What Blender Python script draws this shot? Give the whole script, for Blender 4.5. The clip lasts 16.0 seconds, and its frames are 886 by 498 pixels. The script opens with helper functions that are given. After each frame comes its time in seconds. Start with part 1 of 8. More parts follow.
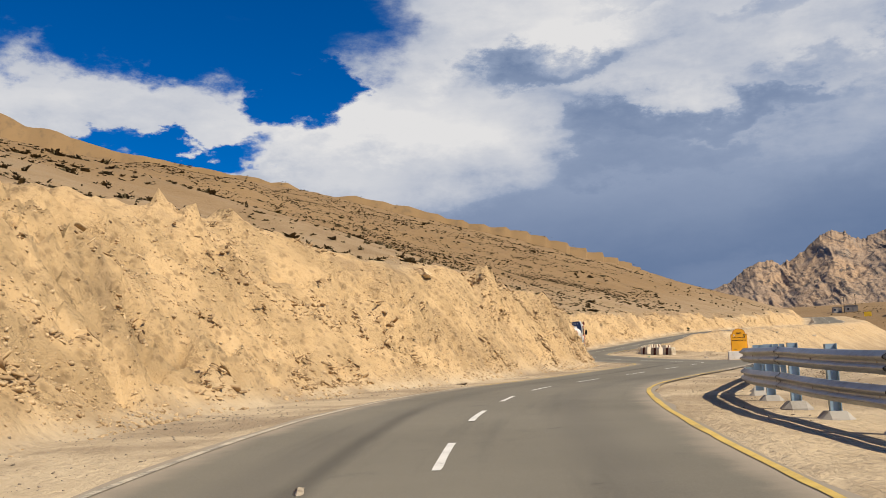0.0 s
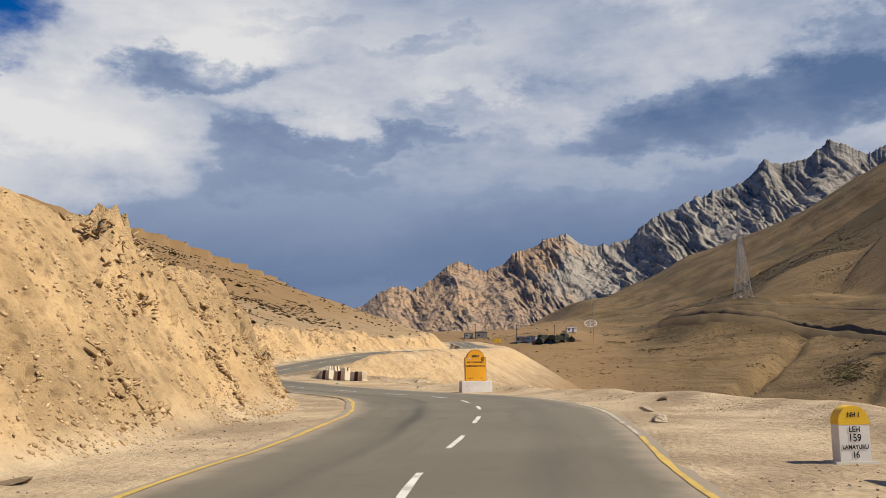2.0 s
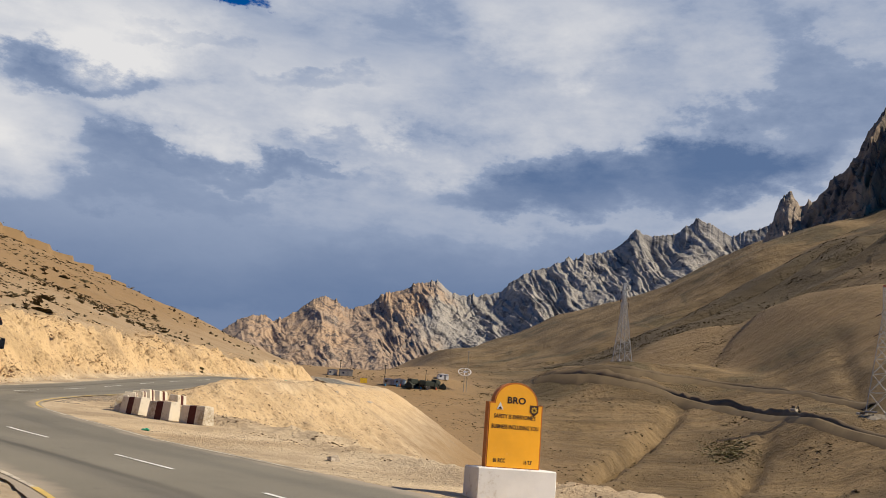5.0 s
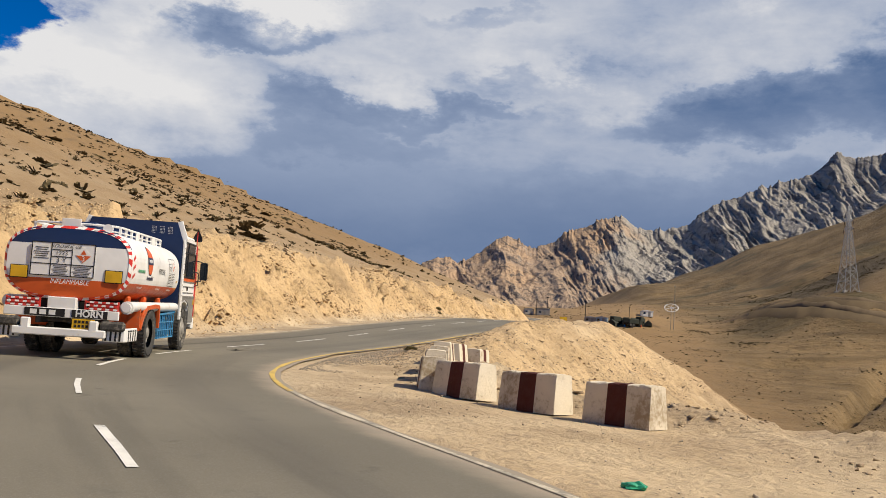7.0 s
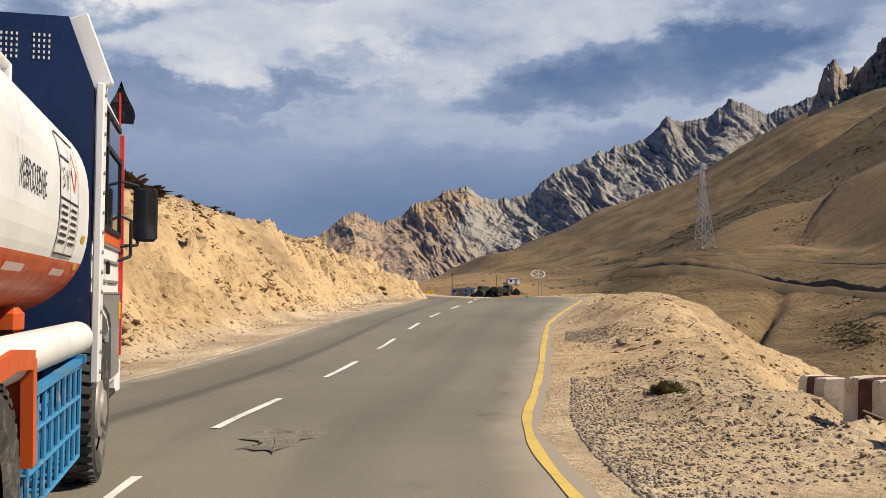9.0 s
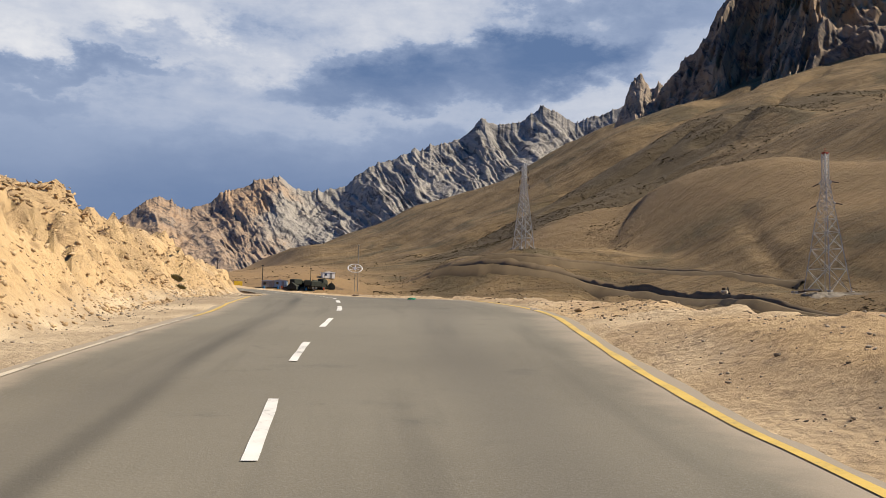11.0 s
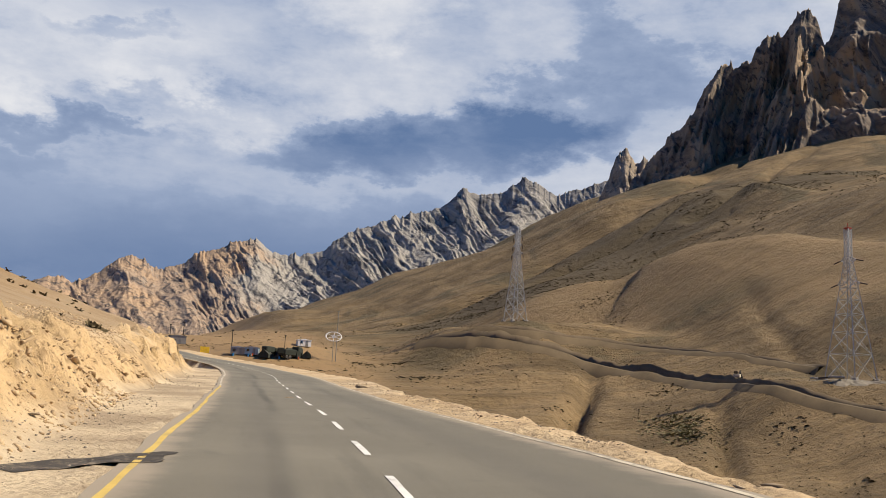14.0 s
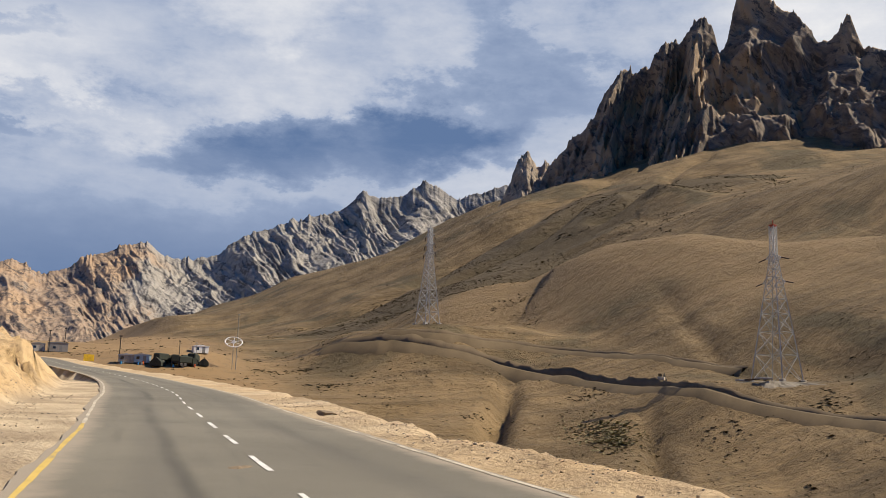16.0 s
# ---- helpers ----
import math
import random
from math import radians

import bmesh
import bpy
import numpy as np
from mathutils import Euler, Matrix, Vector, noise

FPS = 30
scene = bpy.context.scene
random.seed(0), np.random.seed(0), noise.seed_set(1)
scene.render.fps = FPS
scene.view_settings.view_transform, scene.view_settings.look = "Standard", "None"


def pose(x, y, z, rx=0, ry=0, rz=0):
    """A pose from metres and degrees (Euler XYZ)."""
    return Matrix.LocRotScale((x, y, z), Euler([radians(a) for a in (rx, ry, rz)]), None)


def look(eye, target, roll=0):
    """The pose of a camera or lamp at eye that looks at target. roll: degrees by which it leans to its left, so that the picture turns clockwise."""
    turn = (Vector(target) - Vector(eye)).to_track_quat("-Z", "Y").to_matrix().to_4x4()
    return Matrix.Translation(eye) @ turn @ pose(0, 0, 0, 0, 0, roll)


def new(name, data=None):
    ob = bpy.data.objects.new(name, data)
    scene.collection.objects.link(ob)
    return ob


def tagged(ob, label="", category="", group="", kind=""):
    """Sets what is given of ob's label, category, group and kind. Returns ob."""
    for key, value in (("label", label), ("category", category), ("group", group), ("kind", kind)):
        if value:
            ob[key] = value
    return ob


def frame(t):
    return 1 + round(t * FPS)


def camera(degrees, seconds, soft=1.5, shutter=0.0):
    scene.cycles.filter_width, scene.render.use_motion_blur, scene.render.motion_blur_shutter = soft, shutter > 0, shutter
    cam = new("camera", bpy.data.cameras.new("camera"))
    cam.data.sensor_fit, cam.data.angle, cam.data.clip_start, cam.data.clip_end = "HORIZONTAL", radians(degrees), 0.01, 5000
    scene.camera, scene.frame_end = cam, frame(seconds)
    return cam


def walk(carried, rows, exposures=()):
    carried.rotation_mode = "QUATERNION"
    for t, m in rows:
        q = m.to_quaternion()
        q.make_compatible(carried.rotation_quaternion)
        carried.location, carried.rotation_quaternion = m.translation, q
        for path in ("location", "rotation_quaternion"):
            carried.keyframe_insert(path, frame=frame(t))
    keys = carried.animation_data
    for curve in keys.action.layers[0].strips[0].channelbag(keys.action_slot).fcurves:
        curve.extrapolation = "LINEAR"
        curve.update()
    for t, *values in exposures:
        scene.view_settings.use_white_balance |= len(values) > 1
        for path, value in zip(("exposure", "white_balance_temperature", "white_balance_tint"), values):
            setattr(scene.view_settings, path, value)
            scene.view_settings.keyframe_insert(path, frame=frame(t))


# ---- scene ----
cam = camera(50.5, 16.0, soft=0.6)
PATH = [
    (0, (16.39, 13.787, -0.425), (15.989, 15.729, -0.161), -2.0),
    (0.5, (15.142, 18.629, -0.151), (14.994, 20.604, 0.126), -2.6),
    (1, (14.061, 23.972, 0.062), (14.135, 25.951, 0.34), -2.8),
    (1.5, (13.477, 28.667, 0.262), (13.693, 30.636, 0.538), -2.2),
    (2, (13.194, 34.088, 0.298), (13.549, 36.036, 0.581), -0.8),
    (2.5, (13.336, 38.797, 0.396), (13.795, 40.72, 0.7), 0.8),
    (3, (13.854, 44.148, 0.513), (14.403, 46.04, 0.857), 2.3),
    (3.2, (14.063, 45.887, 0.602), (14.64, 47.769, 0.957), 2.7),
    (5.3, (16.081, 65.155, 0.973), (16.691, 67.022, 1.353), 4.7),
    (5.5, (16.023, 67.024, 1.013), (16.596, 68.904, 1.383), 5.0),
    (6, (15.577, 71.681, 1.068), (16.026, 73.601, 1.4), 5.4),
    (6.5, (14.909, 76.443, 1.169), (15.236, 78.397, 1.447), 5.0),
    (7, (14.1, 81.132, 1.334), (14.363, 83.102, 1.56), 3.7),
    (7.5, (13.168, 85.457, 1.617), (13.438, 87.43, 1.807), 2.4),
    (8, (12.313, 89.667, 1.775), (12.648, 91.629, 1.962), 1.1),
    (8.5, (11.571, 93.797, 1.931), (12.025, 95.736, 2.118), 0.2),
    (9, (11.29, 97.856, 2.07), (11.876, 99.759, 2.255), -0.3),
    (9.5, (11.695, 101.999, 2.231), (12.428, 103.851, 2.414), -0.4),
    (10, (12.767, 106.319, 2.434), (13.627, 108.117, 2.606), -0.4),
    (10.2, (13.302, 107.973, 2.511), (14.201, 109.752, 2.677), -0.3),
    (12.3, (19.338, 125.602, 3.987), (20.33, 127.326, 4.192), 1.8),
    (12.5, (19.823, 126.942, 4.127), (20.816, 128.664, 4.352), 1.9),
    (13, (21.148, 130.612, 4.47), (22.137, 132.329, 4.742), 2.2),
    (13.5, (22.713, 134.668, 4.79), (23.697, 136.382, 5.098), 2.5),
    (14, (24.065, 138.802, 5.081), (25.053, 140.511, 5.406), 2.8),
    (14.5, (25.501, 143.109, 5.321), (26.512, 144.803, 5.65), 2.8),
    (15, (26.978, 147.389, 5.473), (28.032, 149.055, 5.804), 2.4),
    (15.5, (28.554, 151.908, 5.659), (29.665, 153.537, 5.995), 2.0),
    (16, (30.138, 156.759, 5.874), (31.306, 158.346, 6.218), 1.8),
]
walk(cam, [(t, look(eye, target, roll)) for t, eye, target, roll in PATH],
     exposures=[(0, 0.19), (3, 0.19), (6, 0.22), (8.5, 0.28), (10, 0.40), (12.5, 0.42), (16, 0.42)])
# ---- world, sun ----
SUN_AZ, SUN_EL = 118.0, 46.0          # degrees clockwise from +y, and above the horizon

def direction(az, el):
    a, e = radians(az), radians(el)
    return Vector((math.sin(a) * math.cos(e), math.cos(a) * math.cos(e), math.sin(e)))

sun_data = bpy.data.lights.new("sun", "SUN")
sun_data.energy, sun_data.angle, sun_data.color = 5.0, radians(0.53), (1.0, 0.885, 0.70)
sun = new("sun", sun_data)
sun.matrix_world = look(direction(SUN_AZ, SUN_EL) * 100, (0, 0, 0))


class Nodes:
    """Short hand for building node trees."""
    def __init__(self, tree):
        self.t = tree
    def n(self, kind, **kw):
        nd = self.t.nodes.new(kind)
        for k, v in kw.items():
            if k in ("operation", "blend_type", "data_type", "noise_dimensions", "feature", "distance", "noise_type",
                     "wave_type", "bands_direction", "sky_type", "sun_disc", "sun_elevation", "sun_rotation", "interpolation_type",
                     "altitude", "air_density", "dust_density", "ozone_density", "normalize", "use_clamp", "clamp_factor"):
                setattr(nd, k, v)
        return nd
    def link(self, a, b):
        self.t.links.new(a, b)
    def put(self, sock, v):
        if isinstance(v, bpy.types.NodeSocket):
            self.link(v, sock)
        else:
            sock.default_value = v
    def math(self, op, a, b=0.0, c=None, clamp=False):
        m = self.n("ShaderNodeMath", operation=op, use_clamp=clamp)
        self.put(m.inputs[0], a)
        self.put(m.inputs[1], b)
        if c is not None:
            self.put(m.inputs[2], c)
        return m.outputs[0]
    def vmath(self, op, a, b=None, scale=None):
        m = self.n("ShaderNodeVectorMath", operation=op)
        self.put(m.inputs[0], a)
        if b is not None:
            self.put(m.inputs[1], b)
        if scale is not None:
            self.put(m.inputs["Scale"], scale)
        return m.outputs["Value"] if op in ("DOT_PRODUCT", "LENGTH", "DISTANCE") else m.outputs[0]
    def noise(self, vec, scale, detail=4.0, rough=0.55, dist=0.0, lac=2.0):
        m = self.n("ShaderNodeTexNoise")
        if vec is not None:
            self.link(vec, m.inputs["Vector"])
        for k, v in (("Scale", scale), ("Detail", detail), ("Roughness", rough), ("Distortion", dist), ("Lacunarity", lac)):
            self.put(m.inputs[k], v)
        return m.outputs[0]
    def voronoi(self, vec, scale, feature="F1", rand=1.0):
        m = self.n("ShaderNodeTexVoronoi", feature=feature)
        self.link(vec, m.inputs["Vector"])
        self.put(m.inputs["Scale"], scale)
        self.put(m.inputs["Randomness"], rand)
        return m.outputs[0]
    def ramp(self, fac, lo, hi, a=0.0, b=1.0, kind="SMOOTHSTEP"):
        m = self.n("ShaderNodeMapRange", interpolation_type=kind)
        for k, v in (("Value", fac), ("From Min", lo), ("From Max", hi), ("To Min", a), ("To Max", b)):
            self.put(m.inputs[k], v)
        return m.outputs[0]
    def mix(self, fac, a, b, mode="MIX"):
        m = self.n("ShaderNodeMix", data_type="RGBA", blend_type=mode)
        self.put(m.inputs[0], fac)
        for sock, v in ((m.inputs[6], a), (m.inputs[7], b)):
            self.put(sock, (*v, 1.0) if isinstance(v, tuple) and len(v) == 3 else v)
        return m.outputs[2]
    def position(self):
        return self.n("ShaderNodeNewGeometry").outputs["Position"]
    def normal(self):
        return self.n("ShaderNodeNewGeometry").outputs["Normal"]
    def split(self, vec):
        m = self.n("ShaderNodeSeparateXYZ")
        self.link(vec, m.inputs[0])
        return m.outputs
    def join(self, x, y, z):
        m = self.n("ShaderNodeCombineXYZ")
        for s, v in zip(m.inputs, (x, y, z)):
            self.put(s, v)
        return m.outputs[0]
    def bump(self, height, strength=0.5, dist=0.05, normal=None):
        m = self.n("ShaderNodeBump")
        self.put(m.inputs["Strength"], strength)
        self.put(m.inputs["Distance"], dist)
        self.put(m.inputs["Height"], height)
        if normal is not None:
            self.link(normal, m.inputs["Normal"])
        return m.outputs[0]


# the sky: a clear deep blue behind broken cumulus and a grey-blue rain layer low over the far range
world = bpy.data.worlds.new("world")
scene.world = world
world.use_nodes = True
W = Nodes(world.node_tree)
background = world.node_tree.nodes["Background"]
sky = W.n("ShaderNodeTexSky", sky_type="NISHITA", sun_disc=False, sun_elevation=radians(SUN_EL), sun_rotation=radians(SUN_AZ),
          altitude=3500.0, air_density=1.0, dust_density=0.3, ozone_density=2.0)
way = W.n("ShaderNodeTexCoord").outputs["Generated"]
wx, wy, wz = W.split(way)
# bearing and height in degrees, bent by turbulence so that every cloud edge is ragged
DEG = 180.0 / math.pi
bearing = W.math("MULTIPLY", W.math("ARCTAN2", wx, wy), DEG)
rise = W.math("MULTIPLY", W.math("ARCSINE", wz), DEG)
stretch = W.join(wx, wy, W.math("MULTIPLY", wz, 1.9))
turb_a = W.noise(stretch, 7.0, 8.0, 0.60)
turb_b = W.noise(W.vmath("ADD", stretch, (3.1, 1.7, 0.4)), 9.0, 9.0, 0.62)
wisp = W.noise(W.join(W.math("MULTIPLY", wx, 1.0), W.math("MULTIPLY", wy, 1.0), W.math("MULTIPLY", wz, 3.4)), 15.0, 8.0, 0.62, 0.3)
bent_az = W.math("ADD", bearing, W.math("MULTIPLY", W.math("SUBTRACT", turb_a, 0.5), 15.0))
bent_el = W.math("ADD", rise, W.math("MULTIPLY", W.math("SUBTRACT", turb_b, 0.5), 8.0))


def bank_of(az, el, wide, tall, tilt=0.0, edge=0.75, raw=False):
    """1 within an oval of the sky about a bearing and height, with a ragged edge: tilt in degrees of height per degree of bearing."""
    da = W.math("SUBTRACT", bent_az if not raw else bearing, az)
    de = W.math("SUBTRACT", W.math("SUBTRACT", bent_el if not raw else rise, el), W.math("MULTIPLY", da, tilt))
    q = W.math("ADD", W.math("POWER", W.math("MULTIPLY", da, 1.0 / wide), 2.0), W.math("POWER", W.math("MULTIPLY", de, 1.0 / tall), 2.0))
    return W.ramp(q, 1.0 + edge, max(1.0 - edge, 0.0))


def toward(az, el, inner, outer):
    """1 near a direction, falling to 0 at some degrees from it."""
    d = direction(az, el)
    c = W.vmath("DOT_PRODUCT", way, (d.x, d.y, d.z))
    return W.ramp(c, math.cos(radians(outer)), math.cos(radians(inner)))


# clear blue: a wide hole above the near hill, a strip under its lower cloud, small rents overhead, and open sky behind
gap = toward(198, 52, 66, 88)
for az, el, wide, tall, tilt in ((-26.8, 21.4, 13.5, 4.4, -0.05), (-39, 23.0, 9, 4.6, 0.0), (-19.4, 17.0, 3.2, 2.6, 0.0), (-28, 13.4, 6.5, 1.1, 0.02), (3.4, 25.0, 3.2, 1.4, -0.1)):
    gap = W.math("MAXIMUM", gap, bank_of(az, el, wide, tall, tilt, 0.58))
mask = W.ramp(W.math("ADD", gap, W.math("MULTIPLY", W.math("SUBTRACT", wisp, 0.5), 0.55)), 0.92, 0.16)
# light and dark in the cloud: a dim blue-grey layer low down, bright heaps above it on the left, a heavy bar over the range
value = W.ramp(rise, 5.5, 13.5, 0.20, 0.57)
for az, el, wide, tall, tilt, gain in (
        (-28, 15.8, 16, 2.6, -0.06, 0.28), (-13, 14.5, 8.5, 4.0, 0.0, 0.30), (-6, 21.0, 8, 3.0, 0.05, 0.32), (5, 19.0, 9.5, 3.4, -0.05, 0.18), (14.5, 19.0, 4.5, 3.2, 0.0, 0.12), (-20, 10.5, 6, 2.4, -0.2, 0.18), (3, 16.2, 5, 1.0, -0.1, 0.10),
        (24, 24.5, 5, 2.6, 0.0, 0.20), (34.5, 21.6, 3.0, 3.4, -0.5, 0.10), (41.5, 15.0, 7, 1.9, 0.25, 0.14), (27, 20.0, 6.5, 2.4, 0.0, 0.10), (62, 22, 9, 5, 0.0, 0.30), (9.5, 4.0, 8, 1.8, 0.0, 0.08),
        (-3.5, 18.4, 5.2, 1.05, 0.10, -0.40), (4.0, 14.6, 8.5, 0.9, 0.03, -0.20), (0.5, 12.6, 5.5, 1.2, 0.0, -0.13), (10.0, 20.4, 3.0, 0.7, 0.1, -0.18), (11.5, 16.6, 5.0, 0.7, 0.1, -0.14), (2.0, 21.6, 3.0, 0.6, 0.0, -0.15),
        (29.5, 15.8, 11.5, 1.7, 0.06, -0.32), (36.5, 17.6, 6.0, 2.2, 0.0, -0.18), (26, 9.5, 16, 2.6, 0.05, -0.10), (24, 15.2, 5.5, 0.9, 0.05, -0.08), (41.5, 21.0, 4.0, 2.4, -0.3, -0.16), (48, 18.5, 7, 2.2, 0.0, -0.06)):
    value = W.math("ADD", value, W.math("MULTIPLY", bank_of(az, el, wide, tall, tilt, 0.85), gain))
high = W.ramp(rise, 9.0, 17.0, 0.25, 1.0)
value = W.math("ADD", value, W.math("MULTIPLY", W.math("MULTIPLY", W.math("SUBTRACT", turb_b, 0.5), 0.64), high))
value = W.math("ADD", value, W.math("MULTIPLY", W.math("MULTIPLY", W.math("SUBTRACT", wisp, 0.5), 0.24), high))
value = W.math("ADD", value, W.ramp(rise, 26.0, 42.0, 0.0, 0.12))
cloud = W.mix(W.ramp(value, 0.10, 0.56, kind="LINEAR"), (0.12, 0.195, 0.36), (0.355, 0.43, 0.59))
cloud = W.mix(W.ramp(value, 0.50, 1.02, kind="LINEAR"), cloud, (0.90, 0.89, 0.89))
blue = W.n("ShaderNodeHueSaturation")
blue.inputs["Saturation"].default_value = 1.6
W.link(sky.outputs[0], blue.inputs["Color"])
blue_dim = W.vmath("MULTIPLY", blue.outputs[0], (0.11, 0.097, 0.122))
W.link(W.mix(mask, blue_dim, cloud), background.inputs["Color"])
background.inputs["Strength"].default_value = 0.74

# ---- materials ----
def material(name, rough=0.9, metal=0.0):
    m = bpy.data.materials.new(name)
    m.use_nodes = True
    N = Nodes(m.node_tree)
    b = m.node_tree.nodes["Principled BSDF"]
    b.inputs["Roughness"].default_value = rough
    b.inputs["Metallic"].default_value = metal
    b.inputs["Specular IOR Level"].default_value = 0.3
    return m, N, b


def scaled(N, vec, x, y, z):
    return N.vmath("MULTIPLY", vec, (x, y, z))


def make_ground():
    m, N, b = material("dry_earth", 0.95)
    p = N.position()
    nz = N.split(N.normal())[2]
    big = N.noise(p, 0.035, 4.0)
    mid = N.noise(p, 0.35, 6.0, 0.6)
    grit = N.noise(p, 6.0, 6.0, 0.7)
    streak = N.noise(scaled(N, p, 0.9, 0.9, 0.12), 1.1, 6.0, 0.65, 0.6)
    steep = N.ramp(nz, 0.93, 0.80)
    # flat ground: grey-brown gravelly dust; slopes of the hill: brown; cut faces: pale ochre
    flatc = N.mix(N.ramp(mid, 0.35, 0.65), (0.33, 0.252, 0.163), (0.56, 0.447, 0.295))
    flatc = N.mix(N.ramp(grit, 0.55, 0.78, 0.0, 0.7), flatc, (0.18, 0.15, 0.115))
    cutc = N.mix(streak, (0.44, 0.294, 0.145), (0.70, 0.50, 0.27))
    clod = N.voronoi(N.vmath("ADD", p, scaled(N, N.join(mid, grit, mid), 0.5, 0.5, 0.5)), 2.6)
    cutc = N.mix(N.ramp(clod, 0.10, 0.42, 0.55, 0.0), cutc, (0.21, 0.135, 0.066))
    cutc = N.mix(N.ramp(N.noise(p, 0.22, 5.0, 0.6), 0.55, 0.68, 0, 0.55), cutc, (0.24, 0.17, 0.10))
    cutc = N.mix(N.ramp(grit, 0.56, 0.72, 0.0, 0.75), cutc, (0.20, 0.135, 0.07))
    sx, sy, sz = N.split(p)
    # east side of the valley: darker olive brown
    across = N.math("SUBTRACT", N.math("MULTIPLY", sx, 0.966), N.math("MULTIPLY", sy, 0.259))
    east = N.ramp(across, 25.0, 75.0)
    hill = N.mix(big, (0.205, 0.128, 0.058), (0.29, 0.19, 0.092))
    hill = N.mix(N.ramp(mid, 0.5, 0.72, 0, 0.6), hill, (0.15, 0.105, 0.06))
    hill_e = N.mix(N.ramp(big, 0.35, 0.65), (0.145, 0.098, 0.046), (0.24, 0.163, 0.079))
    hill_e = N.mix(N.ramp(N.noise(p, 0.012, 4.0, 0.6, 0.8), 0.52, 0.62, 0, 0.7), hill_e, (0.085, 0.072, 0.038))
    hill_e = N.mix(N.ramp(mid, 0.52, 0.75, 0, 0.6), hill_e, (0.10, 0.075, 0.042))
    runs = N.noise(N.join(N.math("ADD", N.math("MULTIPLY", sy, 0.16), N.math("MULTIPLY", sx, 0.043)), N.math("MULTIPLY", sx, 0.012), N.math("MULTIPLY", sz, 0.02)), 1.0, 6.0, 0.68)
    hill_e = N.mix(N.ramp(runs, 0.46, 0.66, 0, 0.55), hill_e, (0.075, 0.052, 0.025))
    hill_e = N.mix(N.ramp(N.noise(p, 0.09, 7.0, 0.72), 0.52, 0.70, 0, 0.5), hill_e, (0.07, 0.05, 0.026))
    hill_e = N.mix(N.ramp(N.noise(p, 0.05, 5.0, 0.6), 0.56, 0.70, 0, 0.45), hill_e, (0.23, 0.165, 0.088))
    stony = N.math("MULTIPLY", N.ramp(N.noise(p, 0.55, 6.0, 0.75), 0.55, 0.68), N.ramp(N.noise(p, 0.022, 4.0, 0.6), 0.40, 0.58))
    hill_e = N.mix(N.math("MULTIPLY", stony, 0.5), hill_e, (0.055, 0.042, 0.024))
    at = N.n("ShaderNodeAttribute")
    at.attribute_name = "kind_of_ground"
    cut, slope, scrub = N.split(at.outputs["Vector"])
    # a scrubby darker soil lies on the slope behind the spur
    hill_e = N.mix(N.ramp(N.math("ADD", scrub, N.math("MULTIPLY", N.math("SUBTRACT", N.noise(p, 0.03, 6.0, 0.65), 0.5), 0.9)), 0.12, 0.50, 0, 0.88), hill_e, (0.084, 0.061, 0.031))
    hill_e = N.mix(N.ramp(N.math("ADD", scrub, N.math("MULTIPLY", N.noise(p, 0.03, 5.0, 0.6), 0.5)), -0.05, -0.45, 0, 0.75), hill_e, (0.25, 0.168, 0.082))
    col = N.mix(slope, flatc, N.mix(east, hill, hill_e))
    col = N.mix(cut, col, cutc)
    N.link(col, b.inputs["Base Color"])
    h = N.math("ADD", N.math("MULTIPLY", grit, 0.35), N.math("MULTIPLY", N.noise(p, 1.7, 8.0, 0.68, 0.3), 0.9))
    peb = N.voronoi(p, 9.0)
    h = N.math("SUBTRACT", h, N.math("MULTIPLY", peb, 0.18))
    # broken rock and earth in the cut face: crumbs in patches, and runs down the slope
    crumb = N.math("ADD", N.math("MULTIPLY", N.noise(p, 3.6, 9.0, 0.78), 1.0), N.math("MULTIPLY", N.voronoi(N.vmath("ADD", p, N.join(mid, grit, mid)), 4.5), -0.35))
    crumb = N.math("MULTIPLY", crumb, N.ramp(N.noise(p, 0.45, 4.0, 0.6), 0.40, 0.62, 0.35, 1.5))
    h = N.math("ADD", h, N.math("MULTIPLY", N.math("ADD", crumb, N.math("MULTIPLY", streak, 0.8)), cut))
    # larger rills and hummocks on the open slopes
    rill = N.math("ADD", N.noise(p, 0.11, 8.0, 0.72), N.math("MULTIPLY", runs, 1.3))
    coarse = N.bump(N.math("MULTIPLY", rill, N.math("MULTIPLY", slope, east)), 0.75, 3.2)
    N.link(N.bump(h, 0.8, 0.17, coarse), b.inputs["Normal"])
    return m


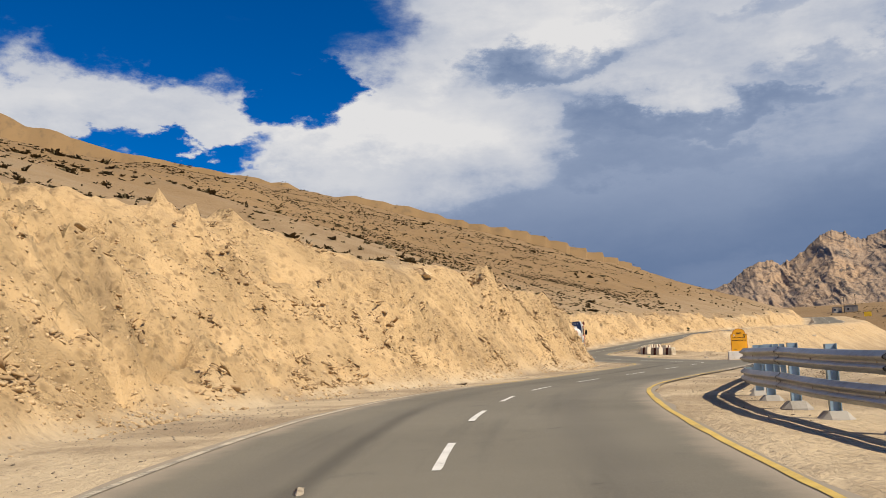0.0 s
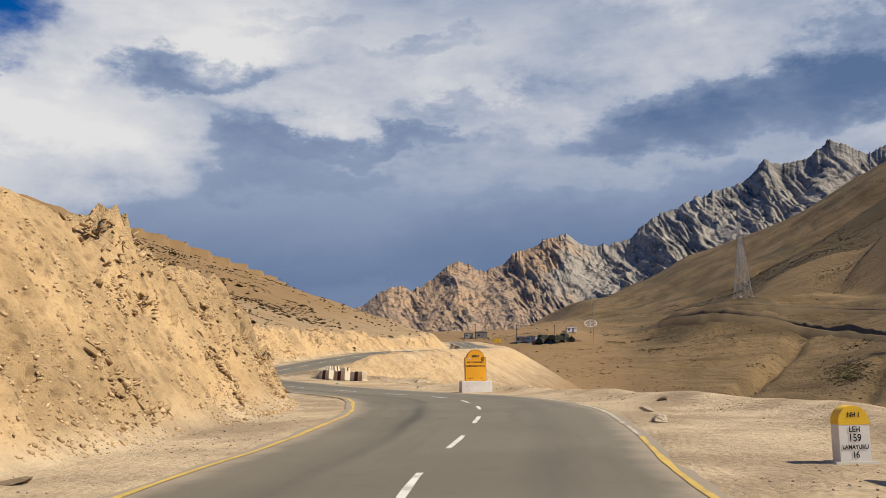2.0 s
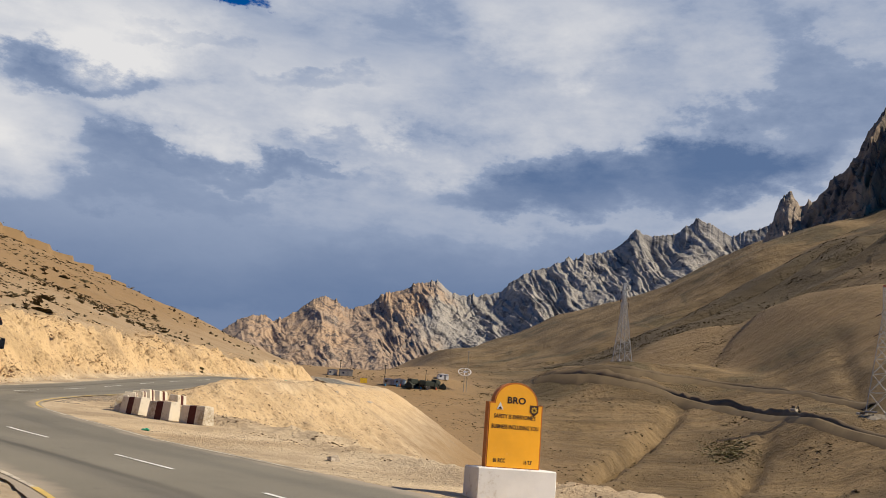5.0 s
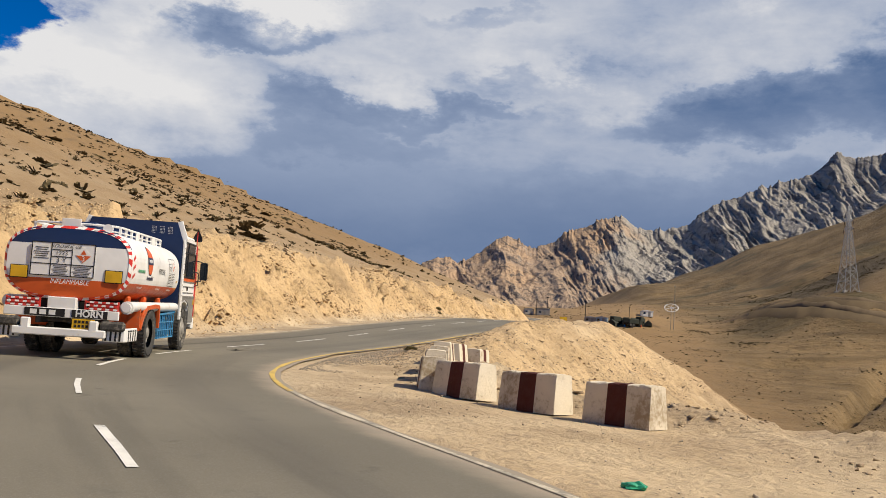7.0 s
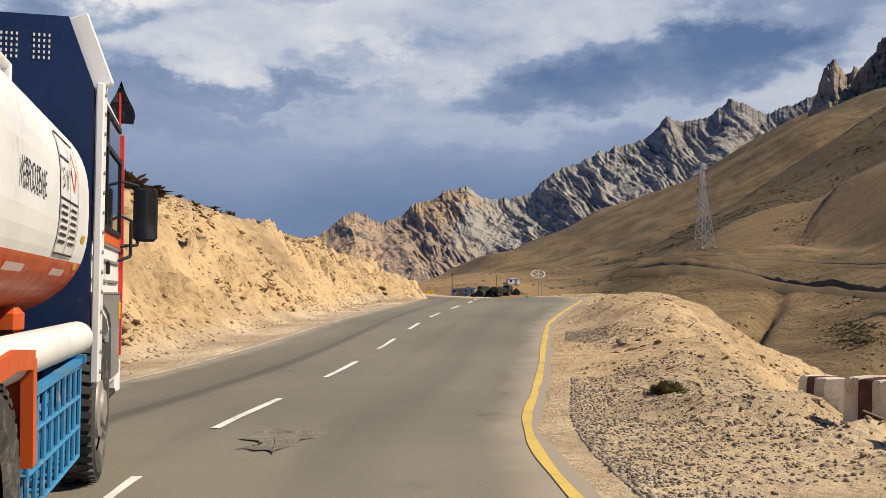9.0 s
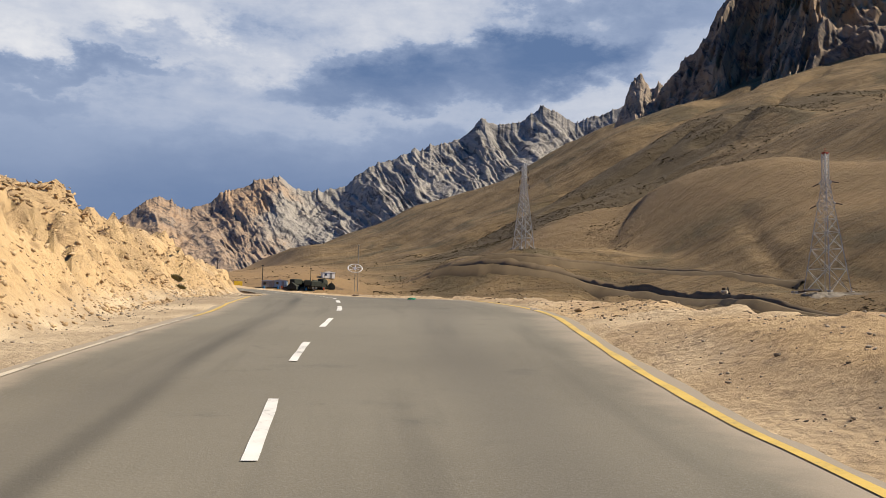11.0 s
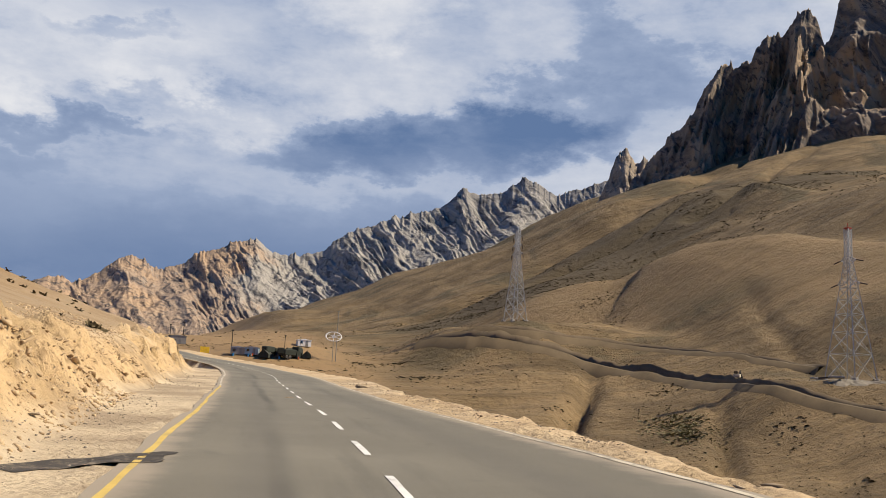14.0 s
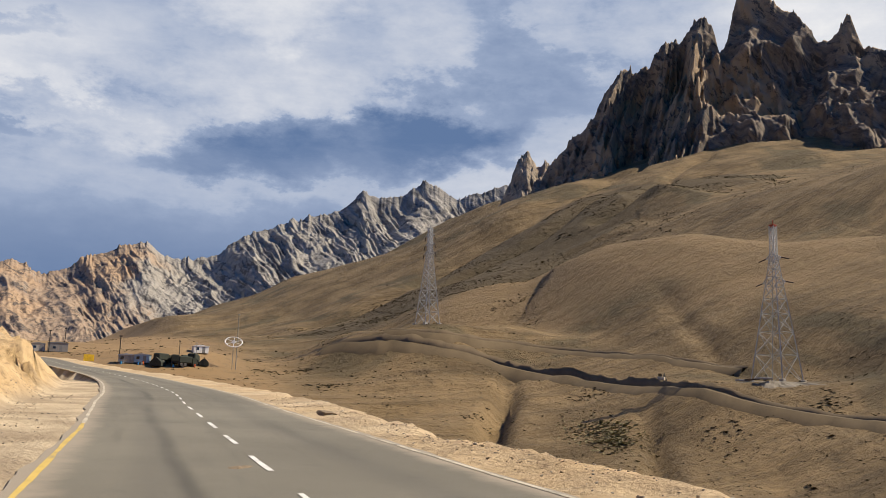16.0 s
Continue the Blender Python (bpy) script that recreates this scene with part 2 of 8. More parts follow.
def make_rock(name, tints, scale, other=None):
    """Bedded rock with scree and the shade of clefts painted dark; other: a second set of tints for the rock east of a
    line through the range.
    """
    m, N, b = material(name, 0.92)
    p = N.position()
    sx, sy, sz = N.split(p)
    warp = N.noise(p, 0.006 * scale, 5.0, 0.6)
    beds = N.math("ADD", N.math("MULTIPLY", sz, 0.026 * scale), N.math("MULTIPLY", N.math("ADD", sx, N.math("MULTIPLY", sy, -0.3)), 0.020 * scale))
    beds = N.math("ADD", beds, N.math("MULTIPLY", warp, 2.4))
    band = N.noise(N.join(beds, N.math("MULTIPLY", warp, 0.7), 0.0), 2.2, 6.0, 0.72)
    blot = N.noise(p, 0.0055 * scale, 4.0, 0.6)
    speck = N.noise(p, 0.06 * scale, 8.0, 0.72)
    cleft_shade = N.noise(N.join(N.math("MULTIPLY", beds, 0.9), N.math("MULTIPLY", sx, 0.012 * scale), N.math("MULTIPLY", sy, 0.012 * scale)), 3.0, 6.0, 0.7)
    scree = N.ramp(N.math("ADD", N.split(N.normal())[2], N.math("MULTIPLY", N.math("SUBTRACT", warp, 0.5), 0.6)), 0.66, 0.84)

    def tinted(c):
        col = N.mix(N.ramp(band, 0.36, 0.64), c[0], c[1])
        col = N.mix(N.ramp(blot, 0.48, 0.58, 0, 0.85), col, c[2])
        col = N.mix(N.math("MULTIPLY", scree, 0.55), col, c[2])
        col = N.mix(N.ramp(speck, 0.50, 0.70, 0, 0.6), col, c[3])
        # dark streaks along the beds put the shade of clefts into the colour
        return N.mix(N.ramp(cleft_shade, 0.53, 0.60, 0, 0.8), col, c[3])
    col = tinted(tints)
    if other:
        side = N.math("SUBTRACT", N.math("MULTIPLY", N.math("SUBTRACT", sx, 13.0), 0.9483), N.math("MULTIPLY", N.math("SUBTRACT", sy, 90.0), 0.3173))
        side = N.math("ADD", side, N.math("MULTIPLY", N.math("SUBTRACT", warp, 0.5), 320.0))
        col = N.mix(N.ramp(side, -40.0, 40.0), col, tinted(other))
    N.link(col, b.inputs["Base Color"])
    N.link(N.bump(N.math("ADD", N.math("ADD", speck, N.math("MULTIPLY", band, 0.5)), N.math("MULTIPLY", cleft_shade, 0.6)), 0.8, 4.5 / scale), b.inputs["Normal"])
    return m


def make_asphalt():
    m, N, b = material("worn_asphalt", 0.82)
    p = N.position()
    big = N.noise(p, 0.11, 5.0, 0.6)
    speck = N.noise(p, 55.0, 3.0, 0.7)
    mid = N.noise(p, 1.3, 6.0, 0.62)
    at = N.n("ShaderNodeAttribute")
    at.attribute_name = "across"
    d = N.split(at.outputs["Vector"])[0]
    s = N.split(at.outputs["Vector"])[1]
    col = N.mix(N.ramp(big, 0.3, 0.7), (0.134, 0.12, 0.089), (0.19, 0.171, 0.128))
    col = N.mix(N.ramp(speck, 0.45, 0.8, 0, 0.55), col, (0.25, 0.235, 0.205))
    col = N.mix(N.ramp(mid, 0.58, 0.78, 0, 0.4), col, (0.07, 0.066, 0.06))
    # darker wheel tracks, dusty edges
    wob = N.math("MULTIPLY", N.math("SUBTRACT", N.noise(N.join(0.0, s, 0.0), 0.06, 2.0), 0.5), 1.0)
    track = N.ramp(N.math("ABSOLUTE", N.math("ADD", N.math("ABSOLUTE", d), N.math("SUBTRACT", wob, 1.45))), 0.55, 0.05)
    col = N.mix(N.math("MULTIPLY", track, 0.24), col, (0.075, 0.07, 0.062))
    col = N.mix(N.ramp(N.noise(N.join(d, N.math("MULTIPLY", s, 0.06), 0.0), 1.6, 5.0, 0.6), 0.52, 0.70, 0, 0.32), col, (0.08, 0.073, 0.058))
    line = N.math("ABSOLUTE", N.math("SUBTRACT", d, N.math("ADD", 1.25, N.math("MULTIPLY", wob, 0.9))))
    streak = N.math("MULTIPLY", N.ramp(N.math("ADD", line, N.math("MULTIPLY", mid, 0.12)), 0.30, 0.07), N.ramp(N.noise(N.join(3.0, s, 0.0), 0.05, 3.0), 0.38, 0.60))
    col = N.mix(N.math("MULTIPLY", streak, 0.55), col, (0.042, 0.039, 0.033))
    blotch = N.ramp(N.noise(p, 0.9, 6.0, 0.7), 0.64, 0.72)
    col = N.mix(N.math("MULTIPLY", blotch, 0.45), col, (0.06, 0.055, 0.046))
    edge = N.ramp(N.math("ADD", N.math("ABSOLUTE", d), N.math("MULTIPLY", mid, 0.7)), 2.75, 3.25)
    col = N.mix(N.math("MULTIPLY", edge, 0.85), col, (0.33, 0.275, 0.205))
    N.link(col, b.inputs["Base Color"])
    N.link(N.bump(N.math("ADD", speck, N.math("MULTIPLY", mid, 1.5)), 0.35, 0.012), b.inputs["Normal"])
    return m


def make_paint(name, colour, rough=0.55, wear=(0.2, 0.19, 0.17), amount=0.35, scale=9.0, metal=0.0, bump=0.15):
    """Weathered paint: patches worn through to what lies under it."""
    m, N, b = material(name, rough, metal)
    tc = N.position()
    big = N.noise(tc, scale * 0.25, 5.0, 0.6)
    small = N.noise(tc, scale * 3.0, 6.0, 0.7)
    f = N.math("ADD", N.math("MULTIPLY", big, 0.55), N.math("MULTIPLY", small, 0.45))
    dark = tuple(c * 0.80 for c in colour)
    col = N.mix(N.ramp(big, 0.35, 0.7), colour, dark)
    col = N.mix(N.ramp(f, 0.66 - amount * 0.30, 0.74 - amount * 0.18), col, wear)
    N.link(col, b.inputs["Base Color"])
    N.link(N.ramp(small, 0.3, 0.7, max(rough - 0.1, 0.05), min(rough + 0.15, 1.0)), b.inputs["Roughness"])
    N.link(N.bump(small, bump, 0.01), b.inputs["Normal"])
    return m


GROUND = make_ground()
ASPHALT = make_asphalt()
# the fourth tint of each set is for dark specks and painted cleft shade
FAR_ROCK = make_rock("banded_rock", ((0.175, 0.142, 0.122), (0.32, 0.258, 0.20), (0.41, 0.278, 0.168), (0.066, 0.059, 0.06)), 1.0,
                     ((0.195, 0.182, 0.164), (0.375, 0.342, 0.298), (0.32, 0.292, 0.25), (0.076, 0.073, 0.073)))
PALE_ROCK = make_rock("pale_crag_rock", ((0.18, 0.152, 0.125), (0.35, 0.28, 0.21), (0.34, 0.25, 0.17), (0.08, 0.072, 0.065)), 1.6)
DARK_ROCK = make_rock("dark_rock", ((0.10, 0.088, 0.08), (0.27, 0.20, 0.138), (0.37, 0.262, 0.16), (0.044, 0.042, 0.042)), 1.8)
WHITE_LINE = make_paint("white_road_paint", (0.74, 0.72, 0.66), 0.6, (0.17, 0.16, 0.14), 0.42, 7.0)
DUSTY_LINE = make_paint("dusty_white_paint", (0.55, 0.48, 0.36), 0.7, (0.21, 0.19, 0.155), 0.62, 5.0)
YELLOW_LINE = make_paint("yellow_road_paint", (0.60, 0.42, 0.10), 0.65, (0.34, 0.27, 0.15), 0.44, 6.0)


# ---- mesh helpers ----
def link_mesh(name, verts, faces, mat=None, smooth=False, parent=None, label=""):
    me = bpy.data.meshes.new(name)
    me.from_pydata([tuple(v) for v in verts], [], [tuple(f) for f in faces])
    if mat is not None:
        me.materials.append(mat)
    if smooth:
        me.shade_smooth()
    ob = new(name, me)
    if parent is not None:
        ob.parent = parent
    if label:
        tagged(ob, label)
    return ob


def grid_mesh(name, X, Y, Z, mat, smooth=True):
    """A sheet from 2D arrays of places, built quickly."""
    n, k = X.shape
    co = np.stack([X, Y, Z], -1).reshape(-1, 3).astype(np.float32)
    i = np.arange(n * k).reshape(n, k)
    quads = np.stack([i[:-1, :-1], i[1:, :-1], i[1:, 1:], i[:-1, 1:]], -1).reshape(-1, 4).astype(np.int32)
    me = bpy.data.meshes.new(name)
    me.vertices.add(len(co))
    me.vertices.foreach_set("co", co.ravel())
    me.loops.add(quads.size)
    me.loops.foreach_set("vertex_index", quads.ravel())
    me.polygons.add(len(quads))
    me.polygons.foreach_set("loop_start", np.arange(0, quads.size, 4, dtype=np.int32))
    me.polygons.foreach_set("loop_total", np.full(len(quads), 4, dtype=np.int32))
    me.update(calc_edges=True)
    me.materials.append(mat)
    if smooth:
        me.shade_smooth()
    return new(name, me)


def hash01(ix, iy, seed):
    h = (ix.astype(np.int64) * 374761393 + iy.astype(np.int64) * 668265263 + seed * 974634777) & 0xFFFFFFFF
    h = ((h ^ (h >> 13)) * 1274126177) & 0xFFFFFFFF
    return ((h ^ (h >> 16)) & 0xFFFFFF) / float(0xFFFFFF)


def value_noise(x, y, seed=0):
    ix, iy = np.floor(x), np.floor(y)
    fx, fy = x - ix, y - iy
    fx, fy = fx * fx * fx * (fx * (fx * 6 - 15) + 10), fy * fy * fy * (fy * (fy * 6 - 15) + 10)
    a, b = hash01(ix, iy, seed), hash01(ix + 1, iy, seed)
    c, d = hash01(ix, iy + 1, seed), hash01(ix + 1, iy + 1, seed)
    return (a + (b - a) * fx + (c - a) * fy + (a - b - c + d) * fx * fy) * 2 - 1


def fbm(x, y, scale, octaves=4, seed=0, gain=0.5):
    out, amp, tot = 0.0, 1.0, 0.0
    x, y = np.asarray(x, float) / scale, np.asarray(y, float) / scale
    for o in range(octaves):
        out = out + amp * value_noise(x + 17.3 * o, y - 9.1 * o, seed + o)
        tot += amp
        amp *= gain
        x, y = x * 2.03, y * 2.03
    return out / tot


def ridged(x, y, scale, octaves=5, seed=0, gain=0.55):
    out, amp, tot = 0.0, 1.0, 0.0
    x, y = np.asarray(x, float) / scale, np.asarray(y, float) / scale
    for o in range(octaves):
        out = out + amp * (1 - np.abs(value_noise(x + 31.7 * o, y + 5.3 * o, seed + o)) * 2)
        tot += amp
        amp *= gain
        x, y = x * 2.07, y * 2.07
    return out / tot


def ease(t):
    t = np.clip(t, 0, 1)
    return t * t * (3 - 2 * t)


# ---- the road's line ----
CENTRE = [(26, -70), (22, -30), (17.6, 6), (15.9, 14), (14.9, 19.5), (14.15, 24.8), (13.75, 29), (13.55, 33), (13.5, 37), (13.8, 40.2), (14.2, 42.4),
          (14.8, 44.9), (15.6, 47.6), (16.4, 50.1), (17.2, 53), (17.9, 55.5), (18.45, 57.8), (18.85, 60), (19.2, 62.5), (19.5, 65.4), (19.6, 68.2), (19.4, 71),
          (18.85, 73.8), (17.9, 76.7), (16.6, 79.8), (15.6, 82), (13.9, 85.3), (12.8, 88.6), (12, 91), (11.3, 93.4), (10.75, 95.8), (10.45, 98.3), (10.45, 100.4),
          (10.7, 102.8), (11.2, 105.1), (11.95, 107.5), (12.8, 109.4), (14.57, 113.47), (16.35, 117.81), (18.28, 122.69), (19.57, 125.68), (21.13, 129), (23.38, 133.7), (24.33, 136),
          (25.63, 139.25), (27.18, 143.3), (29.23, 148.76), (31.13, 154), (32.43, 157.6), (33.73, 161.4), (35.18, 165.9), (36.48, 169.8), (37.93, 174.1), (39.48, 178.7), (41.53, 184.8),
          (43.33, 190.2), (49.03, 207), (56.63, 234.1), (62.23, 261.5), (67.13, 289.8), (71.53, 318.1), (76.13, 345.5), (79.13, 372.5), (75.13, 400.5), (59.13, 425.5), (29.13, 445.5)]
PROFILE = [(-70, -5.2), (-30, -3.6), (0, -2.3), (13.8, -1.74), (18.6, -1.46), (24, -1.25), (28.7, -1.08), (34.1, -1), (38.8, -0.91), (44.2, -0.8), (54, -0.5), (60, -0.36), (67, -0.28), (71.7, -0.22), (76.4, -0.13), (81.1, 0.04), (85.5, 0.28), (89.7, 0.46),
           (93.8, 0.62), (97.9, 0.76), (102, 0.92), (106.3, 1.12), (112.03, 1.512), (117.192, 1.977), (120.715, 2.296), (126.786, 2.814), (130.6, 3.16), (134.7, 3.48), (138.8, 3.77), (143.1, 4.01), (147.4, 4.16), (151.9, 4.35), (156.8, 4.56), (182.8, 5.58), (231.5, 7.6), (308.5, 11.4),
           (362.5, 14.6), (450.5, 19.2)]
HALF = 2.9                             # from the centre line to the edge line
# extra width on the left and on the right, and the rise of the right-hand lane per metre
WIDER = [(48, 0), (57, 0.4), (63, 0.75), (68, 0.75), (76, 0.2), (80, 0), (108, 0.1), (113, -0.2), (118, -0.35), (124, -0.4), (132, -0.45), (136, -0.28), (141, -0.27), (148, -0.06), (154, 0.08), (160, 0.05), (176, -0.05), (190, 0.2), (205, 0.5)]
WIDER_R = [(108, 0.1), (112, 0.17), (116, 0.25), (121, 0.5), (125, 0.9), (129, 1.25), (132, 1.5), (136, 1.65), (140, 1.5), (143, 1.3), (148, 1.1), (152, 0.9), (156, 0.6), (162, 0.35), (168, 0.28), (210, 0.35)]
TILT = [(126.3, 0), (134.3, 0.01), (148.3, 0.01), (164.3, 0)]


def spline(pts, step):
    """Catmull-Rom through the points, at even steps of about that many metres."""
    p = np.array(pts, float)
    p = np.vstack([2 * p[0] - p[1], p, 2 * p[-1] - p[-2]])
    out = []
    for a, b, c, d in zip(p[:-3], p[1:-2], p[2:-1], p[3:]):
        n = max(2, int(np.linalg.norm(c - b) / (step * 0.25)))
        u = np.linspace(0, 1, n, endpoint=False)[:, None]
        out.append(0.5 * (2 * b + (c - a) * u + (2 * a - 5 * b + 4 * c - d) * u ** 2 + (3 * b - a - 3 * c + d) * u ** 3))
    q = np.vstack(out + [p[-2:-1]])
    s = np.r_[0, np.cumsum(np.hypot(*np.diff(q, axis=0).T))]
    even = np.arange(0, s[-1], step)
    return np.stack([np.interp(even, s, q[:, 0]), np.interp(even, s, q[:, 1])], -1), even


LINE, LINE_S = spline(CENTRE, 0.5)
for _ in range(6):                     # ease small kinks
    LINE[1:-1] = 0.25 * LINE[:-2] + 0.5 * LINE[1:-1] + 0.25 * LINE[2:]
TAN = np.gradient(LINE, axis=0)
TAN /= np.linalg.norm(TAN, axis=1)[:, None]
LEFT = np.stack([-TAN[:, 1], TAN[:, 0]], -1)
PY, PZ = np.array(PROFILE).T
LINE_Z = np.interp(LINE[:, 1], PY, PZ)
LINE_Z[LINE_S > LINE_S[-1] - 120] = np.maximum.accumulate(LINE_Z)[LINE_S > LINE_S[-1] - 120]
for _ in range(60):
    LINE_Z[1:-1] = 0.25 * LINE_Z[:-2] + 0.5 * LINE_Z[1:-1] + 0.25 * LINE_Z[2:]
LINE_GRADE = np.gradient(LINE_Z, LINE_S)


def near_line(x, y):
    """Index of the nearest point of the road's line and the distance to its left, for arrays of places."""
    x, y = np.ravel(x), np.ravel(y)
    idx = np.empty(len(x), int)
    cx, cy = LINE[::4, 0], LINE[::4, 1]
    for a in range(0, len(x), 20000):
        d2 = (x[a:a + 20000, None] - cx) ** 2 + (y[a:a + 20000, None] - cy) ** 2
        idx[a:a + 20000] = d2.argmin(1) * 4
    best = idx.copy()
    bd = (x - LINE[idx, 0]) ** 2 + (y - LINE[idx, 1]) ** 2
    for o in (-3, -2, -1, 1, 2, 3):
        j = np.clip(idx + o, 0, len(LINE) - 1)
        d2 = (x - LINE[j, 0]) ** 2 + (y - LINE[j, 1]) ** 2
        better = d2 < bd
        best[better], bd[better] = j[better], d2[better]
    off = np.stack([x, y], -1) - LINE[best]
    return best, np.where((off * LEFT[best]).sum(1) >= 0, 1, -1) * np.sqrt(bd)


# along y: the foot of the left bank, the bank's height, the right shoulder's width, the fall beyond it
def along(rows, y):
    k, v = np.array(rows, float).T
    return np.interp(y, k, v)


TOE = [(-70, 5.5), (10, 5.4), (24, 5.5), (31, 6.0), (40, 5.9), (47, 5.5), (53, 5.5), (60, 5.4), (66, 5.7), (74, 5.5), (84, 5.0), (95, 4.7), (108, 4.1), (125, 4.0), (136.3, 4.2), (148.3, 4.5), (165.3, 5.2), (188.3, 5.6), (230, 6.0), (400, 6)]
BANK = [(-70, 4), (10, 4.6), (30, 4.9), (45, 4.9), (53, 4.6), (60, 4.1), (66, 3.6), (74, 3.2), (80, 3.0), (92, 3.3), (108, 3.5), (124.3, 3.4), (136.3, 2.5), (148.3, 2.1), (163.3, 2.0), (188.3, 2.2), (230, 3), (400, 3)]
STEEP = [(-70, 0.95), (30, 0.95), (44, 1.05), (52, 1.35), (66, 1.5), (75, 1.2), (90, 1.0), (128.3, 1.0), (143.3, 0.8), (400, 0.85)]
CREST = [(-70, 10), (20, 8.5), (36, 8.0), (46, 8.2), (58, 8.2), (64, 6.8), (70, 6.9), (77, 8.2), (86, 10.0), (92, 9.4), (98, 7.8), (104, 7.4), (107, 6.3), (111, 5.3), (115, 6.0), (120, 7.5), (128.3, 7.8), (136.3, 6.6), (144.3, 5.4), (154.3, 5.1), (173.3, 5.3), (188.3, 6.0), (230, 7), (400, 8)]


def stamped(z, x, y, pts, wide, most=1.0):
    """Draw the ground towards a spine or a valley line through a few places (x, y, z), within some metres of it."""
    q, _ = spline([p[:2] for p in pts], 2.5)
    line = np.array(pts, float)
    run = np.r_[0, np.cumsum(np.hypot(*np.diff(line[:, :2], axis=0).T))]
    lq = np.r_[0, np.cumsum(np.hypot(*np.diff(q, axis=0).T))]
    zq = np.interp(lq / lq[-1] * run[-1], run, line[:, 2])
    near = (x > q[:, 0].min() - 2.6 * wide) & (x < q[:, 0].max() + 2.6 * wide) & (y > q[:, 1].min() - 2.6 * wide) & (y < q[:, 1].max() + 2.6 * wide)
    if not near.any():
        return z
    px, py = x[near], y[near]
    best, hit = np.full(len(px), 1e12), np.zeros(len(px), int)
    for k in range(len(q)):
        d2 = (px - q[k, 0]) ** 2 + (py - q[k, 1]) ** 2
        closer = d2 < best
        best[closer], hit[closer] = d2[closer], k
    out = z.copy()
    out[near] += (zq[hit] - z[near]) * most * np.exp(-best / wide ** 2)
    return out


# the rounded spur above the towers, the hollow behind it and the low ridge before the range
SPUR = [(338, 505, 66), (352, 490, 75), (362, 462, 84.5), (371, 420, 84), (385, 386, 77.5), (412, 358, 80)]
HOLLOW = [(520, 566, 160), (470, 570, 127), (424, 566, 98), (384, 548, 80), (343, 522, 61), (300, 497, 45)]
BACK_RIDGE = [(389, 1090, 82), (449, 1064, 111), (490, 1045, 138), (546, 1013, 149), (600, 990, 158)]


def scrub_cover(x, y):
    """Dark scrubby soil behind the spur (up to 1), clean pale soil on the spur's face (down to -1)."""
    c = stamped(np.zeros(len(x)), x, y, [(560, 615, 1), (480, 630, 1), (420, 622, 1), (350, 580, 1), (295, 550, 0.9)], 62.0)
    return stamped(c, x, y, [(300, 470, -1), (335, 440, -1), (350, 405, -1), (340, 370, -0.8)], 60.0)


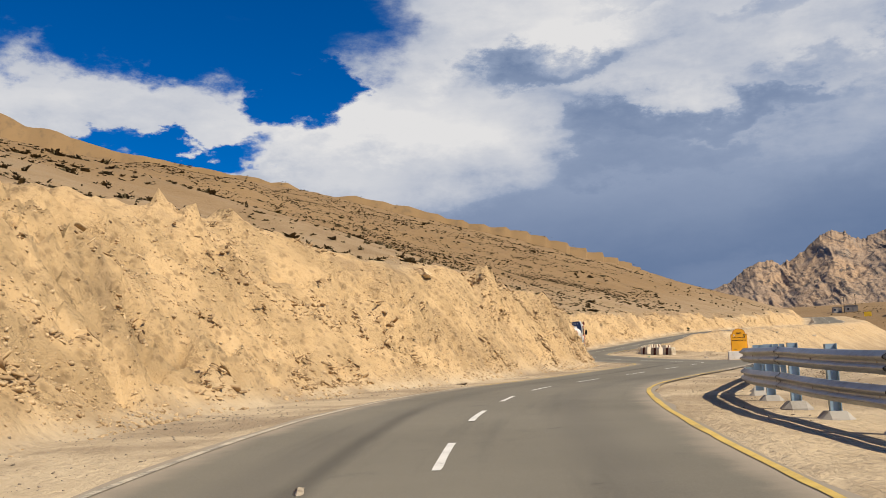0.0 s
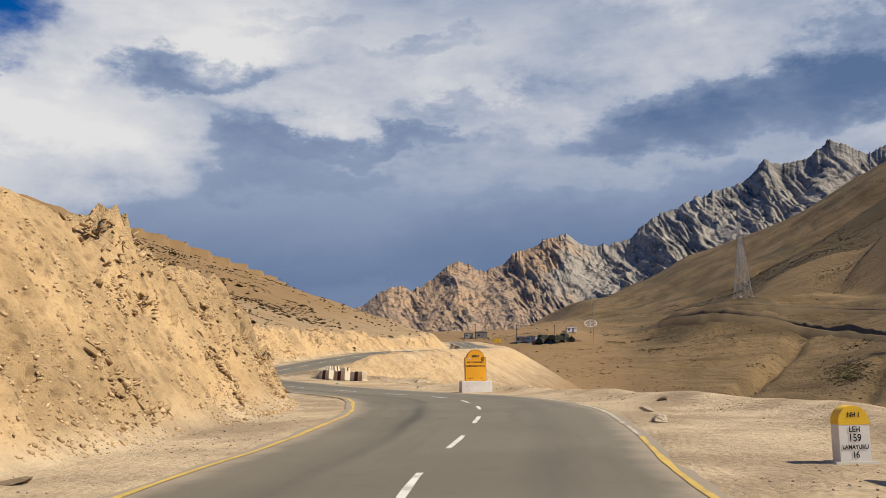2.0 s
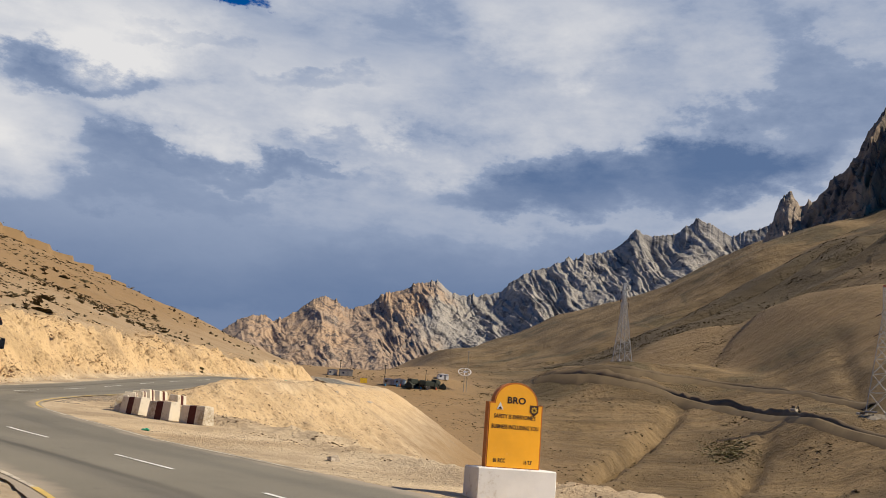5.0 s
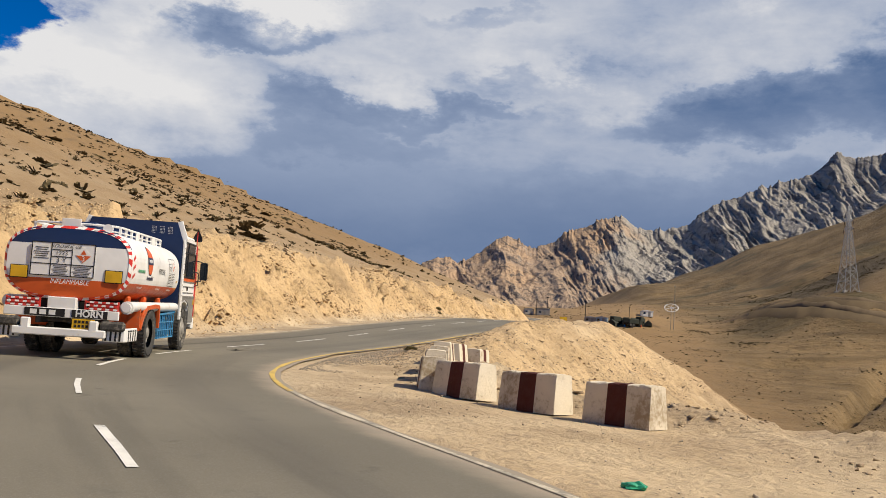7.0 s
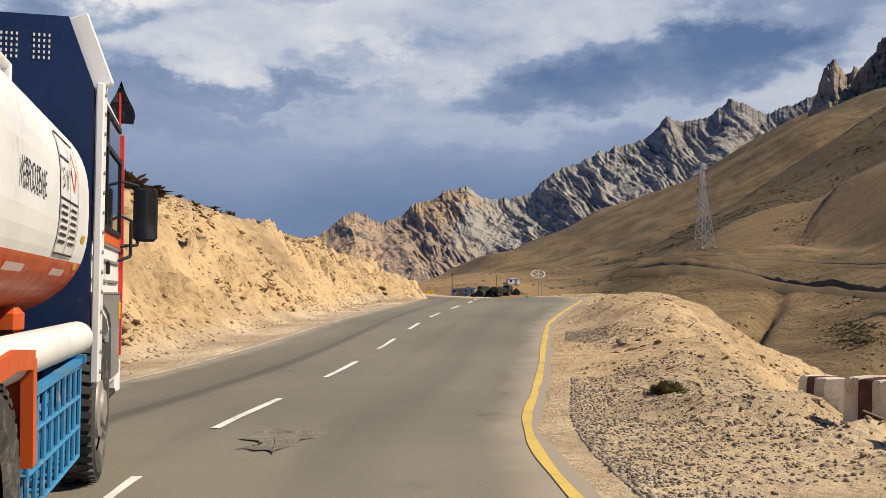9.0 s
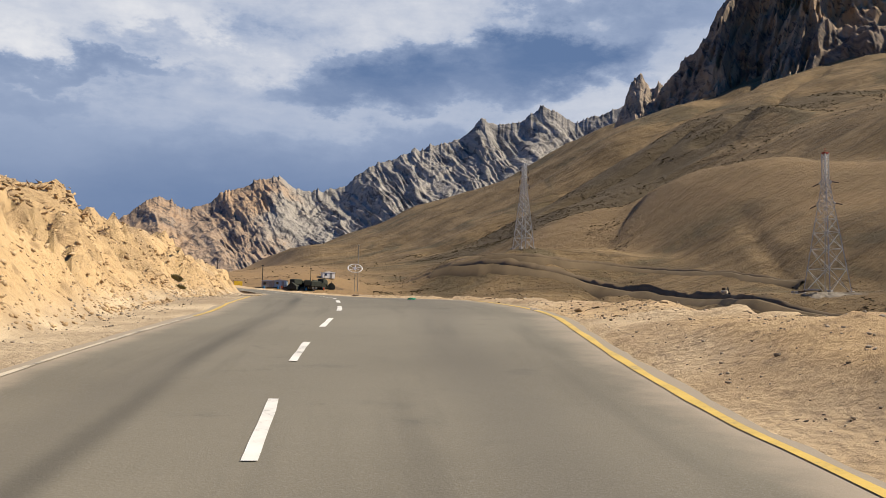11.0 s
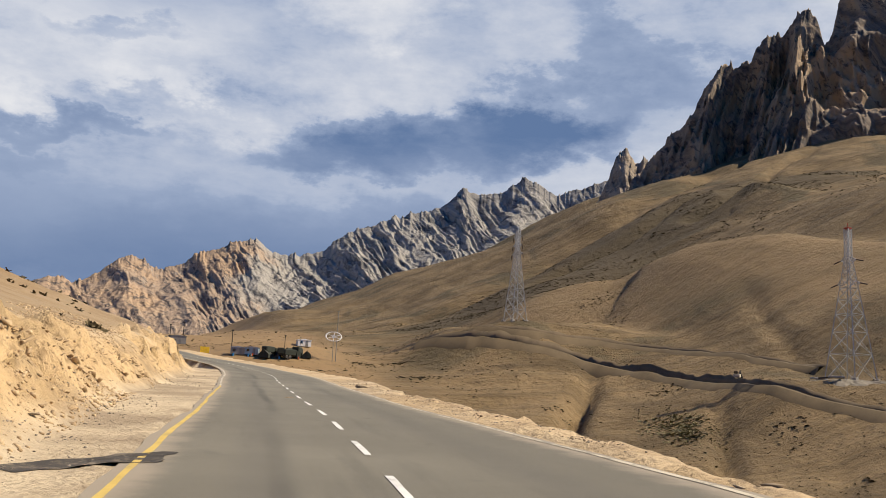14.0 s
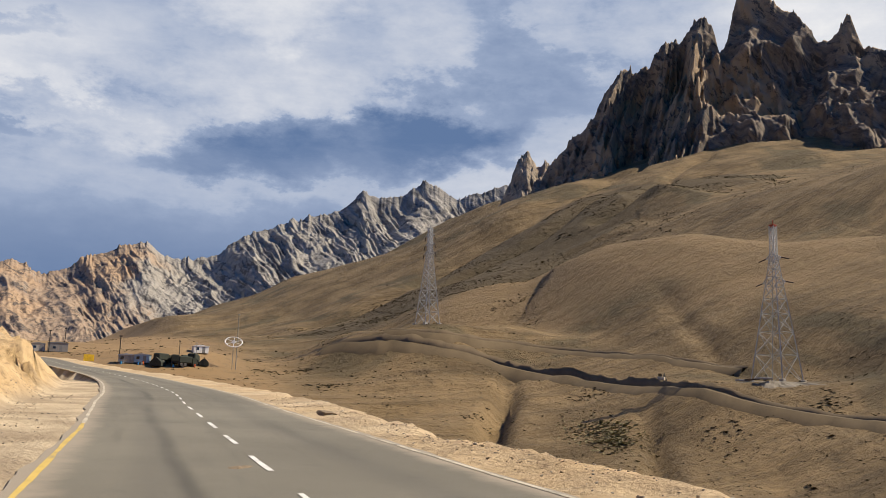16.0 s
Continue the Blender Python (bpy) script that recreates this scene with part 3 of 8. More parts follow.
def hill_east(x, y):
    """The far side of the valley: its floor climbs along the valley, the slope steepens to the foot of the crags."""
    x0, y0 = x, y
    a, b = 0.974 * (x - 13), 0.974 * (y - 90)
    x, y = 13 + 0.9992 * a + 0.0401 * b, 90 - 0.0401 * a + 0.9992 * b
    w = 0.966 * (x - 165) - 0.259 * (y - 290)
    v = 0.259 * x + 0.966 * y
    fl = np.interp(v, [-400, 0, 200, 323, 353, 405, 451, 500, 600, 770, 1200, 2000], [-90, -58, -30, -9.5, -4.5, 6, 14, 21, 33, 45, 60, 90])
    up = np.interp(w, [-200, 0, 20, 45, 87, 105, 126, 200, 310, 394, 507, 660, 900, 1400], [0, 0, 1.5, 5, 19, 29, 40, 65, 113, 155, 222, 272, 280, 230])
    up = up * (1 + (np.interp(v, [500, 650, 770, 860, 1000, 1300], [0.66, 0.68, 0.76, 0.86, 0.98, 1.06]) - 1) * ease((w - 250) / 300))
    up = up + np.interp(v, [650, 750, 900, 1000, 1200], [8, 29, 40, 28, 10]) * ease((w - 120) / 190) * ease((950 - w) / 400)
    up = up + 26 * ease((v - 780) / 220) * ease((w + 30) / 50) * ease((280 - w) / 120)
    spur = 13 * np.exp(-(((w - 60) / 26) ** 2 + ((v - 352) / 22) ** 2)) * 0.35
    spur2 = 15 * np.exp(-(((w - 22) / 26) ** 2 + ((v - 464) / 26) ** 2)) + 5.5 * np.exp(-(((w + 50) / 22) ** 2 + ((v - 455) / 25) ** 2)) + 4 * np.exp(-(((w - 15) / 25) ** 2 + ((v - 416) / 18) ** 2))
    base = fl + up + spur + spur2 - 8.0 * ease((v - 520) / 120) * ease((-w - 20) / 60)
    base = stamped(base, x0, y0, HOLLOW, 34.0, 0.9)
    base = stamped(base, x0, y0, SPUR, 46.0, 0.95)
    base = stamped(base, x0, y0, BACK_RIDGE, 70.0)
    base = stamped(base, x0, y0, [(212, 436, 31), (220.6, 425, 33.4), (238, 422, 34.5), (256, 424, 37)], 21.0)
    base = stamped(base, x0, y0, [(243, 314, 14.0), (251.6, 306.0, 14.4), (262, 298, 15.5)], 17.0)
    ribs = fbm(v + 0.25 * w, w * 0.30, 85, 3, 5) * np.interp(w, [0, 60, 300, 700], [1, 3, 9, 16])
    small = fbm(v + 0.2 * w, w * 0.22, 15, 5, 8, 0.6) * np.interp(w, [-50, 30, 120, 500], [0.5, 1.3, 0.9, 2.6])
    small = small + (ridged(v + 0.2 * w, w * 0.12, 22, 3, 81) - 0.3) * np.interp(w, [-30, 10, 80, 200], [0.3, 1.4, 0.5, 0.3])
    gully = 0
    for v0, lean, w0, w1, deep, wide in ((341, 1.75, -25, 57, 7.5, 6.0), (279, 1.57, -20, 66, 4.0, 4.5), (386, 0.35, -30, 30, 2.5, 4), (246, 1.3, -45, 60, 3.0, 4.0), (320, 1.2, -45, 12, 2.2, 3.5), (147, 2.45, 78, 135, 2.2, 8.0),
                                         (560, 0.45, 230, 420, 9, 10), (620, 0.4, 120, 330, 7, 10), (700, 0.4, 60, 420, 14, 26), (660, 0.5, 200, 460, 6, 7), (500, 0.7, 280, 480, 6, 8)):
        axis = v0 + lean * w + 4 * np.sin(w / 17.0 + v0)
        off = np.abs((v - axis) / wide)
        gully = gully + deep * (np.exp(-off ** 2) if wide > 20 else np.maximum(0, 1 - off / 1.5)) * ease((w - w0) / 20) * ease((w1 - w) / 40)
    return base + ribs + small - gully + 3.4


def terrain(x, y, detail=True):
    """Height of the ground, and how far it is cut bank and open slope."""
    shape = np.shape(x)
    x, y = np.ravel(np.asarray(x, float)), np.ravel(np.asarray(y, float))
    i, d = near_line(x, y)
    du = np.clip((x - LINE[i, 0]) * TAN[i, 0] + (y - LINE[i, 1]) * TAN[i, 1], -0.3, 0.3)
    ly = LINE[i, 1] + du * TAN[i, 1]
    zr = LINE_Z[i] + du * LINE_GRADE[i] + along(TILT, ly) * np.clip(-d, 0, 6)
    s = LINE_S[i] + du
    wob = fbm(s, d * 0.6, 7.0, 3, 3)
    toe = along(TOE, ly) + 0.55 * wob
    bank = along(BANK, ly) * (1 + 0.22 * fbm(s, s * 0, 11.0, 3, 21))
    e = d - toe
    face = bank / along(STEEP, ly)
    # left: talus foot, steep face, open hillside
    up = np.where(e < 0, 0.0, np.where(e < face, 0.55 * e + 0.45 * bank * ease(e / face) * 1.0 + (bank - 0.55 * face - 0.45 * bank) * ease(e / face), 0))
    over = np.maximum(e - face, 0)
    up = np.where(e >= face, bank + over * np.interp(over, [0, 60, 260, 500, 900], [0.345, 0.335, 0.30, 0.245, 0.13]), up)
    roll = fbm(x, y, 60, 4, 11) * np.interp(over, [0, 20, 150], [0.0, 1.0, 7.0]) + fbm(x, y, 9, 4, 12) * np.interp(over, [0, 4, 60], [0.0, 0.28, 0.6])
    left = zr + up + roll - 9.0 * np.exp(-((x + 128) ** 2 + (y - 322) ** 2) / 48.0 ** 2) - 2.4 * np.exp(-((x - 38) ** 2 + (y - 300) ** 2) / 45.0 ** 2)
    cut = ease(e / 0.8) * ease((face * 1.25 + 1.3 * wob + 0.6 - e) / 1.6)
    if detail:
        rough = ridged(s * 1.0, d * 0.55 + up * 0.5, 2.6, 4, 31) - 0.25
        chunks = fbm(s, up * 1.5 + d, 0.9, 4, 33, 0.6)
        runs = ridged(s + 0.35 * up, d * 0.12, 1.7, 3, 36) - 0.3
        broken = ease((fbm(s, 1.6 * up + 0.5 * s, 4.5, 3, 38) + 0.10) / 0.30)
        blocks = ridged(s + 0.5 * up, 1.3 * up + 0.4 * d, 1.25, 4, 39, 0.6) - 0.35
        left = left + cut * ((0.25 + 0.55 * broken) * rough + (0.22 + 0.55 * broken) * chunks + 0.42 * runs + 0.75 * broken * blocks) * ease(e / 1.2)
        left = left + 0.05 * fbm(x, y, 1.6, 3, 41) * ease(e / 2)
    # right: shoulder, lip, slope into the valley
    cr = along(CREST, ly) + 0.8 * fbm(s, s * 0, 6.0, 3, 51)
    r = -d - cr
    lip = np.interp(ly, [128, 142], [0.30, 0.15]) * np.exp(-((r + 0.6) / 0.9) ** 2) * (0.6 + 0.8 * np.abs(wob))
    right = zr - np.where(r > 0, 0.62 * r - 0.5 * (1 - np.exp(-r / 1.2)) * 0.62, 0) + lip
    right = right + np.where(r > 0, 0.5, 0.0) * fbm(x, y, 5, 4, 61) * ease(r / 4)
    if detail:
        right = right + np.interp(ly, [128, 142], [0.30, 0.20]) * (ridged(x + 0.4 * r, y, 1.7, 4, 63, 0.6) - 0.35) * ease((r + 2.5) / 2.5) * ease((16 - r) / 8) * ease((ly - 66) / 12)
    # spoil heap inside the last bend
    heap = np.interp(ly, [104, 112, 116, 119, 123, 128, 132], [0, 0.05, 0.22, 0.52, 0.55, 0.32, 0]) * np.exp(-((d + 5.8) / 1.7) ** 2)
    heap = heap * ease((-d - HALF - 0.6) / 1.8)
    right = right + heap * (1 + 0.25 * ridged(x, y, 2.4, 4, 66))
    east = hill_east(x, y)
    k = 3.0
    hi, lo = np.maximum(right, east), np.minimum(right, east)
    right = np.where(r > 2, hi + k * np.exp(-np.minimum((hi - lo) / k, 30)) * 0.5, right)
    z = np.where(d > 0, left, right)
    # the carriageway's bed, dusty ruts on the shoulders
    wide = HALF + np.where(d > 0, along(WIDER, ly), along(WIDER_R, ly))
    z = np.where(np.abs(d) < wide + 0.30, zr - 0.035, z)
    shoulder = ease((np.abs(d) - wide - 0.25) / 0.5)
    if detail:
        z = z + shoulder * (0.014 * fbm(x, y, 0.8, 3, 71) + 0.05 * fbm(x, y, 3.0, 2, 72)) - 0.03 * shoulder
    slope = np.where(d > 0, ease((e - face + 0.4) / 1.5) * (0.70 + 0.30 * ease((e - face - 3) / 20)), ease((r - 1.0) / 14))
    heap_cut = ease((heap - 0.12) / 0.3) * (0.85 + 0.3 * wob)
    ochre = np.interp(ly, [70, 80, 104, 112, 200], [0.15, 0.35, 0.35, 0.6, 0.6]) * (0.8 + 0.8 * wob) * ease((4.5 - r) / 4)
    cut = np.where(d > 0, cut, np.maximum(np.maximum(heap_cut, ochre), 0.75 * ease((r + 0.4) / 1.2) * ease((9 - r) / 7)))
    return z.reshape(shape), cut.reshape(shape), slope.reshape(shape)


def height(x, y):
    return float(terrain(np.array([x]), np.array([y]))[0][0])


def graded(lo, a, b, c, hi, step, mid_step, far):
    """Coordinates that are even between a and b, widen to mid_step as far as c, and on outwards."""
    out, g, x = list(np.arange(a, b, step)), step, b
    while x < hi:
        out.append(x)
        g = min(g * 1.035, mid_step if x < c else far)
        x += g
    back, g, x = [], step, a
    while x > lo:
        g = min(g * 1.04, mid_step * 1.3 if x > -300 and lo < -300 else far)
        x -= g
        back.append(x)
    return np.array(back[::-1] + out)


gx = graded(-700, 0, 42, 560, 1500, 0.20, 2.6, 16.0)
gy = graded(-260, 9, 168, 760, 2000, 0.24, 3.2, 16.0)
GX, GY = np.meshgrid(gx, gy, indexing="ij")
GZ, GCUT, GSLOPE = terrain(GX, GY)
ground = grid_mesh("ground", GX, GY, GZ, GROUND)
attr = ground.data.attributes.new("kind_of_ground", "FLOAT_VECTOR", "POINT")
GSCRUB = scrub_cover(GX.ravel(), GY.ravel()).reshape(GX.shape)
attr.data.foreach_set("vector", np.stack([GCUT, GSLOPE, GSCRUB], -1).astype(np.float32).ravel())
tagged(ground, "dry ochre earth hillside, gravel shoulders and valley", "ground", kind="structure")


def lying(x, y):
    """Height of the ground's own surface, for small things that lie on it."""
    i = np.clip(np.searchsorted(gx, x) - 1, 0, len(gx) - 2)
    j = np.clip(np.searchsorted(gy, y) - 1, 0, len(gy) - 2)
    u, w = (x - gx[i]) / (gx[i + 1] - gx[i]), (y - gy[j]) / (gy[j + 1] - gy[j])
    return (1 - u) * ((1 - w) * GZ[i, j] + w * GZ[i, j + 1]) + u * ((1 - w) * GZ[i + 1, j] + w * GZ[i + 1, j + 1])


def crags(name, rows, far, deep, foot, mat, seed, slant, n_az, n_t, big, mid, edge, jagged, grain=0.2):
    """A rock massif: rows of bearing and height in degrees along its crest, as seen from the bend. Its face falls towards the valley in
    slanting ribs; slant gives (bearings, degrees by which the ribs lean), big and mid their relief and width, edge the broken crest, grain how short they are."""
    ox, oy, oz = 13.0, 90.0, 2.0
    az = np.linspace(rows[0][0], rows[-1][0], n_az)
    el = np.interp(az, [r[0] for r in rows], [r[1] for r in rows])
    ends = ease((az - az[0]) / 3.0) * ease((az[-1] - az) / 3.0)
    t = np.r_[np.linspace(-0.25, 0, 10, endpoint=False), np.linspace(0, 1, n_t) ** 1.15]
    A, T = np.meshgrid(az, t, indexing="ij")
    E, B = np.meshgrid(el, t, indexing="ij")[0], np.meshgrid(ends, t, indexing="ij")[0]
    P, back = np.maximum(T, 0), np.maximum(-T, 0)
    arc = np.radians(A) * far
    top = np.tan(np.radians(E)) * far
    soft = np.convolve(np.pad(el, 12, mode="edge"), np.ones(25) / 25, mode="valid")
    low = np.tan(np.radians(np.meshgrid(soft, t, indexing="ij")[0])) * far
    R = far - deep * P * B + deep * 0.9 * back
    Z = low + (foot - low) * P ** 0.88 - back * low * 0.8
    # across and along the slanting ribs, in the face's own plane
    lean = np.radians(np.interp(A, *slant))
    H = (1 - P) * 1.25 * (low - foot)
    warp = 0.5 * fbm(arc, H, 0.07 * far, 4, seed + 31)
    u = arc * np.cos(lean) + H * np.sin(lean) + 0.030 * far * warp
    w = H * np.cos(lean) - arc * np.sin(lean) + 0.02 * far * warp
    ribs = ridged(u, grain * w, big[1], 5, seed + 3, 0.58) - 0.40
    slabs = ridged(w - 0.3 * u, 0.6 * u, big[1] * 0.8, 4, seed + 53, 0.55) - 0.38
    blades = (ridged(u + 0.1 * w, 0.6 * grain * w, mid[1], 4, seed + 9, 0.66) - 0.35) * ease((fbm(arc, H, 0.055 * far, 3, seed + 61) + 0.32) / 0.5) * 1.4
    faces = fbm(arc, H, mid[1] * 1.6, 5, seed + 17, 0.6)
    chips = fbm(u, w, 0.011 * far, 4, seed + 13, 0.65)
    k = (0.30 + 0.70 * ease(P / 0.10)) * np.where(T >= 0, 1, 0.3) * (0.4 + 0.6 * B)
    calm = 1 - 0.6 * ease((P - 0.55) / 0.4)
    push = big[0] * (0.75 * ribs + 0.5 * slabs) + mid[0] * blades + 0.5 * mid[0] * faces + 0.0018 * far * chips
    calm = calm * np.interp(A, *jagged)
    R = R - k * push * calm
    Z = Z + k * calm * (0.55 * push + 0.0012 * far * chips)
    # the crest: teeth and notches that fade down the face
    teeth = ridged(arc + 0.4 * far * 0.01 * warp, arc * 0, edge[1], 4, seed, 0.62) - 0.35
    snag = np.maximum(0, ridged(arc, arc * 0, edge[1] * 0.33, 3, seed + 41, 0.6) - 0.42)
    rocky = np.interp(A, *jagged)
    Z = Z + (top - low + rocky * edge[0] * (teeth + 1.3 * snag)) * np.exp(-P / 0.06) * np.where(T >= 0, 1, np.exp(-back / 0.05))
    X, Y = ox + np.sin(np.radians(A)) * R, oy + np.cos(np.radians(A)) * R
    return grid_mesh(name, X, Y, Z + oz, mat, False)


range_ob = crags("mountain_range", [(-4, 2.50), (3, 3.80), (5.6, 4.90), (6.3, 5.50), (7.4, 6.05), (8.6, 5.75), (10.2, 6.70), (11.6, 7.60), (12.5, 7.20), (13.4, 7.00), (15.6, 8.10), (17.2, 8.90), (18.5, 9.30), (19.4, 8.40), (21, 8.35), (22.4, 8.90), (24.6, 10.20),
                                    (27.5, 11.35), (29.3, 11.80), (30.7, 12.85), (32.1, 12.55), (34.4, 13.60), (36.3, 12.65), (38.2, 13.15), (40.1, 13.80), (46, 14.00), (56, 12.00)],
                 1750, 520, 20, FAR_ROCK, 101, ((-4, 8, 16, 22, 60), (18, 22, 20, 28, 28)), 1300, 230, (18, 120), (8.5, 30), (8, 36), ((-4, 4.5, 7.5, 60), (0.08, 0.15, 1.0, 1.0)))
tagged(range_ob, "grey and pink banded rocky mountain range", "mountain", kind="structure")
crag_ob = crags("rock_crag", [(35.5, 8), (38, 11.8), (38.9, 13.4), (39.4, 15.0), (39.9, 15.5), (40.4, 14.6), (41.1, 14.8), (42.5, 15.6), (43.4, 14.4), (45, 11)], 1150, 200, 120, PALE_ROCK, 140, ((0, 90), (12, 12)), 340, 90, (20, 70), (7, 26), (10, 24), ((0, 90), (0.8, 0.8)), 0.5)
tagged(crag_ob, "pale jagged crag on a mountain shoulder", "mountain", kind="structure")
peak_ob = crags("rock_peaks", [(36, 7), (39, 11.2), (40.8, 14.0), (42.4, 15.9), (44.5, 18.6), (45.4, 19.7), (46.1, 20.0), (47.0, 20.4), (47.9, 21.5), (49.2, 22.0), (50.0, 22.6), (50.5, 22.3), (50.95, 20.6), (51.4, 21.6), (51.9, 23.4), (52.6, 24.0), (53.4, 23.9), (54.2, 22.9),
                               (55.4, 22.4), (56.5, 20.9), (57.3, 21.3), (57.9, 22.4), (58.6, 20.6), (60.2, 19.9), (62, 18.9), (65, 19.8), (70, 17.2), (76, 15), (86, 11)], 1070, 150, 150, DARK_ROCK, 170, ((0, 44, 50, 90), (-32, -22, 4, 4)), 1000, 170, (52, 130), (17, 44), (13, 30), ((0, 90), (0.9, 0.9)), 0.55)
tagged(peak_ob, "dark jagged rock peaks above a brown slope", "mountain", kind="structure")

# ---- the road ----
def ribbon(name, s0, s1, d0, d1, lift, mat, step=0.5, wobble=0.0, seed=0, parent=None, label="", cols=1, cross=True):
    """A strip that follows the road's line between two distances to its left."""
    k = np.arange(s0, s1 + 1e-6, step)
    if k[-1] < s1 - 1e-3:
        k = np.r_[k, s1]
    c = np.stack([np.interp(k, LINE_S, LINE[:, 0]), np.interp(k, LINE_S, LINE[:, 1])], -1)
    n = np.stack([np.interp(k, LINE_S, LEFT[:, 0]), np.interp(k, LINE_S, LEFT[:, 1])], -1)
    z = np.interp(k, LINE_S, LINE_Z)
    ds = np.linspace(d0, d1, cols + 1)
    P = []
    for j, d in enumerate(ds):
        w = wobble * fbm(k, k * 0 + j * 31, 1.4, 4, seed + j) if j in (0, cols) else 0
        dd = d + w + (d / HALF) * np.interp(c[:, 1], *np.array(WIDER if d > 0 else WIDER_R, float).T)
        P.append(np.stack([c[:, 0] + n[:, 0] * dd, c[:, 1] + n[:, 1] * dd, z + lift + along(TILT, c[:, 1]) * np.clip(-dd, 0, 6)], -1))
    P = np.stack(P, 1)
    ob = grid_mesh(name, P[..., 0], P[..., 1], P[..., 2], mat, True)
    if parent is not None:
        ob.parent = parent
    if label:
        tagged(ob, label)
    return ob, k, ds


S_END = float(LINE_S[-1]) - 2
road, rk, rd = ribbon("road", 2, S_END, -HALF - 0.14, HALF + 0.19, 0.0, ASPHALT, 0.5, 0.10, 5, cols=8)
attr = road.data.attributes.new("across", "FLOAT_VECTOR", "POINT")
attr.data.foreach_set("vector", np.stack([np.tile(rd, len(rk)), np.repeat(rk, len(rd)), np.zeros(len(rk) * len(rd))], -1).astype(np.float32).ravel())
tagged(road, "worn grey two-lane asphalt mountain road", "road", kind="structure")


def s_at(y):
    """Distance along the road's line where it passes that y."""
    return float(np.interp(y, LINE[:, 1], LINE_S)) if y < 350 else float(S_END)


CENTRE_LINE = new("centre_line")
tagged(CENTRE_LINE, "broken white painted centre line on the asphalt", "road marking", kind="structure")
EDGE_LEFT = new("edge_line")
tagged(EDGE_LEFT, "dusty white and yellow painted line along the roadside", "road marking", kind="structure")
EDGE_RIGHT = new("edge_line")
tagged(EDGE_RIGHT, "yellow and dusty white painted line along the roadside", "road marking", kind="structure")
dash_s = 93.25 - 4 * 4.7
while dash_s < S_END - 40:
    ribbon("dash", dash_s, dash_s + 2.25, -0.043, 0.043, 0.008, WHITE_LINE, 0.25, 0.018, int(dash_s), CENTRE_LINE)
    dash_s += 4.7 if dash_s < 93.2 else (5.217 if dash_s < 171.4 else (4.53 if dash_s < 189 else (4.93 if dash_s < 205 else 4.66)))
for parent, side, rows in ((EDGE_LEFT, 1, ((2, 42, DUSTY_LINE), (42, 76, YELLOW_LINE), (76, 131, DUSTY_LINE), (131, 178, YELLOW_LINE), (178, 330, DUSTY_LINE))),
                           (EDGE_RIGHT, -1, ((2, 50, YELLOW_LINE), (50, 72, DUSTY_LINE), (79, 95, DUSTY_LINE), (95, 142, YELLOW_LINE), (142, 330, DUSTY_LINE)))):
    for y0, y1, mat in rows:
        ribbon("stripe", s_at(y0), s_at(y1), side * HALF - 0.045, side * HALF + 0.045, 0.008, mat, 0.4, 0.03, int(y0), parent)


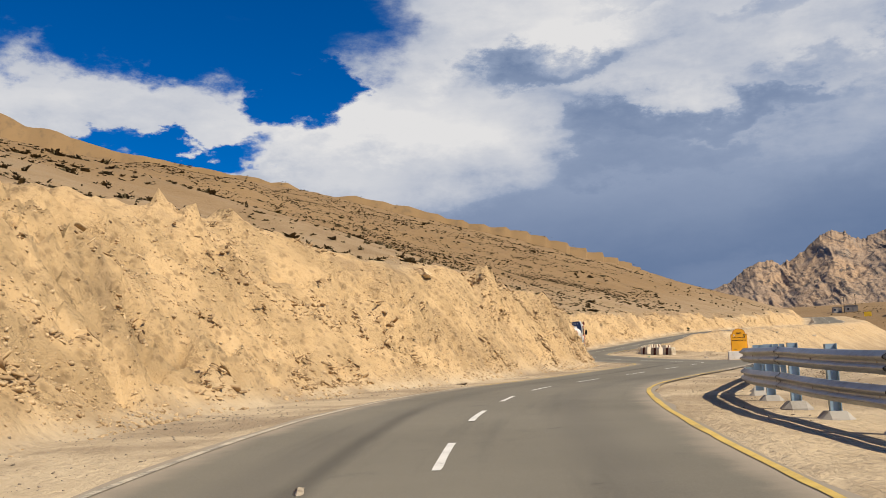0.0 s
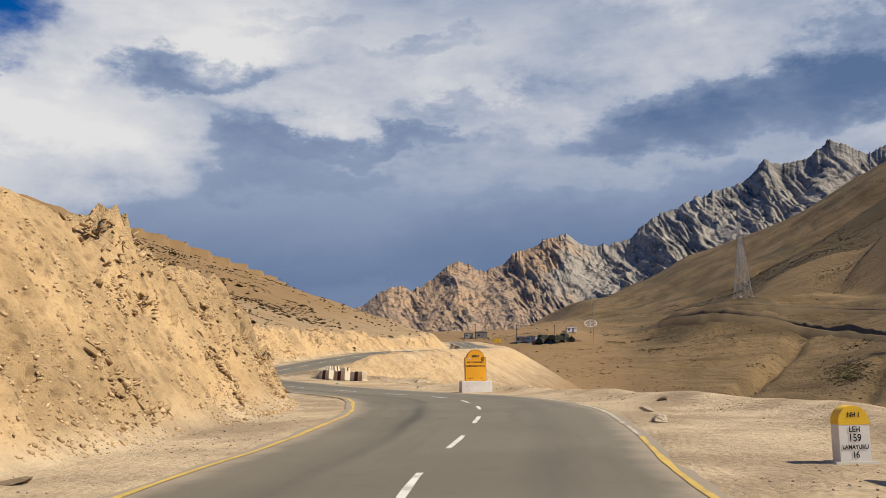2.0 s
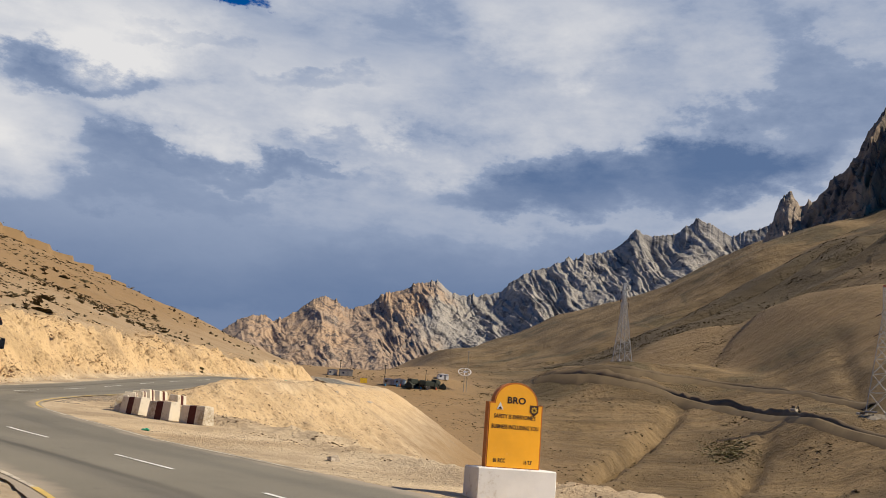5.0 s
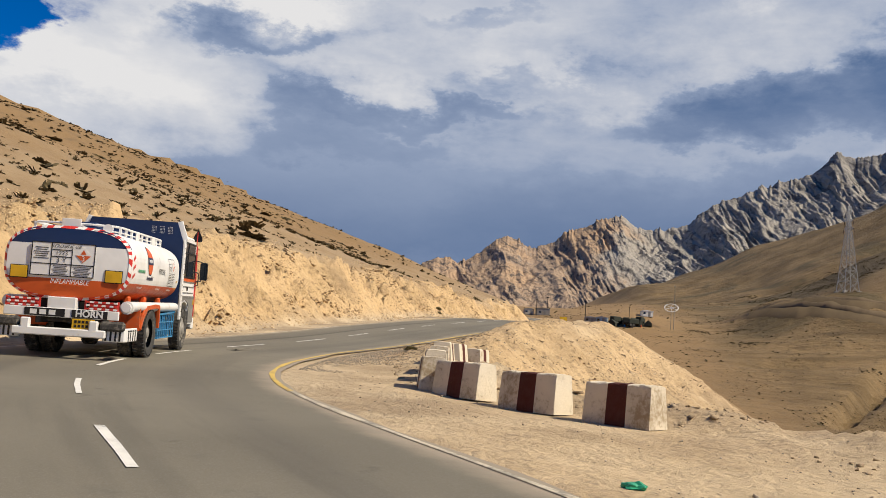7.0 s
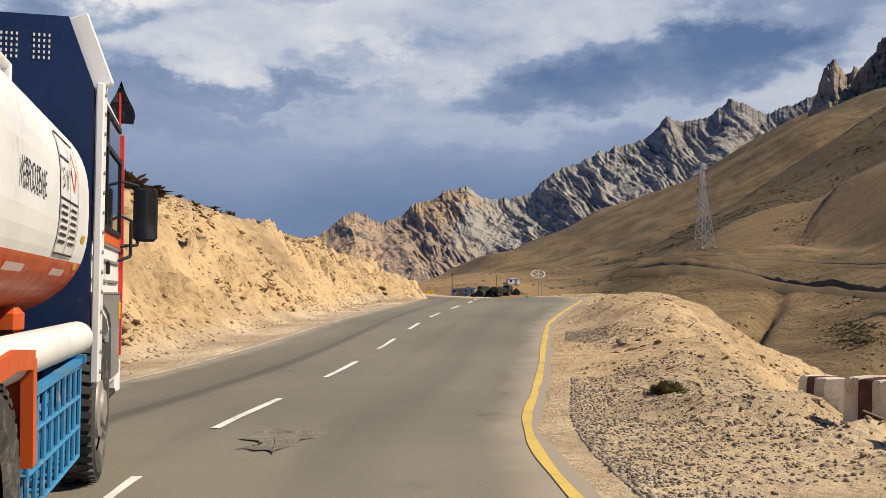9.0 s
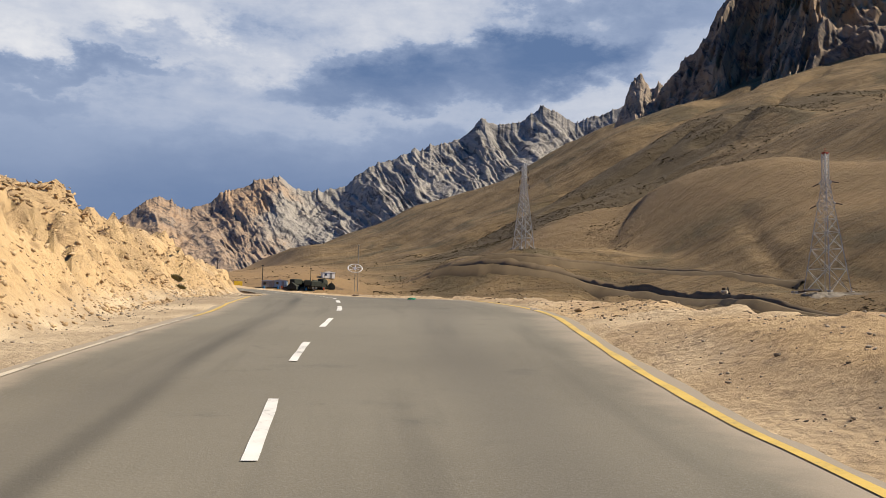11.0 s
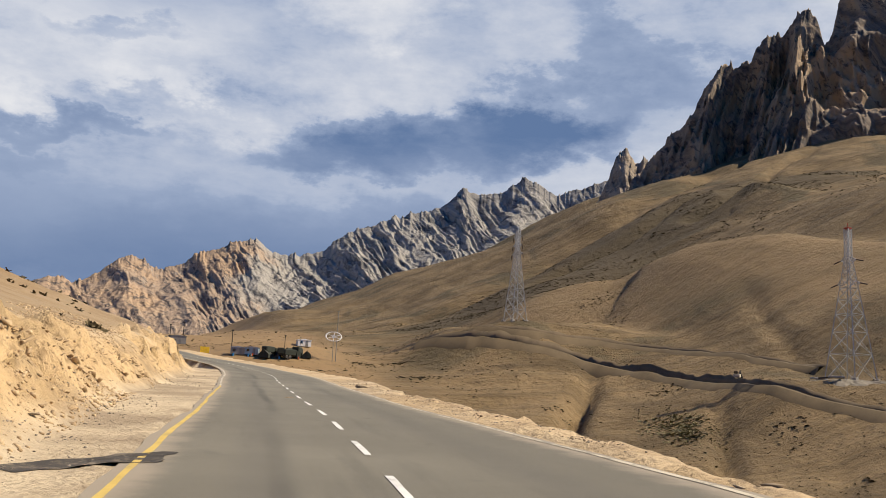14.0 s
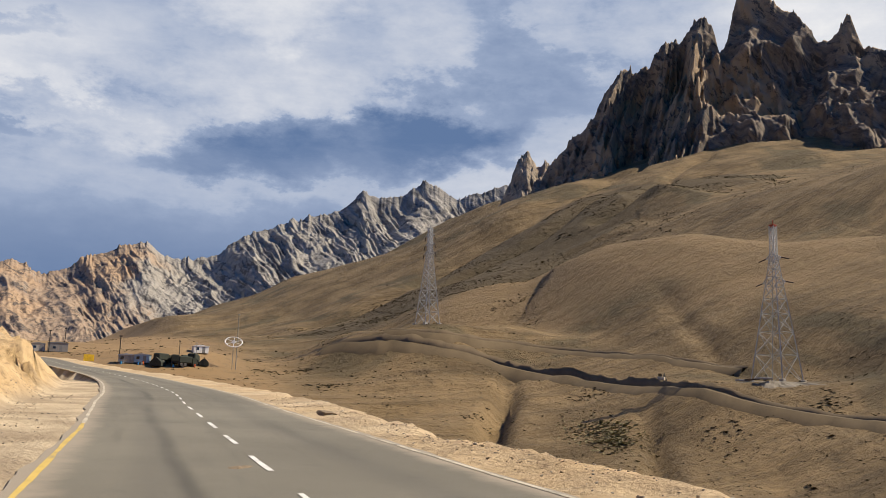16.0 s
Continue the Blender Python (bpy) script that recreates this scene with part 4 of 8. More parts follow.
# ---- building pieces ----
class Geo:
    """Collects corners and faces of one mesh."""
    def __init__(self):
        self.v, self.f, self.m = [], [], []
    def add(self, verts, faces, m=0):
        o = len(self.v)
        self.v += [tuple(p) for p in verts]
        self.f += [tuple(i + o for i in q) for q in faces]
        self.m += [m] * len(faces)
        return self
    def box(self, c, s, b=0.0, m=0, turn=None):
        """A box with chamfered edges about its centre."""
        hx, hy, hz = s[0] / 2, s[1] / 2, s[2] / 2
        b = min(b, hx * 0.9, hy * 0.9, hz * 0.9)
        if b <= 0:
            v = [(x * hx, y * hy, z * hz) for x in (-1, 1) for y in (-1, 1) for z in (-1, 1)]
            f = [(0, 1, 3, 2), (4, 6, 7, 5), (0, 4, 5, 1), (2, 3, 7, 6), (0, 2, 6, 4), (1, 5, 7, 3)]
        else:
            v, at = [], {}
            for x in (-1, 1):
                for y in (-1, 1):
                    for z in (-1, 1):
                        for k in range(3):
                            p = [x * (hx - b), y * (hy - b), z * (hz - b)]
                            p[k] = (x * hx, y * hy, z * hz)[k]
                            at[x, y, z, k] = len(v)
                            v.append(tuple(p))
            f = []
            for k in range(3):
                i, j = (k + 1) % 3, (k + 2) % 3
                for sg in (-1, 1):
                    q = []
                    for a, c2 in ((-1, -1), (1, -1), (1, 1), (-1, 1)):
                        d = [0, 0, 0]
                        d[k], d[i], d[j] = sg, a, c2
                        q.append(at[d[0], d[1], d[2], k])
                    f.append(tuple(q if sg > 0 else q[::-1]))
                for a in (-1, 1):
                    for c2 in (-1, 1):
                        d0, d1 = [0, 0, 0], [0, 0, 0]
                        d0[k], d1[k], d0[i], d1[i], d0[j], d1[j] = -1, 1, a, a, c2, c2
                        q = (at[(*d0, i)], at[(*d1, i)], at[(*d1, j)], at[(*d0, j)])
                        f.append(q if a * c2 > 0 else q[::-1])
            for x in (-1, 1):
                for y in (-1, 1):
                    for z in (-1, 1):
                        q = (at[x, y, z, 0], at[x, y, z, 1], at[x, y, z, 2])
                        f.append(q if x * y * z > 0 else q[::-1])
        c = Vector(c)
        v = [(turn @ Vector(p) if turn is not None else Vector(p)) + c for p in v]
        return self.add(v, f, m)
    def bar(self, a, b, w, h=None, m=0, bevel=0.0):
        """A square bar from one place to another."""
        a, b = Vector(a), Vector(b)
        d = b - a
        q = d.to_track_quat("Z", "Y").to_matrix()
        return self.box((a + b) / 2, (w, h or w, d.length), bevel, m, q)
    def rod(self, a, b, r, r2=None, n=10, m=0, caps=True):
        a, b = Vector(a), Vector(b)
        q = (b - a).to_track_quat("Z", "Y").to_matrix()
        r2 = r if r2 is None else r2
        v = []
        for c, rr in ((a, r), (b, r2)):
            v += [c + q @ Vector((rr * math.cos(2 * math.pi * i / n), rr * math.sin(2 * math.pi * i / n), 0)) for i in range(n)]
        f = [(i, (i + 1) % n, n + (i + 1) % n, n + i) for i in range(n)]
        if caps:
            f += [tuple(range(n - 1, -1, -1)), tuple(range(n, 2 * n))]
        return self.add(v, f, m)
    def pipe(self, pts, r, n=8, m=0):
        for a, b in zip(pts[:-1], pts[1:]):
            self.rod(a, b, r, n=n, m=m)
        return self
    def lathe(self, prof, place, n=24, m=0):
        """Turns (radius, height) pairs; place(r cos, r sin, h) puts them in the world."""
        v = [place(r * math.cos(2 * math.pi * i / n), r * math.sin(2 * math.pi * i / n), h) for r, h in prof for i in range(n)]
        f = [(k * n + i, k * n + (i + 1) % n, (k + 1) * n + (i + 1) % n, (k + 1) * n + i) for k in range(len(prof) - 1) for i in range(n)]
        return self.add(v, f, m)
    def slab(self, outline, place, d0, d1, m=0):
        """An outline of (u, v) pairs, thick from d0 to d1; place(u, v, d)."""
        n = len(outline)
        v = [place(a, b, d) for d in (d0, d1) for a, b in outline]
        f = [(i, (i + 1) % n, n + (i + 1) % n, n + i) for i in range(n)] + [tuple(range(n - 1, -1, -1)), tuple(range(n, 2 * n))]
        return self.add(v, f, m)


def part(name, geo, mats, parent, label="", smooth=False):
    """One mesh object under a thing or under a part."""
    me = bpy.data.meshes.new(name)
    me.from_pydata(geo.v, [], geo.f)
    mats = mats if isinstance(mats, (list, tuple)) else [mats]
    for mt in mats:
        me.materials.append(mt)
    if len(mats) > 1:
        me.polygons.foreach_set("material_index", geo.m)
    bm = bmesh.new()
    bm.from_mesh(me)
    bmesh.ops.recalc_face_normals(bm, faces=bm.faces)
    bm.to_mesh(me)
    bm.free()
    if smooth:
        me.shade_smooth()
        me.set_sharp_from_angle(angle=radians(38))
    ob = new(name, me)
    if parent is not None:
        ob.parent = parent
    if label:
        tagged(ob, label)
    return ob


def lettering(text, size, place, mat, parent, name="lettering", squeeze=1.0, bold=0.0, align="CENTER"):
    """Letters of the built-in font as a mesh; place(u, v) puts them on their surface."""
    cu = bpy.data.curves.new("letters", "FONT")
    cu.body, cu.size, cu.align_x, cu.align_y = text, size, align, "CENTER"
    cu.offset = bold
    cu.resolution_u = 3
    tmp = bpy.data.objects.new("letters", cu)
    bpy.context.scene.collection.objects.link(tmp)
    bpy.context.view_layer.update()
    src = tmp.to_mesh()
    g = Geo()
    g.add([place(v.co.x * squeeze, v.co.y) for v in src.vertices], [tuple(p.vertices) for p in src.polygons])
    tmp.to_mesh_clear()
    bpy.data.objects.remove(tmp)
    bpy.data.curves.remove(cu)
    me = bpy.data.meshes.new(name)
    me.from_pydata(g.v, [], g.f)
    me.materials.append(mat)
    ob = new(name, me)
    ob.parent = parent
    return ob


def root(name, x, y, z, az, label, category, group=""):
    """The Empty at a thing's base; az turns its y axis clockwise from the world's."""
    ob = new(name)
    ob.matrix_world = pose(x, y, z, 0, 0, -az)
    tagged(ob, label, category, group)
    return ob


# paints and other surfaces of the made things
WHITE = make_paint("white_enamel", (0.80, 0.79, 0.76), 0.38, (0.42, 0.37, 0.30), 0.22, 3.0, bump=0.05)
ORANGE = make_paint("orange_enamel", (0.62, 0.105, 0.022), 0.40, (0.34, 0.15, 0.08), 0.30, 3.0, bump=0.06)
NAVY = make_paint("navy_enamel", (0.011, 0.028, 0.088), 0.40, (0.06, 0.08, 0.13), 0.28, 4.0, bump=0.05)
RED_TAPE = make_paint("red_reflective_tape", (0.62, 0.045, 0.035), 0.35, (0.5, 0.2, 0.16), 0.15, 12.0, bump=0.03)
WHITE_TAPE = make_paint("white_reflective_tape", (0.80, 0.79, 0.75), 0.35, (0.5, 0.45, 0.4), 0.15, 12.0, bump=0.03)
YELLOW = make_paint("yellow_reflector", (0.62, 0.36, 0.02), 0.35, (0.42, 0.25, 0.04), 0.2, 10.0, bump=0.05)
BLACK = make_paint("black_paint", (0.015, 0.015, 0.016), 0.45, (0.05, 0.05, 0.05), 0.25, 8.0, bump=0.05)
GREEN = make_paint("green_paint", (0.09, 0.34, 0.19), 0.45, (0.3, 0.42, 0.35), 0.25, 9.0)
LIGHT_BLUE = make_paint("blue_paint", (0.045, 0.22, 0.42), 0.5, (0.22, 0.28, 0.32), 0.38, 6.0)
BLUE_PLASTIC = make_paint("blue_plastic", (0.03, 0.135, 0.27), 0.45, (0.09, 0.19, 0.28), 0.3, 5.0)
GREY_PAINT = make_paint("grey_paint", (0.22, 0.215, 0.20), 0.55, (0.33, 0.30, 0.26), 0.4, 5.0)
DUSTY_STEEL = make_paint("dusty_steel", (0.30, 0.28, 0.245), 0.55, (0.42, 0.36, 0.28), 0.45, 5.0, 0.3)
UNDERSIDE = make_paint("dirty_chassis", (0.035, 0.03, 0.026), 0.8, (0.12, 0.10, 0.075), 0.4, 4.0)
RUBBER = make_paint("dusty_rubber", (0.05, 0.048, 0.045), 0.9, (0.23, 0.205, 0.17), 0.62, 4.0, bump=0.3)
GLASS = material("dark_glass", 0.06)[0]
GLASS.node_tree.nodes["Principled BSDF"].inputs["Base Color"].default_value = (0.012, 0.016, 0.022, 1)
GLASS.node_tree.nodes["Principled BSDF"].inputs["Specular IOR Level"].default_value = 0.6
GALVANISED = make_paint("galvanised_steel", (0.42, 0.44, 0.46), 0.42, (0.27, 0.275, 0.28), 0.35, 3.0, 0.75, bump=0.06)
POST_STEEL = make_paint("bluish_galvanised_post", (0.30, 0.40, 0.48), 0.45, (0.20, 0.25, 0.28), 0.3, 4.0, 0.4)
TOWER_STEEL = make_paint("tower_steel", (0.46, 0.46, 0.45), 0.5, (0.28, 0.27, 0.26), 0.3, 0.5, 0.35)
TOWER_RED = make_paint("tower_red", (0.42, 0.06, 0.035), 0.55, (0.35, 0.15, 0.1), 0.3, 0.6)
SIGN_ORANGE = make_paint("orange_sign_paint", (0.92, 0.43, 0.02), 0.6, (0.78, 0.42, 0.10), 0.24, 3.0, bump=0.12)
SIGN_EDGE = make_paint("red_brown_edge_paint", (0.46, 0.14, 0.02), 0.6, (0.6, 0.28, 0.06), 0.3, 6.0)
LIMEWASH = make_paint("limewash", (0.76, 0.74, 0.69), 0.8, (0.46, 0.40, 0.32), 0.36, 3.0, bump=0.3)
STONE_YELLOW = make_paint("yellow_milestone_paint", (0.80, 0.50, 0.03), 0.65, (0.62, 0.46, 0.18), 0.3, 6.0)
BARRIER_WHITE = make_paint("chipped_white_concrete", (0.68, 0.60, 0.46), 0.88, (0.34, 0.265, 0.17), 0.55, 5.0, bump=1.0)
BARRIER_RED = make_paint("chipped_maroon_concrete", (0.085, 0.020, 0.013), 0.8, (0.24, 0.15, 0.10), 0.30, 3.6, bump=0.5)
CONCRETE = make_paint("rough_concrete", (0.40, 0.37, 0.32), 0.9, (0.28, 0.25, 0.21), 0.45, 3.0, bump=0.6)
EMBLEM_DARK = make_paint("dark_brown_emblem", (0.05, 0.022, 0.014), 0.6, (0.12, 0.06, 0.03), 0.2, 9.0)


# ---- tanker lorry ----
TANK_Z, TANK_H, TANK_W = 1.80, 0.69, 1.17
TANK_BACK, TANK_FRONT = -1.9, 2.55

def oval(a, grow=0.0):
    """A place on the tank's section; a runs from its right side upwards."""
    c, s = math.cos(a), math.sin(a)
    p = 2.0 / 2.9
    return (TANK_W + grow) * math.copysign(abs(c) ** p, c), TANK_Z + (TANK_H + grow) * math.copysign(abs(s) ** p, s)


def tank_side(z, off=0.006):
    """The tank's outer face to the right at a height."""
    s = min(abs((z - TANK_Z) / TANK_H), 0.999)
    return TANK_W * (1 - s ** 2.9) ** (1 / 2.9) + off


def wheel(parent, x, y, side, dual):
    """A lorry wheel; side is 1 on the right."""
    w = Geo()
    hub = part("wheel", Geo().lathe([(0.30, -0.10), (0.285, -0.02), (0.25, 0.0), (0.235, -0.06), (0.12, -0.08), (0.115, 0.03), (0.09, 0.055), (0.0, 0.06)] if dual else
                                    [(0.30, -0.06), (0.29, 0.0), (0.25, 0.005), (0.21, 0.01), (0.20, 0.03), (0.135, 0.04), (0.12, 0.06), (0.05, 0.07), (0.0, 0.07)],
                                    lambda a, b, h: (x + side * (h - (0.10 if dual else 0.04)), y + a, 0.5 + b), 28), DUSTY_STEEL, parent, "dusty grey wheel rim and hub", True)
    offs = (0.0, -0.30) if dual else (0.0,)
    for o in offs:
        t = Geo().lathe([(0.30, -0.23), (0.36, -0.25), (0.45, -0.255), (0.488, -0.225), (0.498, -0.13), (0.488, -0.03), (0.45, 0.0), (0.36, -0.005), (0.30, -0.03)],
                        lambda a, b, h: (x + side * (h + o), y + a, 0.5 + b), 40)
        for i in range(40):                     # tread lugs
            a0 = 2 * math.pi * i / 40
            for h0, h1, sh in ((-0.245, -0.15, 0.0), (-0.105, -0.01, 0.5)):
                q = []
                for rr in (0.485, 0.508):
                    for hh, aa in ((h0, a0 + sh * 0.157), (h1, a0 + sh * 0.157 + 0.02), (h1, a0 + sh * 0.157 + 0.105), (h0, a0 + sh * 0.157 + 0.085)):
                        q.append((x + side * (hh + o), y + rr * math.cos(aa), 0.5 + rr * math.sin(aa)))
                t.add(q, [(4, 5, 6, 7), (0, 1, 5, 4), (1, 2, 6, 5), (2, 3, 7, 6), (3, 0, 4, 7)])
        part("tyre", t, RUBBER, hub, "dusty black tyre")
    nuts = Geo()
    for i in range(8):
        a = 2 * math.pi * i / 8
        h = 0.035 if not dual else -0.06
        nuts.rod((x + side * (h - 0.10), y + 0.185 * math.cos(a), 0.5 + 0.185 * math.sin(a)), (x + side * (h - 0.045), y + 0.185 * math.cos(a), 0.5 + 0.185 * math.sin(a)), 0.018, n=6)
    part("wheel_nuts", nuts, DUSTY_STEEL, hub)


def tanker():
    az = 3.5
    rx, ry = math.cos(radians(az)), -math.sin(radians(az))
    cx, cy = 10.78 - 1.2 * rx, 101.5 - 1.2 * ry
    T = root("tanker_lorry", cx, cy, 0, az, "white orange and navy fuel tanker lorry on the road", "tanker truck")
    zb = float(np.interp(cy, PY, PZ))
    zf = float(np.interp(cy + 3.6, PY, PZ))
    T.matrix_world = pose(cx, cy, zb + 0.012, math.degrees(math.atan2(zf - zb, 3.6)), 0, -az)
    # the tank: rings along its length, coloured in bands by height
    n, ys = 72, [TANK_BACK, TANK_BACK + 0.02] + list(np.linspace(TANK_BACK + 0.15, TANK_FRONT - 0.15, 12)) + [TANK_FRONT - 0.03, TANK_FRONT]
    edges = []
    for zc in (1.49, 2.13):
        s = (zc - TANK_Z) / TANK_H
        a = math.asin(math.copysign(abs(s) ** 1.45, s))
        edges += [a % (2 * math.pi), (math.pi - a) % (2 * math.pi)]
    angs = sorted(list(np.linspace(0, 2 * math.pi, n, endpoint=False)) + edges)
    n = len(angs)
    def band(z):
        return 1 if z < 1.49 else (2 if z > 2.13 else 0)
    shell = Geo()
    for i in range(len(ys) - 1):
        g0, g1 = [(-0.045 if ys[k] in (TANK_BACK, TANK_FRONT) else 0.0) for k in (i, i + 1)]
        for j in range(n):
            a, b = angs[j], angs[(j + 1) % n] + (2 * math.pi if j == n - 1 else 0)
            q = [oval(a, g0), oval(b, g0), oval(b, g1), oval(a, g1)]
            zm = oval((a + b) / 2)[1]
            shell.add([(q[0][0], ys[i], q[0][1]), (q[1][0], ys[i], q[1][1]), (q[2][0], ys[i + 1], q[2][1]), (q[3][0], ys[i + 1], q[3][1])], [(0, 1, 2, 3)],
                      band(zm) if band(zm) < 2 or ys[i] < TANK_BACK + 0.1 else 0)
    tank = part("tank", shell, [WHITE, ORANGE, NAVY], T, "white tank with an orange lower band", True)
    for yy, sg, nm in ((TANK_BACK, -1, "tank_end"), (TANK_FRONT, 1, "tank_front")):
        end = Geo()
        rows = []
        for k, (r, dd) in enumerate(((1.0, 0.0), (0.8, 0.045), (0.5, 0.08), (0.2, 0.098))):
            rows.append([(oval(a, -0.045)[0] * r, yy + sg * dd * 0.5, oval(a, -0.045)[1]) for a in angs])
        # horizontal strips keep the bands straight
        zs = sorted([TANK_Z - TANK_H + 0.046, 1.49, 2.13, TANK_Z + TANK_H - 0.046] + list(np.linspace(TANK_Z - TANK_H + 0.07, TANK_Z + TANK_H - 0.07, 22)))
        us = np.linspace(-1, 1, 15)
        def at(u, z):
            w = max(tank_side(min(max(z, TANK_Z - TANK_H + 0.05), TANK_Z + TANK_H - 0.05), -0.045), 0.05)
            s2 = (z - TANK_Z) / TANK_H
            return (u * w, yy + sg * 0.05 * (1 - u * u) * (1 - s2 * s2), z)
        for z0, z1 in zip(zs[:-1], zs[1:]):
            for u0, u1 in zip(us[:-1], us[1:]):
                end.add([at(u0, z0), at(u1, z0), at(u1, z1), at(u0, z1)], [(0, 1, 2, 3)], band((z0 + z1) / 2))
        part(nm, end, [WHITE, ORANGE, NAVY], tank, "", True)
    # striped tape round the rear rim
    tape = Geo()
    m = 66
    for j in range(m):
        a, b = 2 * math.pi * j / m, 2 * math.pi * (j + 1) / m
        for g0, g1, y0, y1 in ((0.006, 0.006, TANK_BACK + 0.022, TANK_BACK + 0.055), (0.006, -0.045, TANK_BACK + 0.022, TANK_BACK - 0.010)):
            sk = 0.35 * 2 * math.pi / m
            q = [oval(a, g0), oval(b, g0), oval(b + sk, g1), oval(a + sk, g1)]
            tape.add([(q[0][0], y0, q[0][1]), (q[1][0], y0, q[1][1]), (q[2][0], y1, q[2][1]), (q[3][0], y1, q[3][1])], [(0, 1, 2, 3)], j % 2)
    part("reflective_tape", tape, [RED_TAPE, WHITE_TAPE], tank, "red and white striped reflective tape")
    # hazard panel on the rear end
    Y0 = TANK_BACK - 0.062
    def back(u, v, d=0.0):
        return (u, Y0 - d, v)
    board = Geo()
    board.box((-0.08, Y0 + 0.012, 1.85), (1.16, 0.02, 0.62), 0.004)
    haz = part("hazard_panel", board, WHITE, T, "white hazard panel with black outlined boxes")
    lines = Geo()
    for u0, v0, u1, v1 in ((-0.66, 1.54, 0.5, 1.54), (-0.66, 2.16, 0.5, 2.16), (-0.66, 1.54, -0.66, 2.16), (0.5, 1.54, 0.5, 2.16), (0.08, 1.54, 0.08, 2.05), (-0.66, 1.76, 0.5, 1.76),
                           (-0.3, 1.90, 0.08, 1.90), (-0.3, 2.03, 0.08, 2.03), (-0.3, 1.54, -0.3, 2.16)):
        lines.box(((u0 + u1) / 2, Y0 - 0.001, (v0 + v1) / 2), (abs(u1 - u0) + 0.016, 0.006, abs(v1 - v0) + 0.016))
    for r in range(6):                 # unreadable small print
        lines.box((0.28, Y0 - 0.001, 1.725 - r * 0.031), (0.34 - 0.05 * (r % 3), 0.006, 0.009))
        lines.box((-0.12, Y0 - 0.001, 1.725 - r * 0.031), (0.30 - 0.04 * ((r + 1) % 3), 0.006, 0.009))
        lines.box((-0.48, Y0 - 0.001, 2.06 - r * 0.04), (0.28 - 0.04 * ((r + 1) % 3), 0.006, 0.012))
    part("panel_outline", lines, BLACK, haz)
    dia = Geo()
    dia.slab([(0.14, 1.95), (0.29, 1.80), (0.44, 1.95), (0.29, 2.10)], back, -0.002, 0.003, 0)
    dia.slab([(0.152, 1.945), (0.29, 1.812), (0.428, 1.945)], back, 0.004, 0.006, 1)
    dia.slab([(0.235, 1.965), (0.345, 1.965), (0.29, 2.055)], back, 0.004, 0.006, 1)
    part("hazard_diamond", dia, [WHITE, ORANGE], haz, "red and white hazard diamond")
    lettering("3", 0.14, lambda u, v: (0.29 + u, Y0 - 0.009, 1.885 + v), WHITE, haz)
    lettering("1223", 0.115, lambda u, v: (-0.11 + u, Y0 - 0.006, 1.965 + v), BLACK, haz)
    lettering("3 Y", 0.14, lambda u, v: (-0.11 + u, Y0 - 0.006, 1.83 + v), BLACK, haz)
    lettering("KEROSENE OIL", 0.085, lambda u, v: (-0.02 + u + 0.25 * v, Y0 - 0.006, 2.095 + v), BLACK, haz)
    lettering("INFLAMMABLE", 0.13, lambda u, v: (0.08 + u * 0.85 + 0.22 * v, TANK_BACK - 0.068, 1.435 + v), WHITE, T)
    plate = part("reflector_plate", Geo().box((0.87, TANK_BACK - 0.045, 1.585), (0.30, 0.015, 0.215), 0.004).box((0.87, TANK_BACK - 0.038, 1.585), (0.33, 0.012, 0.245), 0.003, 1), [YELLOW, BLACK], T, "yellow reflector plate with black border")
    plate2 = part("reflector_plate", Geo().box((-0.87, TANK_BACK - 0.045, 1.585), (0.30, 0.015, 0.215), 0.004).box((-0.87, TANK_BACK - 0.038, 1.585), (0.33, 0.012, 0.245), 0.003, 1), [YELLOW, BLACK], T, "yellow reflector plate with black border")
    # lettering and logo on the right and left side
    def on_side(y0, z0, off=0.007, sg=1):
        return lambda u, v: (sg * tank_side(z0 + v, off), y0 + sg * u, z0 + v)
    for sg in (1, -1):
        f0 = on_side(-0.35, 1.98, 0.006, sg)
        logo = Geo()
        for r, off, mi in ((1.0, 0.005, 1), (0.93, 0.008, 0)):
            pts = [(0.0, 0.0)] + [(0.22 * r * math.cos(2 * math.pi * k / 36), 0.30 * r * math.sin(2 * math.pi * k / 36)) for k in range(36)]
            fm = on_side(-0.35, 1.98, off, sg)
            rings = [[(0.22 * r * q * math.cos(2 * math.pi * k / 36), 0.30 * r * q * math.sin(2 * math.pi * k / 36)) for k in range(36)] for q in (0.02, 0.35, 0.7, 1.0)]
            vv = [fm(a, b) for ring in rings for a, b in ring]
            logo.add(vv, [(k * 36 + i, k * 36 + (i + 1) % 36, (k + 1) * 36 + (i + 1) % 36, (k + 1) * 36 + i) for k in range(3) for i in range(36)], mi)
        fb = on_side(-0.35, 1.98, 0.012, sg)
        for k in range(4):
            z0, z1 = -0.07 + k * 0.035, -0.07 + (k + 1) * 0.035
            logo.add([fb(-0.20, z0), fb(0.20, z0), fb(0.20, z1), fb(-0.20, z1)], [(0, 1, 2, 3)], 1)
        fb = on_side(-0.35, 1.98, 0.015, sg)
        for k in range(5):
            u0 = -0.15 + k * 0.06
            logo.add([fb(u0, -0.03), fb(u0 + 0.04, -0.03), fb(u0 + 0.04, 0.035), fb(u0, 0.035)], [(0, 1, 2, 3)], 2)
        part("logo", logo, [ORANGE, NAVY, WHITE], T, "orange oval logo with a dark blue band")
        bars = Geo()
        fb = on_side(-0.32, 1.62, 0.007, sg)
